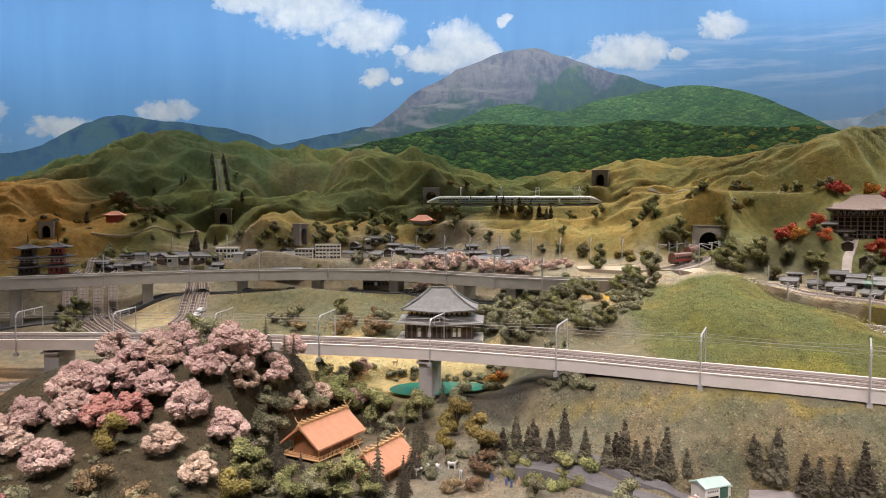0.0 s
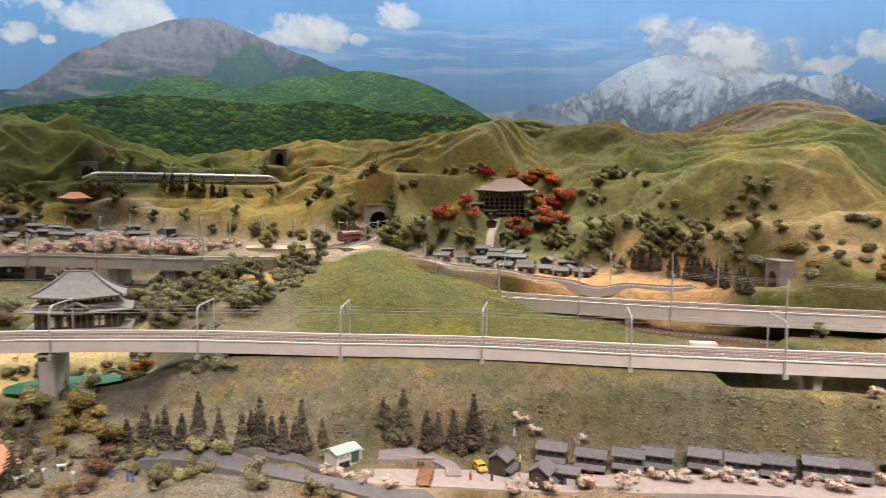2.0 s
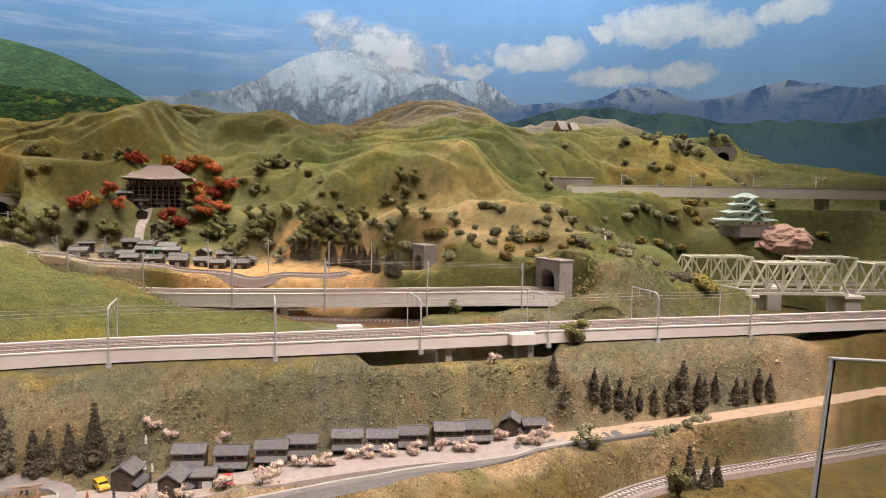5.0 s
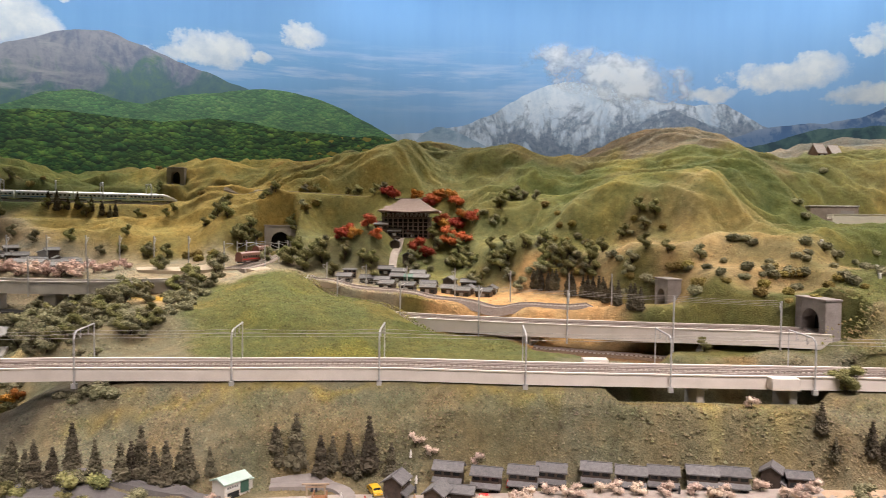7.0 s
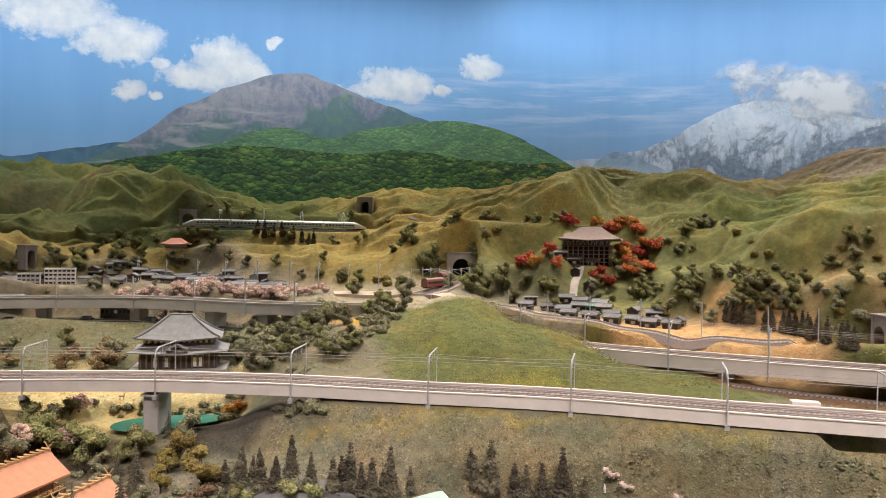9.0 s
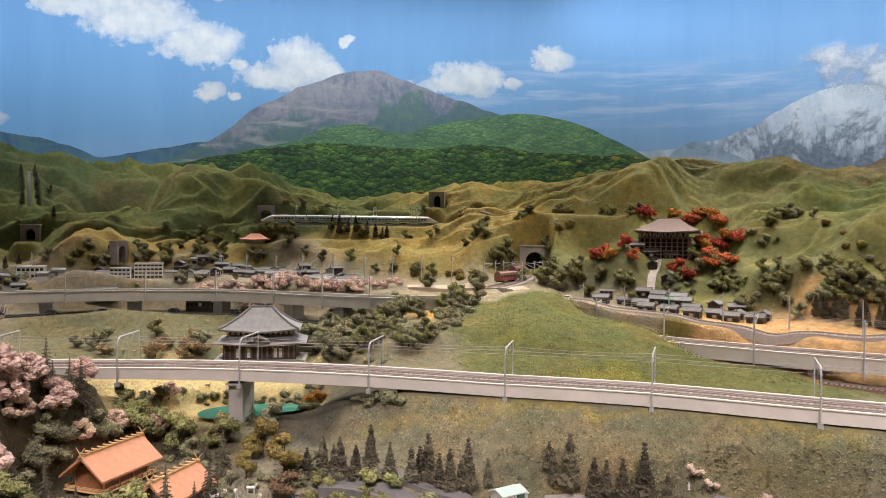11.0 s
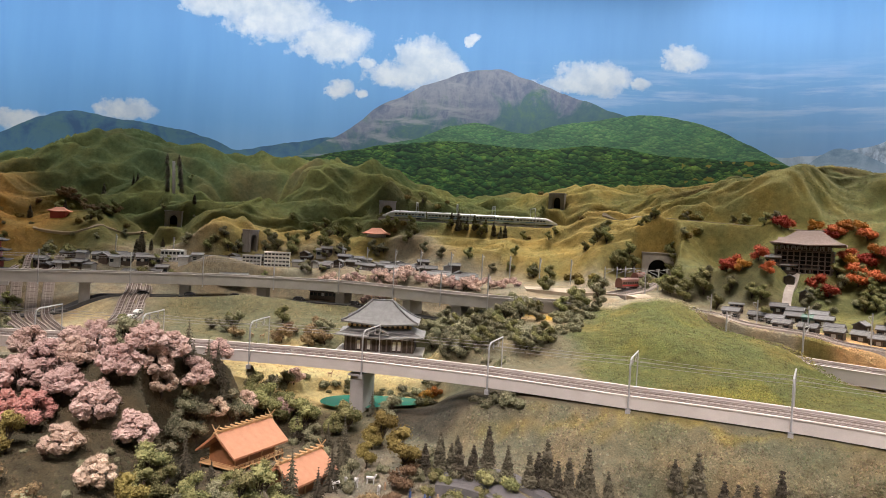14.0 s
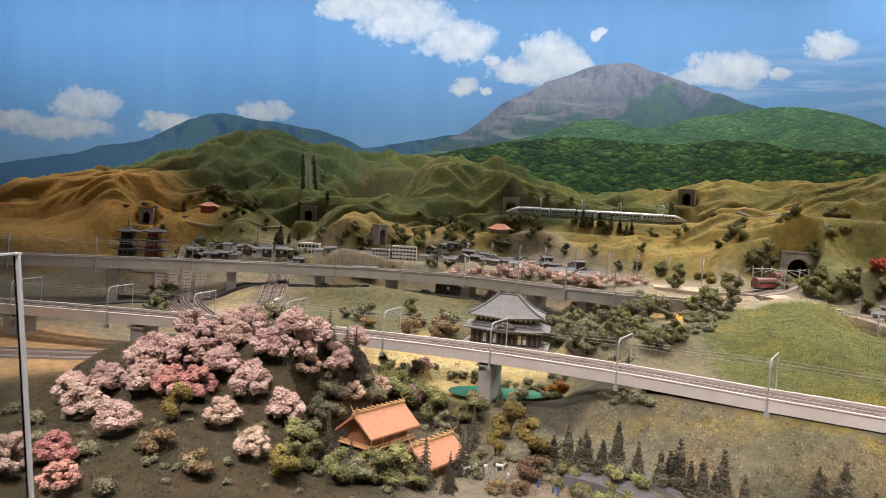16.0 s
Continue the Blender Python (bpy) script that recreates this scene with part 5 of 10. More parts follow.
def build_ground():
    xs = np.concatenate([np.arange(-5.2, -3.0, 0.03), np.arange(-3.0, -1.3, 0.013), np.arange(-1.3, 2.7, 0.0085), np.arange(2.7, 4.2, 0.013), np.arange(4.2, 5.42, 0.02)])
    ys = np.concatenate([np.arange(-1.2, 0.5, 0.03), np.arange(0.5, 2.2, 0.0085), np.arange(2.2, 4.7, 0.011), np.arange(4.7, 5.41, 0.018)])
    gx, gy = np.meshgrid(xs, ys)
    z = ground(gx, gy)
    # the pond's bed
    z = z - 0.012 * (1 - step(np.hypot((gx + 0.045) / 0.175, (gy - 2.2) / 0.125), 0.75, 1.1))
    # cuttings under the tracks
    for line, top in ((SECOND, np.interp(gx, [1.2, 1.46, 1.87, 2.1], [1.073, 1.078, 1.102, 1.118])),):
        d = np.abs(poly_distance(gx, gy, line))
        low = np.minimum(z, top)
        z = np.where((gx > 1.0), z + (low - z) * (1 - step(d, 0.075, 0.12)), z)
    d = np.abs(poly_distance(gx, gy, NEAR))
    z = z + (np.minimum(z, 1.0645) - z) * (1 - step(d, 0.072, 0.10))
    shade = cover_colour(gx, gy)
    # light painted onto the folds' crests, and drifts of straw over the slopes
    paler = step(drape(gx + 0.06 * smooth_noise(gx, gy, 0.25, 31), gy + 0.06 * smooth_noise(gx, gy, 0.25, 33)), 0.015, 0.085) * step(z, 1.3, 1.45)
    paler = 0.42 * paler + 0.25 * np.clip(fractal(gx, gy, 0.16, 91, 4), 0, 1) * step(z, 1.2, 1.35)
    shade = shade + paler[..., None] * (np.array((1.35, 1.25, 1.05)) * shade + np.array((0.03, 0.022, 0.006)) - shade)
    keep = poly_distance(gx, gy, FRONT_EDGE) > 0
    ph = np.clip(np.arctan2(gx - 1.2, gy - 1.2), 0, math.pi / 2)
    inside = np.where((gx > 1.2) & (gy > 1.2), np.hypot(gx - 1.2, gy - 1.2) < 4.2, True)
    keep &= inside
    index = np.arange(gx.size).reshape(gx.shape)
    quad = keep[:-1, :-1] & keep[1:, :-1] & keep[:-1, 1:] & keep[1:, 1:]
    faces = np.stack([index[:-1, :-1][quad], index[:-1, 1:][quad], index[1:, 1:][quad], index[1:, :-1][quad]], 1)
    used = np.unique(faces)
    back = np.full(gx.size, -1)
    back[used] = np.arange(len(used))
    verts = np.stack([gx.ravel()[used], gy.ravel()[used], z.ravel()[used]], 1)
    faces = back[faces]
    me = bpy.data.meshes.new("ground")
    me.vertices.add(len(verts))
    me.vertices.foreach_set("co", verts.ravel())
    me.loops.add(faces.size)
    me.loops.foreach_set("vertex_index", faces.ravel())
    me.polygons.add(len(faces))
    me.polygons.foreach_set("loop_start", np.arange(0, faces.size, 4))
    me.polygons.foreach_set("loop_total", np.full(len(faces), 4))
    me.update()
    me.polygons.foreach_set("use_smooth", np.ones(len(faces), bool))
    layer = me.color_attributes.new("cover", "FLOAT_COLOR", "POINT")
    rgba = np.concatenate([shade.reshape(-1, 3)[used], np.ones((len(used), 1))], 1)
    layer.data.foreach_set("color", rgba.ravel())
    me.materials.append(GROUND)
    me.validate()
    ob = new("ground", me)
    return tagged(ob, "modelled hills and fields of scattered grass and earth", "ground", kind="structure")


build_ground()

# ---- railway: viaducts, tracks, masts and wires ----
def lay_track(parent, line, offset, z, gauge=0.0165, ties=0.0145, z_of=None, singles=None, tie=None):
    """Two rails and the sleepers under them."""
    pts, nrm = line
    for side in (-1, 1):
        o = offset + side * gauge / 2
        sweep("rail", line, rect(o - 0.0012, z + 0.003, o + 0.0012, z + 0.0065), RAIL, parent, z_of=z_of)
    seg = np.hypot(*np.diff(pts, axis=0).T)
    along = np.concatenate([[0], np.cumsum(seg)])
    verts, faces = [], []
    single = None
    for d in np.arange(ties, along[-1], ties):
        i = min(int(np.searchsorted(along, d)), len(pts) - 1)
        u = (d - along[i - 1]) / max(seg[i - 1], 1e-6)
        c = pts[i - 1] * (1 - u) + pts[i] * u + nrm[i] * offset
        n = nrm[i]
        t = np.array([n[1], -n[0]])
        h = z if z_of is None else z + float(np.interp(d, along, z_of))
        if singles and singles[0] < c[0] < singles[1]:
            # the nearest sleepers are pieces of their own on one mesh
            ob = part("sleeper", box(-0.0145, -0.0035, 0, 0.0145, 0.0035, 0.0032), SLEEPER, parent) if single is None else new("sleeper", single.data)
            single = single or ob
            ob.parent = parent
            ob.matrix_basis = pose(c[0], c[1], h, 0, 0, math.degrees(math.atan2(n[1], n[0])))
            continue
        b = len(verts)
        for lift in (0.0, 0.0032):
            for a, e in ((-1, -1), (1, -1), (1, 1), (-1, 1)):
                q = c + n * a * 0.0145 + t * e * 0.0035
                verts.append((q[0], q[1], h + lift))
        faces += [(b + 4, b + 5, b + 6, b + 7), (b, b + 1, b + 5, b + 4), (b + 1, b + 2, b + 6, b + 5), (b + 2, b + 3, b + 7, b + 6), (b + 3, b, b + 4, b + 7)]
    ob = mesh_object("trackwork", verts, faces, tie or SLEEPER, parent)
    tagged(ob, "row of brown timber sleepers" if tie else "row of pale concrete sleepers", kind="stuff")


def offset_at(line, x):
    """The point, the normal and the place along of a plan line where it passes x."""
    pts, nrm = line
    i = int(np.argmin(np.abs(pts[:, 0] - x)))
    return pts[i], nrm[i], i


def viaduct(name, label, line, z, half, tracks, wall=0.022, deep=0.012, mat=None, singles=None, z_of=None):
    mat = mat or CONCRETE
    top = thing(name, label, "railway viaduct")
    sweep("girder", line, [(-half, z), (half, z), (half, z + deep), (-half, z + deep)], mat, top, z_of=z_of)
    for side, nm in ((-1, "near"), (1, "far")):
        a, b = side * half, side * (half - 0.006)
        sweep("parapet", line, rect(min(a, b), z + deep, max(a, b), z + deep + wall), mat, top, z_of=z_of)
        a, b = side * (half + 0.002), side * (half - 0.008)
        sweep("coping", line, rect(min(a, b), z + deep + wall, max(a, b), z + deep + wall + 0.003), mat, top, z_of=z_of)
    w = half - 0.0065
    sweep("ballast_bed", line, [(-w, z + deep + 0.0002), (w, z + deep + 0.0002), (w, z + deep + 0.004), (-w, z + deep + 0.004)], BALLAST, top, z_of=z_of)
    for o in tracks:
        lay_track(top, line, o, z + deep + 0.004, z_of=z_of, singles=singles if o > 0 else None)
    return top


def pier(parent, line, x, z_top, wide, long, z_foot):
    p, n, _ = offset_at(line, x)
    turn = math.atan2(n[1], n[0])
    bm = box(-wide / 2, -long / 2, z_foot, wide / 2, long / 2, z_top - 0.006, 0.002)
    add_box(bm, -wide / 2 - 0.012, -long / 2 - 0.004, z_top - 0.006, wide / 2 + 0.012, long / 2 + 0.004, z_top - 0.0005)
    ob = part("pier", bm, CONCRETE_DARK, parent, "weathered grey concrete pier")
    ob.matrix_local = pose(p[0], p[1], 0, 0, 0, math.degrees(turn))
    return ob


near_line = smooth_line(NEAR)
near_viaduct = viaduct("railway_viaduct", "long pale concrete viaduct with ballasted double track", near_line, 1.067, 0.068, (0.026, -0.024), 0.010, 0.021, singles=(-0.6, 2.3), z_of=np.interp(near_line[0][:, 0], [-0.2, 0.3, 0.65], [0.009, 0.007, 0.0]))
pier(near_viaduct, near_line, -0.045, 1.067, 0.10, 0.042, 0.95)
for px in (-1.28, -0.92, -1.75, -2.3):
    pier(near_viaduct, near_line, px, 1.067, 0.10, 0.05, 0.96)
for px in (1.71, 1.90):
    pier(near_viaduct, near_line, px, 1.067, 0.10, 0.020, 0.97)
# equipment boxes on the parapet
for bx, side, lift in ((1.86, -1, 1.071), (1.50, 1, 1.098)):
    p, n, i = offset_at(near_line, bx)
    turn = math.degrees(math.atan2(-n[0], n[1]))
    bm = box(-0.034, -0.016, 0, 0.034, 0.016, 0.030 if side < 0 else 0.012, 0.0015)
    ob = part("refuge_box", bm, CONCRETE, near_viaduct, "pale concrete box on parapet")
    ob.matrix_local = pose(p[0] + side * n[0] * 0.083, p[1] + side * n[1] * 0.083, lift, 0, 0, turn)

far_line = smooth_line(FAR)
far_viaduct = viaduct("railway_viaduct", "curved grey concrete viaduct before the town", far_line, 1.195, 0.06, (0.024, -0.024), 0.028, 0.016, surface("grey_concrete", (0.44, 0.42, 0.40), (0.57, 0.545, 0.52), 16, 0.8, 0.15, fine=300))
for px in (-2.3, -1.85, -1.38, -0.98, -0.62, -0.24, 0.08, 0.3):
    pier(far_viaduct, far_line, px, 1.195, 0.09, 0.045, 1.03)
second_line = smooth_line(SECOND)
second_viaduct = viaduct("railway_viaduct", "pale concrete viaduct curving to a tunnel", second_line, 1.124, 0.066, (0.024, -0.024), 0.010, 0.032, z_of=np.interp(second_line[0][:, 0], [1.2, 1.46, 1.87, 2.1], [-0.046, -0.040, -0.016, 0.0]))
for px in (1.70, 2.02):
    pier(second_viaduct, second_line, px, 1.099, 0.09, 0.03, 1.0)


def make_mast(name, label, span, high, foot=-0.005, r=0.0024):
    """A catenary portal: two posts and a beam across the tracks."""
    top = thing(name, label, "catenary mast", "catenary masts")
    bm = add_rod(bmesh.new(), (0, 0, foot), (0, 0, high - 0.018), r, 8)
    add_box(bm, -0.006, -0.006, foot, 0.006, 0.006, foot + 0.012)
    part("post", bm, MAST, top)
    bm = add_rod(bmesh.new(), (0, 0, high - 0.018), (0, 0.006, high - 0.006), r, 8)
    add_rod(bm, (0, 0.006, high - 0.006), (0, 0.02, high), r, 8)
    add_rod(bm, (0, 0.02, high), (0, span, high), r * 0.9, 8)
    part("beam", bm, MAST, top)
    bm = add_rod(bmesh.new(), (0, span, 0.02), (0, span, high), r * 0.65, 6)
    part("far_post", bm, MAST, top)
    for y in (span * 0.32, span * 0.7):
        bm = add_rod(bmesh.new(), (0, y, high), (0.0, y, high - 0.022), 0.0012, 5)
        add_rod(bm, (0, y, high - 0.022), (0.0, y - 0.012, high - 0.014), 0.001, 5)
        part("wire_bracket", bm, MAST, top)
    return top


MAST_X = (-2.1, -1.75, -1.40, -1.07, -0.74, -0.40, -0.06, 0.306, 0.659, 0.992, 1.305, 1.606, 1.914, 2.19, 2.44)
near_mast = None
wire_ends = []
for mx in MAST_X:
    p, n, i = offset_at(near_line, mx + 0.024)
    foot = p - n * 0.0745
    m = pose(foot[0], foot[1], 1.062, 0, 0, math.degrees(math.atan2(n[1], n[0])) - 90)
    wire_ends.append((foot, n))
    if near_mast is None:
        near_mast = make_mast("catenary_mast", "grey steel catenary portal on viaduct parapet", 0.149, 0.135)
        near_mast.matrix_basis = m
    else:
        copy_thing(near_mast, m)


def tube(points, r, sides=4):
    """One thin rod bent through the points."""
    bm = bmesh.new()
    rings = []
    for i, p in enumerate(points):
        d = (Vector(points[min(i + 1, len(points) - 1)]) - Vector(points[max(i - 1, 0)])).normalized()
        u = d.cross(Vector((0, 0, 1))).normalized()
        v = u.cross(d)
        rings.append([bm.verts.new(Vector(p) + r * (u * math.cos(6.2832 * k / sides) + v * math.sin(6.2832 * k / sides))) for k in range(sides)])
    for a, b in zip(rings, rings[1:]):
        for k in range(sides):
            n = (k + 1) % sides
            bm.faces.new((a[k], a[n], b[n], b[k]))
    bm.faces.new(rings[0]), bm.faces.new(list(reversed(rings[-1])))
    return bm


def wires(name, label, ends, offsets, z, r=0.0005):
    top = thing(name, label, "overhead wire")
    for o in offsets:
        for lift in (0.0, 0.012):
            pts = []
            for (a, na), (b, nb) in zip(ends, ends[1:]):
                p, q = a + na * o, b + nb * o
                for k in range(4):
                    u = k / 4
                    pts.append((*(p * (1 - u) + q * u), z + lift - (0.004 if lift else 0.0) * 4 * u * (1 - u)))
            pts.append((*(ends[-1][0] + ends[-1][1] * o), z + lift))
            part("wire", tube(pts, r), WIRE, top)
    return top


wires("overhead_wire", "thin overhead wires above the near tracks", wire_ends, (0.048, 0.104), 1.062 + 0.112)


def make_pole(name, label, high, arm=0.03, r=0.003):
    """A single catenary pole with a bracket arm."""
    top = thing(name, label, "catenary pole", "catenary poles")
    part("post", add_rod(bmesh.new(), (0, 0, -0.01), (0, 0, high), r, 6), MAST, top)
    bm = add_rod(bmesh.new(), (0, 0, high * 0.9), (0, arm, high * 0.93), r * 0.5, 5)
    add_rod(bm, (0, 0, high * 0.72), (0, arm, high * 0.9), r * 0.4, 5)
    part("arm", bm, MAST, top)
    return top


def poles_along(line, xs, off, z, high, label, arm=0.03, r=0.0028):
    first, ends = None, []
    for x in xs:
        p, n, i = offset_at(line, x)
        q = p + n * off
        m = pose(q[0], q[1], z, 0, 0, math.degrees(math.atan2(n[1], n[0])) - 90 + (180 if off > 0 else 0))
        ends.append((p, n))
        if first is None:
            first = make_pole("catenary_pole", label, high, arm, r)
            first.matrix_basis = m
        else:
            copy_thing(first, m)
    return ends


ends = poles_along(far_line, (-2.5, -2.2, -1.9, -1.56, -1.22, -0.9, -0.57, -0.245, 0.03, 0.24, 0.42), -0.066, 1.195, 0.14, "slim grey catenary pole on far viaduct")
wires("overhead_wire", "thin overhead wires above the far viaduct", ends, (-0.03, 0.02), 1.195 + 0.11, 0.0004)
ends = poles_along(second_line, (1.17, 1.30, 1.44, 1.60, 1.78, 1.97, 2.14), -0.068, 1.095, 0.165, "slim grey catenary pole on concrete viaduct")
wires("overhead_wire", "thin overhead wires above the curved viaduct", ends, (-0.03, 0.02), 1.13 + 0.11, 0.0004)


def ribbon(name, label, category, pts, wide, mat, lift=0.004, spacing=0.02, z=None):
    """A road or path laid on the ground."""
    line = smooth_line(pts, spacing)
    p, n = line
    zs = ground(p[:, 0], p[:, 1]) if z is None else np.full(len(p), z)
    ker = np.hanning(11) / np.hanning(11).sum()
    zs = np.convolve(np.pad(zs, 5, mode="edge"), ker, "valid")
    cols = np.linspace(-wide / 2, wide / 2, 5)
    verts, faces = [], []
    for i in range(len(p)):
        for c in cols:
            q = p[i] + n[i] * c
            own = float(ground(q[0:1], q[1:2])[0]) if z is None else z
            verts.append((q[0], q[1], max(zs[i], own) + lift))
    for i in range(len(p) - 1):
        for j in range(4):
            a = i * 5 + j
            faces.append((a, a + 5, a + 6, a + 1))
    ob = mesh_object(name, verts, faces, mat)
    bm = bmesh.new()
    bm.from_mesh(ob.data)
    ret = bmesh.ops.extrude_face_region(bm, geom=bm.faces[:])
    bmesh.ops.translate(bm, verts=[v for v in ret["geom"] if isinstance(v, bmesh.types.BMVert)], vec=(0, 0, -0.03))
    bmesh.ops.recalc_face_normals(bm, faces=bm.faces)
    bm.to_mesh(ob.data)
    bm.free()
    return tagged(ob, label, category, kind="structure")

# ---- roofs and small houses ----
def add_hip_roof(bm, w, d, z0, h, ridge, ridge_d=0.0, lift=0.0, levels=5, bend=1.3, thick=0.003):
    """A hipped roof with hollow slopes and raised corners; w and d: eaves, ridge: length of the ridge along x."""
    rings = []
    for k in range(levels + 1):
        u = k / levels
        hx, hy = (w * (1 - u) + ridge * u) / 2, (d * (1 - u) + ridge_d * u) / 2
        z = z0 + h * u**bend
        up = lift * (1 - u) ** 2
        rings.append([bm.verts.new(p) for p in ((-hx, -hy, z + up), (0, -hy, z), (hx, -hy, z + up), (hx, 0, z), (hx, hy, z + up), (0, hy, z), (-hx, hy, z + up), (-hx, 0, z))])
    low = [bm.verts.new((v.co.x, v.co.y, v.co.z - thick)) for v in rings[0]]
    for j in range(8):
        n = (j + 1) % 8
        bm.faces.new((low[n], low[j], rings[0][j], rings[0][n]))
        for k in range(levels):
            bm.faces.new((rings[k][j], rings[k][n], rings[k + 1][n], rings[k + 1][j]))
    bm.faces.new(low), bm.faces.new(list(reversed(rings[-1])))
    return bm


def add_gable_roof(bm, w, d, z0, h, over=0.004, thick=0.003):
    """A gabled roof, its ridge along x."""
    hx, hy = w / 2 + over, d / 2 + over
    return add_turned_prism(bm, [(-hy, z0), (0, z0 + h), (hy, z0), (hy, z0 - thick), (0, z0 + h - thick * 1.4), (-hy, z0 - thick)], -hx, hx)


def add_turned_prism(bm, outline, x0, x1):
    """The outline, in y and z, drawn out along x."""
    a = [bm.verts.new((x0, y, z)) for y, z in outline]
    b = [bm.verts.new((x1, y, z)) for y, z in outline]
    bm.faces.new(list(reversed(a))), bm.faces.new(b)
    for i in range(len(a)):
        j = (i + 1) % len(a)
        bm.faces.new((a[i], a[j], b[j], b[i]))
    return bm


def gable_body(w, d, h, roof_h):
    bm = bmesh.new()
    add_turned_prism(bm, [(-d / 2, -0.02), (d / 2, -0.02), (d / 2, h), (0, h + roof_h * 0.93), (-d / 2, h)], -w / 2, w / 2)
    return bm


def house(name, label, group, w, d, h, roof_h, wall=None, roof=None, awning=True, storeys=2, category="house"):
    """A small wooden house: body, tiled gable roof, lean-to over the shop front, windows and door; front towards -y, ridge along x."""
    top = thing(name, label, category, group)
    part("wall", gable_body(w, d, h, roof_h), wall or TIMBER, top)
    bm = add_gable_roof(bmesh.new(), w, d, h, roof_h, 0.005)
    rf = part("roof", bm, roof or ROOF_GREY, top)
    part("ridge", add_rod(bmesh.new(), (-w / 2 - 0.005, 0, h + roof_h), (w / 2 + 0.005, 0, h + roof_h), 0.0016, 6), roof or ROOF_GREY, rf)
    if awning:
        z = h * 0.52
        bm = add_turned_prism(bmesh.new(), [(-d / 2 - 0.013, z - 0.006), (-d / 2 + 0.001, z + 0.002), (-d / 2 + 0.001, z - 0.001), (-d / 2 - 0.013, z - 0.0085)], -w / 2 - 0.003, w / 2 + 0.003)
        part("awning", bm, roof or ROOF_GREY, top)
    rows = ((0.70, 0.88), (0.06, 0.38)) if storeys == 2 else ((0.12, 0.62),)
    n = max(2, int(w / 0.018))
    for lo, hi in rows:
        for k in range(n):
            c = -w / 2 + w * (k + 0.5) / n
            bm = box(c - w / n * 0.36, -d / 2 - 0.0012, h * lo, c + w / n * 0.36, -d / 2 + 0.0005, h * hi)
            if lo < 0.2 and k == n // 2:
                part("door", bm, PLASTER_GREY, top, "pale sliding shop door")
            else:
                part("window", bm, DARK_GLASS, top)
    return top


def set_down(ob, x, y, turn, sink=0.0, z=None):
    ob.matrix_basis = pose(x, y, (height(x, y) if z is None else z) - sink, 0, 0, turn)
    return ob


# street of wooden shops below the bank
ribbon("pavement", "pale paved shopping street of the old town", "pavement", [(0.62, 1.46), (0.80, 1.38), (1.0, 1.27), (1.2, 1.185), (1.4, 1.09), (1.6, 0.97), (1.76, 0.885)], 0.10, PAVING)
ribbon("road", "grey asphalt road along the layout's edge", "road", [(0.164, 1.653), (0.221, 1.639), (0.335, 1.578), (0.425, 1.528), (0.547, 1.411), (0.629, 1.321), (0.75, 1.28), (1.0, 1.16), (1.3, 1.045), (1.53, 0.96), (1.73, 0.868), (1.86, 0.795), (1.96, 0.735)], 0.05, ASPHALT)
ribbon("path", "pale sandy track along foot of bank", "path", [(1.68, 0.93), (1.74, 0.90), (1.86, 0.82), (1.99, 0.745), (2.12, 0.665), (2.27, 0.582), (2.38, 0.52), (2.7, 0.36), (3.0, 0.22)], 0.062, surface("sand_track", (0.42, 0.30, 0.20), (0.58, 0.43, 0.30), 40, 0.95, 0.4))
retaining_pts = [(0.90, 1.205), (1.02, 1.175), (1.2, 1.11), (1.4, 1.018), (1.6, 0.91), (1.74, 0.84)]
rl = smooth_line(retaining_pts)
wall_z = ground(rl[0][:, 0], rl[0][:, 1])
tagged(sweep("retaining_wall", rl, [(-0.004, -0.04), (0.004, -0.04), (0.004, 0.014), (-0.004, 0.014)], CONCRETE_DARK, None, "", wall_z), "low grey retaining wall below the street", "wall", kind="structure")

shop_a = house("shop_house", "dark wooden two-storey shop with grey tiled roof", "old street houses", 0.064, 0.040, 0.040, 0.014)
set_down(shop_a, 1.055, 1.385, -42.5)
for x, y, turn in ((1.112, 1.31, -43), (1.192, 1.278, -43), (1.262, 1.262, -43), (1.354, 1.212, -43), (1.412, 1.158, -43), (1.476, 1.12, -43), (1.558, 1.078, -43), (1.612, 1.035, -43)):
    copy_thing(shop_a, pose(x, y, height(x, y), 0, 0, turn))
shop_b = house("gabled_shop_house", "dark wooden shop with gable end to the street", "old street houses", 0.05, 0.042, 0.040, 0.017)
set_down(shop_b, 0.912, 1.372, 40)
for x, y, turn in ((0.958, 1.272, 40), (1.712, 1.005, 30)):
    copy_thing(shop_b, pose(x, y, height(x, y), 0, 0, turn))
shop_c = house("low_shop_house", "low dark wooden store with shallow grey roof", "old street houses", 0.052, 0.042, 0.032, 0.010, awning=False, storeys=1)
set_down(shop_c, 1.018, 1.268, -43)
copy_thing(shop_c, pose(1.748, 0.962, height(1.748, 0.962), 0, 0, -43))


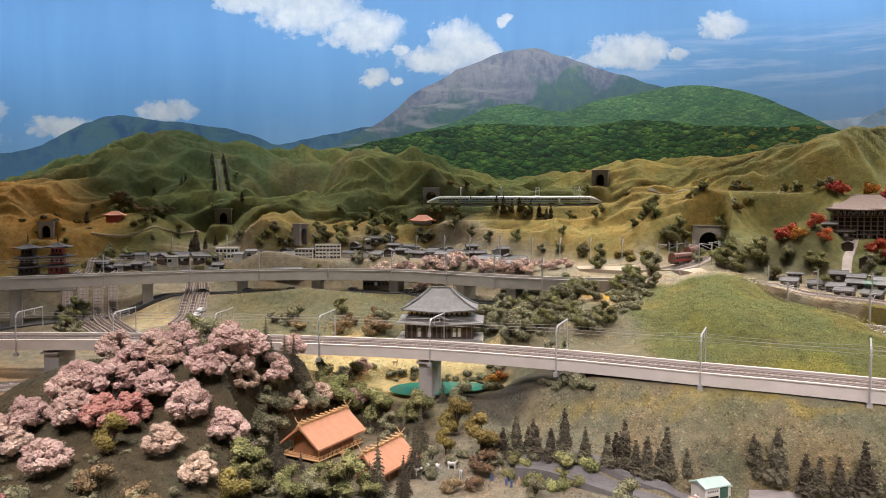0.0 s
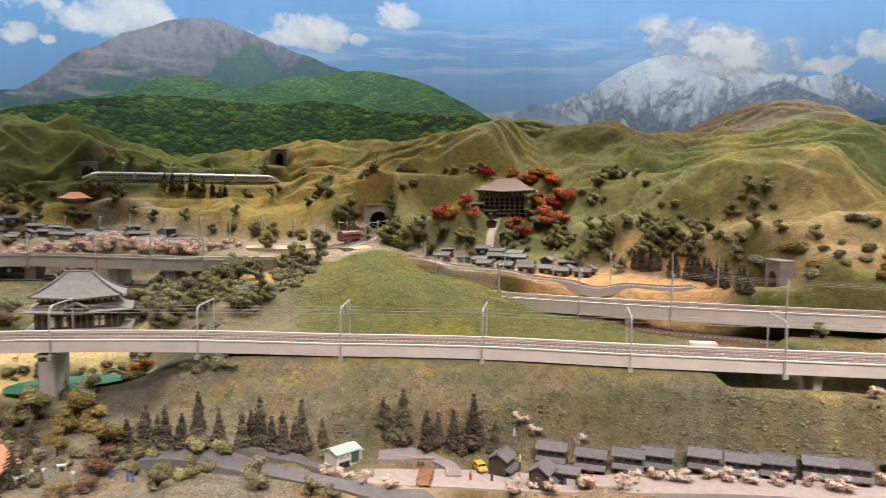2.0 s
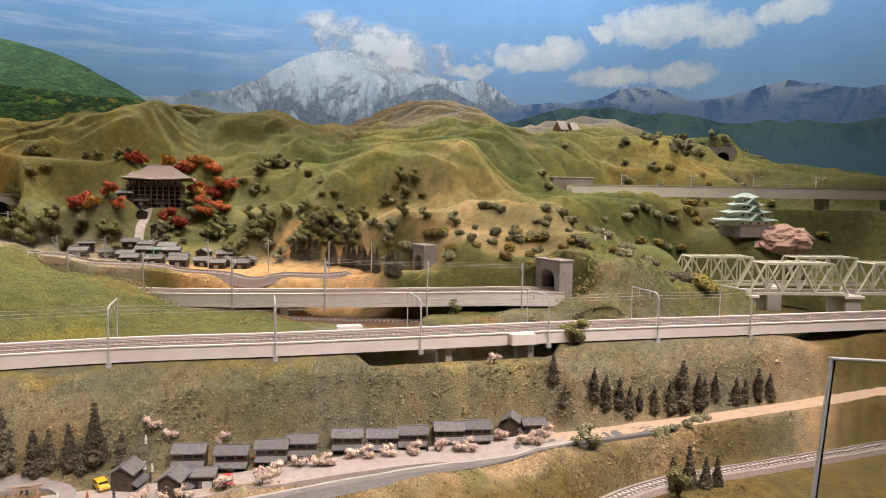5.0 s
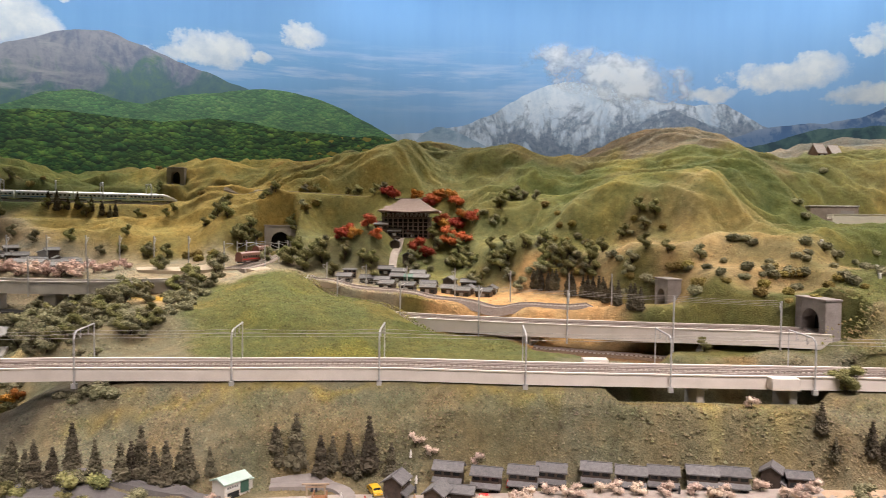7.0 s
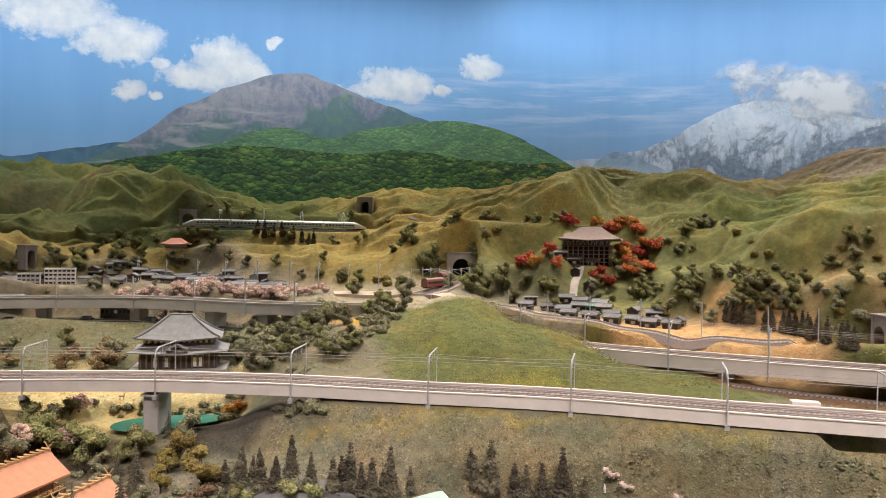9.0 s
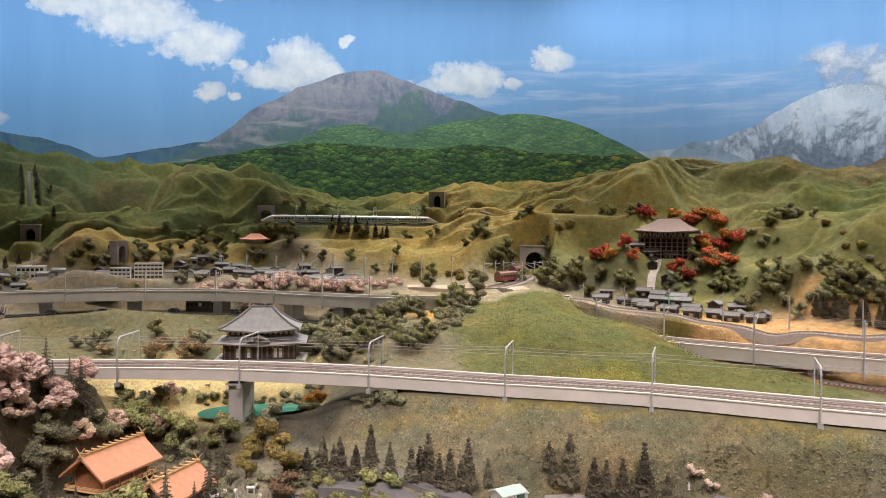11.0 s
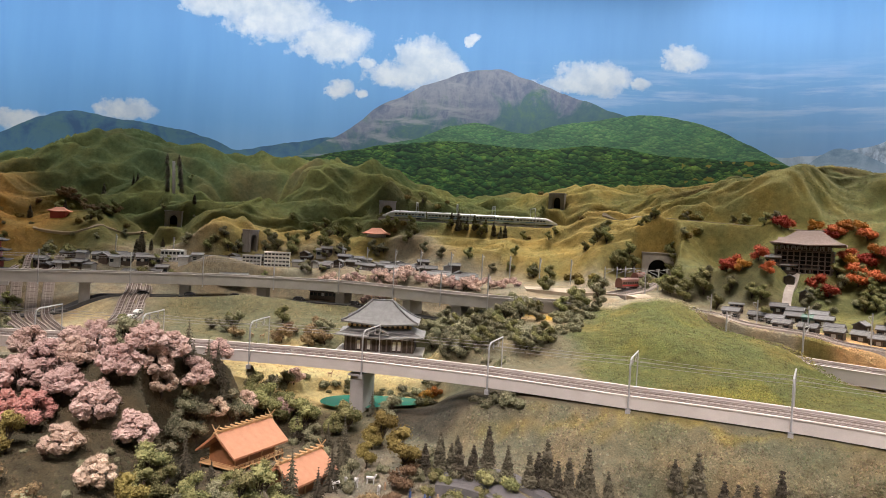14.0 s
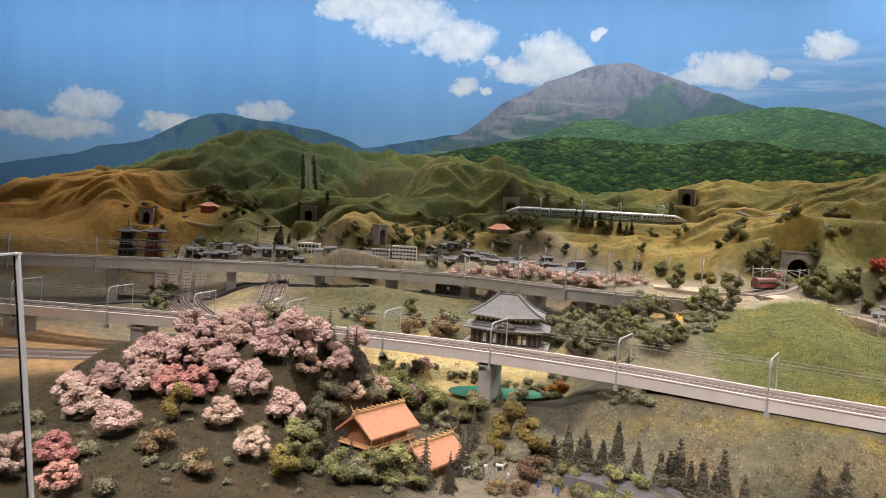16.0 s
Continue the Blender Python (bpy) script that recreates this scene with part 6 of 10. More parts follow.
# kiosk at the crossing
def kiosk():
    top = thing("kiosk", "white roadside shop with pale teal roof", "kiosk")
    part("wall", gable_body(0.066, 0.046, 0.036, 0.010), PLASTER, top)
    part("roof", add_gable_roof(bmesh.new(), 0.066, 0.046, 0.036, 0.010, 0.004), TEAL_ROOF, top, "pale teal sheet roof")
    part("side_roof", box(0.030, -0.016, 0.024, 0.052, 0.020, 0.027, 0.0008), TEAL_ROOF, top)
    part("annex", box(0.031, -0.013, -0.01, 0.049, 0.017, 0.024), PLASTER, top)
    part("opening", box(-0.026, -0.0242, 0.0, 0.004, -0.022, 0.014), DARK_GLASS, top, "dark shop opening")
    part("mural", box(0.008, -0.0245, 0.006, 0.030, -0.0225, 0.034), GREEN_ROOF, top, "green painted picture panel")
    sign = part("sign_board", box(-0.031, -0.0245, 0.018, 0.006, -0.0228, 0.033), WHITE, top, "white sign with dark bars of lettering")
    for k in range(5):
        part("lettering_bar", box(-0.027 + k * 0.0062, -0.0252, 0.0235, -0.0238 + k * 0.0062, -0.0246, 0.0275), PLASTIC["dark"], sign)
    return top


set_down(kiosk(), 0.595, 1.565, 22)

# ---- great temple by the pond ----
def temple():
    top = thing("temple_hall", "great dark wooden temple hall with two grey tiled roofs", "temple")
    part("base", box(-0.150, -0.085, -0.03, 0.150, 0.085, 0.008, 0.002), CONCRETE_DARK, top)
    part("lower_wall", box(-0.118, -0.060, 0.008, 0.118, 0.060, 0.060), TIMBER, top)
    bm = bmesh.new()
    add_hip_roof(bm, 0.30, 0.185, 0.056, 0.030, 0.205, 0.10, 0.010, 4, 1.1, 0.004)
    lower = part("lower_roof", bm, TEMPLE_ROOF, top)
    part("upper_wall", box(-0.100, -0.048, 0.078, 0.100, 0.048, 0.102), TIMBER, top)
    bm = bmesh.new()
    add_hip_roof(bm, 0.258, 0.158, 0.098, 0.072, 0.072, 0.012, 0.010, 6, 1.15, 0.005)
    upper = part("upper_roof", bm, TEMPLE_ROOF, top)
    bm = add_box(bmesh.new(), -0.042, -0.004, 0.168, 0.042, 0.004, 0.176, None, 0.001)
    part("roof_ridge", bm, TEMPLE_ROOF, upper)
    for s in (-1, 1):
        bm = add_rod(bmesh.new(), (s * 0.040, 0, 0.174), (s * 0.042, 0, 0.186), 0.003, 6, 0.001)
        part("ridge_ornament", bm, CEDAR_PALE, upper, "gilded ridge ornament")
        for q in (-1, 1):
            run = [k / 6 for k in range(7)]
            bm = tube([(s * (0.129 * (1 - u) + 0.036 * u), q * (0.079 * (1 - u) + 0.006 * u), 0.1 + 0.072 * u**1.15 + 0.010 * (1 - u) ** 2) for u in run], 0.0035, 6)
            part("hip_ridge", bm, TEMPLE_ROOF, upper)
    bm = bmesh.new()
    curve = [(-0.034, 0.074), (-0.022, 0.078), (-0.010, 0.086), (0, 0.089), (0.010, 0.086), (0.022, 0.078), (0.034, 0.074)]
    add_prism(bm, curve + [(x, z - 0.006) for x, z in reversed(curve)], -0.096, -0.055)
    part("curved_gable", bm, TEMPLE_ROOF, lower)
    for k in range(14):
        x = -0.112 + k * 0.01723
        part("pillar", box(x - 0.0022, -0.066, 0.004, x + 0.0022, -0.0605, 0.058), LATTICE, top)
    for k in range(13):
        x = -0.1035 + k * 0.01723
        if k in (2, 4, 9, 10):
            part("wall_panel", box(x - 0.0052, -0.0622, 0.014, x + 0.0052, -0.0605, 0.044), PLASTER, top, "white plaster panel")
        part("bracket", box(x - 0.004, -0.058, 0.088, x + 0.004, -0.0482, 0.096), CEDAR_PALE, top)
    return top


set_down(temple(), -0.024, 2.675, -4, 0.0, 1.035).scale = (1.09, 1.09, 1.12)


# ---- cedar shrine halls on the mound ----
def shrine(w, d, h, roof_h, logs, label, posts=True):
    top = thing("shrine_hall", label, "shrine", "cedar shrine halls")
    part("wall", gable_body(w * 0.74, d * 0.62, h, roof_h * 0.6), CEDAR_DARK, top)
    bm = bmesh.new()
    hx, hy = w / 2, d / 2
    add_turned_prism(bm, [(-hy, h - roof_h * 0.22), (0, h + roof_h), (hy, h - roof_h * 0.22), (hy, h - roof_h * 0.22 - 0.005), (0, h + roof_h - 0.008), (-hy, h - roof_h * 0.22 - 0.005)], -hx, hx)
    roof = part("roof", bm, CEDAR, top, "smooth orange cedar roof")
    part("ridge_beam", box(-hx - 0.004, -0.003, h + roof_h - 0.002, hx + 0.004, 0.003, h + roof_h + 0.003), CEDAR_PALE, roof)
    for k in range(logs):
        x = -hx * 0.92 + 2 * hx * 0.92 * k / (logs - 1)
        part("ridge_log", add_rod(bmesh.new(), (x, -0.011, h + roof_h + 0.0055), (x, 0.011, h + roof_h + 0.0055), 0.0022, 8), CEDAR_PALE, roof)
    for s in (-1, 1):
        for q in (-1, 1):
            bm = add_rod(bmesh.new(), (s * hx, q * 0.018, h + roof_h - 0.018), (s * hx, -q * 0.012, h + roof_h + 0.020), 0.0011, 5)
            part("crossed_finial", bm, CEDAR_PALE, roof)
    if posts:
        part("veranda", box(-w * 0.46, -d * 0.46, 0.012, w * 0.46, d * 0.46, 0.015, 0.0008), CEDAR_PALE, top)
        for k in range(11):
            x = -w * 0.44 + w * 0.88 * k / 10
            for y in (-d * 0.44, d * 0.44):
                part("veranda_post", box(x - 0.001, y - 0.001, -0.015, x + 0.001, y + 0.001, 0.022), CEDAR_DARK, top)
        for y in (-d * 0.44, d * 0.44):
            for z in (0.019, 0.0225):
                part("railing", box(-w * 0.45, y - 0.0007, z, w * 0.45, y + 0.0007, z + 0.0012), CEDAR_PALE, top)
        for x in (-w * 0.44, w * 0.44):
            for z in (0.019, 0.0225):
                part("railing", box(x - 0.0007, -d * 0.44, z, x + 0.0007, d * 0.44, z + 0.0012), CEDAR_PALE, top)
        bm = bmesh.new()
        for k in range(5):
            add_box(bm, -0.010, -d * 0.46 - 0.004 - k * 0.004, 0.010 - k * 0.003, 0.010, -d * 0.46 - k * 0.004, 0.0125 - k * 0.003)
        part("steps", bm, CEDAR_PALE, top)
    for y in (-d * 0.32, d * 0.32):
        for k in range(4):
            x = -w * 0.36 + w * 0.72 * k / 3
            part("wall_post", add_rod(bmesh.new(), (x, y, 0.0), (x, y, h), 0.002, 6), CEDAR_PALE, top)
    return top


set_down(shrine(0.194, 0.125, 0.055, 0.041, 11, "bright cedar shrine hall with log-topped roof"), -0.317, 1.785, 60.5, 0, 0.892)
set_down(shrine(0.160, 0.104, 0.042, 0.034, 8, "smaller cedar shrine hall with orange roof", False), -0.154, 1.645, 60.5, 0, 0.885)


# ---- hillside temple on its timber stage ----
def stage_temple():
    top = thing("hillside_temple", "brown hillside temple on tall timber lattice stage", "temple")
    stage = part("stage_floor", box(-0.095, -0.075, 0.098, 0.075, 0.04, 0.102), LATTICE, top)
    for k in range(10):
        x = -0.090 + k * 0.0178
        part("stage_post", box(x - 0.002, -0.0735, -0.03, x + 0.002, -0.0695, 0.098), LATTICE, top)
        part("stage_post", box(x - 0.002, -0.045, -0.03, x + 0.002, -0.041, 0.098), LATTICE, top)
    for k in range(6):
        z = 0.012 + k * 0.0165
        part("stage_beam", box(-0.094, -0.0745, z - 0.0016, 0.074, -0.0685, z + 0.0016), LATTICE, top)
        part("stage_beam", box(0.070, -0.073, z - 0.0016, 0.0745, 0.03, z + 0.0016), LATTICE, top)
        part("stage_beam", box(-0.0945, -0.073, z - 0.0016, -0.090, 0.03, z + 0.0016), LATTICE, top)
    for k in range(5):
        y = -0.055 + k * 0.02
        for x in (-0.0925, 0.0725):
            part("stage_post", box(x - 0.002, y - 0.002, -0.03, x + 0.002, y + 0.002, 0.098), LATTICE, top)
    # solid block, its black colour put in for the shade between the posts
    part("core", box(-0.086, -0.058, -0.04, 0.066, 0.05, 0.098), BLACK, top, "black block for the shade behind the posts")
    for z in (0.106, 0.110):
        part("railing", box(-0.096, -0.076, z, 0.076, -0.0745, z + 0.0012), LATTICE, top)
    part("wall", box(-0.078, -0.05, 0.102, 0.064, 0.05, 0.126), TIMBER, top)
    for k in range(9):
        x = -0.074 + k * 0.0168
        part("wall_panel", box(x - 0.004, -0.0512, 0.108, x + 0.004, -0.0495, 0.120), PLASTER_GREY, top)
    bm = add_hip_roof(bmesh.new(), 0.215, 0.17, 0.122, 0.058, 0.070, 0.012, 0.008, 6, 1.25, 0.004)
    roof = part("roof", bm, BARK_ROOF, top, "brown bark shingle roof")
    part("roof_ridge", box(-0.042, -0.004, 0.177, 0.042, 0.004, 0.183, 0.001), BARK_ROOF, roof)
    for x in (-0.07, 0.035):
        bm = add_turned_prism(bmesh.new(), [(-0.078, 0.128), (-0.02, 0.150), (-0.02, 0.140), (-0.078, 0.124)], x - 0.02, x + 0.02)
        part("porch_roof", bm, BARK_ROOF, roof)
    return top


hill_temple = set_down(stage_temple(), 1.875, 3.15, -34, 0, 1.385)
hill_temple.scale = (1.4, 1.4, 1.15)

balcony_rng = random.Random(5)
# village below it
hut = house("village_house", "small dark farmhouse with grey tiled roof", "hillside village houses", 0.062, 0.042, 0.026, 0.014, awning=False, storeys=1)
set_down(hut, 1.40, 2.86, -40)
for x, y, turn in ((1.71, 3.15, -30), (1.77, 3.12, -30), (1.75, 3.07, 60), (1.85, 3.08, -30), (1.75, 2.93, 50), (1.62, 2.90, -35), (1.66, 2.84, -40), (1.62, 2.78, -40), (1.70, 2.74, -40),
                   (1.68, 2.67, -40), (1.51, 2.86, -42), (1.55, 2.79, -42), (1.51, 2.66, -48), (1.55, 2.55, -50), (1.62, 2.50, -45), (1.66, 2.57, -45), (1.77, 2.58, 40), (1.72, 2.50, -45),
                   (1.84, 2.54, -40), (1.74, 2.43, -45), (1.80, 2.47, 45), (1.80, 2.36, -50), (1.87, 2.41, 45)):
    copy_thing(hut, pose(x, y, height(x, y) - 0.002, 0, 0, turn))
green_shed = house("green_shed", "small shed with dark green sheet walls and roof", "", 0.05, 0.04, 0.026, 0.010, GREEN_ROOF, GREEN_ROOF, False, 1, "shed")
set_down(green_shed, 1.65, 2.715, -42)
gate = house("brick_gatehouse", "two-storey brown building with flat roof", "", 0.055, 0.04, 0.036, 0.004, surface("brown_brick", (0.17, 0.11, 0.085), (0.27, 0.18, 0.14), 120, 0.8, 0.3), ROOF_GREY, False, 2, "building")
set_down(gate, 1.46, 2.945, -25)
ribbon("lane", "pale stepped lane up to hillside temple", "path", [(1.64, 2.88), (1.68, 2.95), (1.73, 3.02), (1.79, 3.09)], 0.035, PAVING, 0.006)
ribbon("yard", "sandy yard beside the tracks", "yard", [(0.6, 3.22), (0.9, 3.2), (1.1, 3.08), (1.28, 2.9), (1.4, 2.74)], 0.09, surface("sandy_yard", (0.40, 0.33, 0.25), (0.54, 0.45, 0.34), 30, 0.95, 0.4))


# ---- tunnel portals ----
def portal(name, label, w, h, arch_w, arch_h, deep=0.05, blue=False, stone=None):
    stone = stone or PORTAL
    # A stone portal with an arched opening and a black block for the dark of its bore; front towards -y.
    """A stone portal with an arched opening and a dark bore; front towards -y."""
    top = thing(name, label, "tunnel portal", "tunnel portals")
    bm = bmesh.new()
    arch = [(arch_w / 2 * math.cos(a), arch_h - arch_w / 2 + arch_w / 2 * math.sin(a)) for a in np.linspace(0, math.pi, 13)]
    inner = [(arch_w / 2, -0.01)] + arch + [(-arch_w / 2, -0.01)]
    outer = [(w / 2, -0.01), (w / 2, h * 0.5), (w / 2, h), (w * 0.36, h), (w * 0.26, h), (w * 0.17, h), (w * 0.09, h), (0, h)]
    outer = outer + [(-x, z) for x, z in reversed(outer[:-1])]
    rows = []
    for y in (0.0, deep):
        rows.append(([bm.verts.new((x, y, z)) for x, z in inner], [bm.verts.new((x, y, z)) for x, z in outer]))
    n = len(inner)
    for i in range(n - 1):
        bm.faces.new((rows[0][0][i], rows[0][0][i + 1], rows[0][1][i + 1], rows[0][1][i]))
        bm.faces.new((rows[1][0][i + 1], rows[1][0][i], rows[1][1][i], rows[1][1][i + 1]))
        bm.faces.new((rows[0][0][i + 1], rows[0][0][i], rows[1][0][i], rows[1][0][i + 1]))
        bm.faces.new((rows[0][1][i], rows[0][1][i + 1], rows[1][1][i + 1], rows[1][1][i]))
    bmesh.ops.recalc_face_normals(bm, faces=bm.faces)
    part("portal_wall", bm, stone, top)
    part("coping", box(-w / 2 - 0.003, -0.004, h, w / 2 + 0.003, deep + 0.002, h + 0.006, 0.001), stone, top)
    part("bore", box(-arch_w / 2 - 0.002, deep - 0.004, -0.02, arch_w / 2 + 0.002, deep + 0.02, arch_h + 0.002), BLACK, top, "black block for the tunnel's darkness")
    if blue:
        # a blue panel painted as the light inside the bore
        part("bore_light", box(-arch_w * 0.22, deep - 0.008, 0.0, arch_w * 0.2, deep - 0.005, arch_h * 0.72), BLUE, top, "blue panel for the light in the bore")
    for k in range(5):
        z = h * (k + 0.7) / 5.5
        for s in (-1, 1):
            if arch_w / 2 + 0.004 < w / 2 - 0.004:
                part("stone_course", box(s * (arch_w / 2 + 0.003), -0.0012, z, s * (w / 2 - 0.002), 0.001, z + h / 8), stone, top)
    return top


def set_portal(ob, x, y, z, turn):
    ob.matrix_basis = pose(x, y, z, 0, 0, turn)
    return ob


set_portal(portal("tunnel_portal", "grey stone portal with arched tunnel for the double track", 0.16, 0.135, 0.095, 0.105, 0.05, False, PORTAL_PALE), 1.335, 3.575, 1.312, -14)
set_portal(portal("tunnel_portal", "concrete portal at the end of the curved viaduct", 0.135, 0.145, 0.08, 0.118, 0.05, False, PORTAL), 2.215, 1.235, 1.115, -112)
set_portal(portal("tunnel_portal", "grey portal of single-track tunnel below rocky hill", 0.10, 0.14, 0.06, 0.108, 0.05, False, PORTAL), 2.15, 1.75, 1.142, -112)
set_portal(portal("tunnel_portal", "stone portal with blue light in its bore", 0.10, 0.115, 0.062, 0.095, 0.05, True), -0.095, 4.345, 1.556, 4)
set_portal(portal("tunnel_portal", "tall brown portal high on the hillside", 0.10, 0.105, 0.052, 0.085), 0.965, 4.45, 1.678, -25)
set_portal(portal("tunnel_portal", "dark portal in shaded green hillside", 0.095, 0.09, 0.05, 0.07), -1.36, 4.26, 1.45, 8)
set_portal(portal("tunnel_portal", "grey portal above the town", 0.07, 0.105, 0.042, 0.085), -0.78, 3.83, 1.35, 58)
set_portal(portal("tunnel_portal", "grey portal in orange-lit hillside", 0.075, 0.095, 0.042, 0.075), -2.20, 3.84, 1.375, 20)
set_portal(portal("tunnel_portal", "brown brick portal on the far hillside", 0.15, 0.10, 0.075, 0.075), 4.87, 1.66, 1.70, -66)

# ---- fast train on the high line ----
high_line_pts = [(-0.14, 4.31), (0.15, 4.285), (0.45, 4.28), (0.75, 4.285), (1.02, 4.30)]
high_line = smooth_line(high_line_pts)
bed = thing("railway_embankment", "low ballasted line between two hill tunnels", "railway line")
sweep("embankment", high_line, [(-0.072, -0.03), (0.072, -0.03), (0.06, 0.0), (-0.06, 0.0)], BALLAST, bed, z_of=np.full(len(high_line[0]), 1.566))
lay_track(bed, high_line, -0.025, 1.566)
lay_track(bed, high_line, 0.025, 1.566)


def car_body(bm, x0, x1, w, h, z0, nose0=0.0, nose1=0.0):
    """A railway car along x with rounded shoulders; nose: length of a streamlined end."""
    prof = [(-w / 2, z0), (-w / 2, z0 + h * 0.62), (-w * 0.42, z0 + h * 0.86), (-w * 0.2, z0 + h), (w * 0.2, z0 + h), (w * 0.42, z0 + h * 0.86), (w / 2, z0 + h * 0.62), (w / 2, z0)]
    stations = [(x0, 1.0 if not nose0 else 0.3, 1.0 if not nose0 else 0.25)]
    if nose0:
        stations += [(x0 + nose0 * 0.3, 0.65, 0.5), (x0 + nose0 * 0.65, 0.9, 0.8), (x0 + nose0, 1, 1)]
    if nose1:
        stations += [(x1 - nose1, 1, 1), (x1 - nose1 * 0.65, 0.9, 0.8), (x1 - nose1 * 0.3, 0.65, 0.5), (x1, 0.3, 0.25)]
    else:
        stations += [(x1, 1, 1)]
    rings = [[bm.verts.new((x, y * a, z0 + (z - z0) * b)) for y, z in prof] for x, a, b in stations]
    for p, q in zip(rings, rings[1:]):
        for i in range(8):
            j = (i + 1) % 8
            bm.faces.new((p[i], p[j], q[j], q[i]))
    bm.faces.new(list(reversed(rings[0]))), bm.faces.new(rings[-1])
    bmesh.ops.recalc_face_normals(bm, faces=bm.faces)
    return bm


def train(name, label, line, offset, z, start, cars, long, w, h, body, band, noses=0.0, group=""):
    """Cars set along a track from a place along it."""
    pts, nrm = line
    seg = np.hypot(*np.diff(pts, axis=0).T)
    along = np.concatenate([[0], np.cumsum(seg)])
    out = []
    for k in range(cars):
        d = start + (k + 0.5) * (long + 0.004)
        p = np.array([np.interp(d, along, pts[:, 0]), np.interp(d, along, pts[:, 1])])
        n = np.array([np.interp(d, along, nrm[:, 0]), np.interp(d, along, nrm[:, 1])])
        top = thing(name, label, "railway car", group)
        n0, n1 = (noses if k == 0 else 0.0), (noses if k == cars - 1 else 0.0)
        part("body", car_body(bmesh.new(), -long / 2, long / 2, w, h, 0.006, n0, n1), body, top)
        a, b = -long / 2 + (n0 or 0.006), long / 2 - (n1 or 0.006)
        for s in (-1, 1):
            part("stripe", box(a, s * w / 2 - 0.0006, 0.006 + h * 0.18, b, s * w / 2 + 0.0006, 0.006 + h * 0.26), band, top)
            m = max(3, int((b - a) / 0.02))
            for i in range(m):
                c = a + (b - a) * (i + 0.5) / m
                part("window", box(c - 0.006, s * w / 2 - 0.0007, 0.006 + h * 0.40, c + 0.006, s * w / 2 + 0.0007, 0.006 + h * 0.60), DARK_GLASS, top)
        for x in (-long * 0.33, long * 0.33):
            part("bogie", box(x - 0.016, -w * 0.4, 0.0, x + 0.016, w * 0.4, 0.006), TYRE, top)
        part("roof_unit", box(-0.02, -0.006, 0.006 + h, 0.02, 0.006, 0.006 + h + 0.003), body, top)
        q = p + n * offset
        top.matrix_basis = pose(q[0], q[1], z, 0, 0, math.degrees(math.atan2(-n[0], n[1])))
        out.append(top)
    return out


train("express_train_car", "white streamlined express train car with blue stripe", high_line, -0.025, 1.573, 0.02, 4, 0.262, 0.036, 0.040, WHITE, BLUE, 0.075, "white express train")
gantry = None
for gx in (0.08, 0.32, 0.56, 0.80):
    p, n, i = offset_at(high_line, gx)
    foot = p - n * 0.075
    m = pose(foot[0], foot[1], 1.558, 0, 0, math.degrees(math.atan2(n[1], n[0])) - 90)
    if gantry is None:
        gantry = make_mast("catenary_mast", "pale steel catenary portal over the high line", 0.15, 0.115)
        gantry.matrix_basis = m
    else:
        copy_thing(gantry, m)
branch_line = smooth_line([(0.98, 3.12), (1.10, 3.22), (1.20, 3.36), (1.30, 3.52), (1.35, 3.62)])
branch = thing("branch_track", "double track curving down from tunnel", "railway line")
zb = np.linspace(1.262, 1.322, len(branch_line[0]))
sweep("embankment", branch_line, [(-0.075, -0.08), (0.075, -0.08), (0.06, 0.0), (-0.06, 0.0)], BALLAST, branch, z_of=zb)
lay_track(branch, branch_line, -0.025, 0.0, z_of=zb)
lay_track(branch, branch_line, 0.025, 0.0, z_of=zb)
cars = train("red_train_car", "red and brown railcar leaving the tunnel", branch_line, 0.025, 1.29, 0.06, 2, 0.17, 0.034, 0.042, surface("brown_train", (0.16, 0.07, 0.055), (0.24, 0.11, 0.08), 30, 0.4, 0.02), CAR_RED, 0.0, "red railcars")
cars[0].location.z, cars[1].location.z = 1.284, 1.306
poles_along(branch_line, (1.02, 1.10, 1.18, 1.26), 0.085, 1.26, 0.12, "pale concrete pole beside the branch line", 0.05)
poles_along(branch_line, (1.06, 1.15, 1.24, 1.31), -0.085, 1.26, 0.12, "pale concrete pole beside the branch line", 0.05)


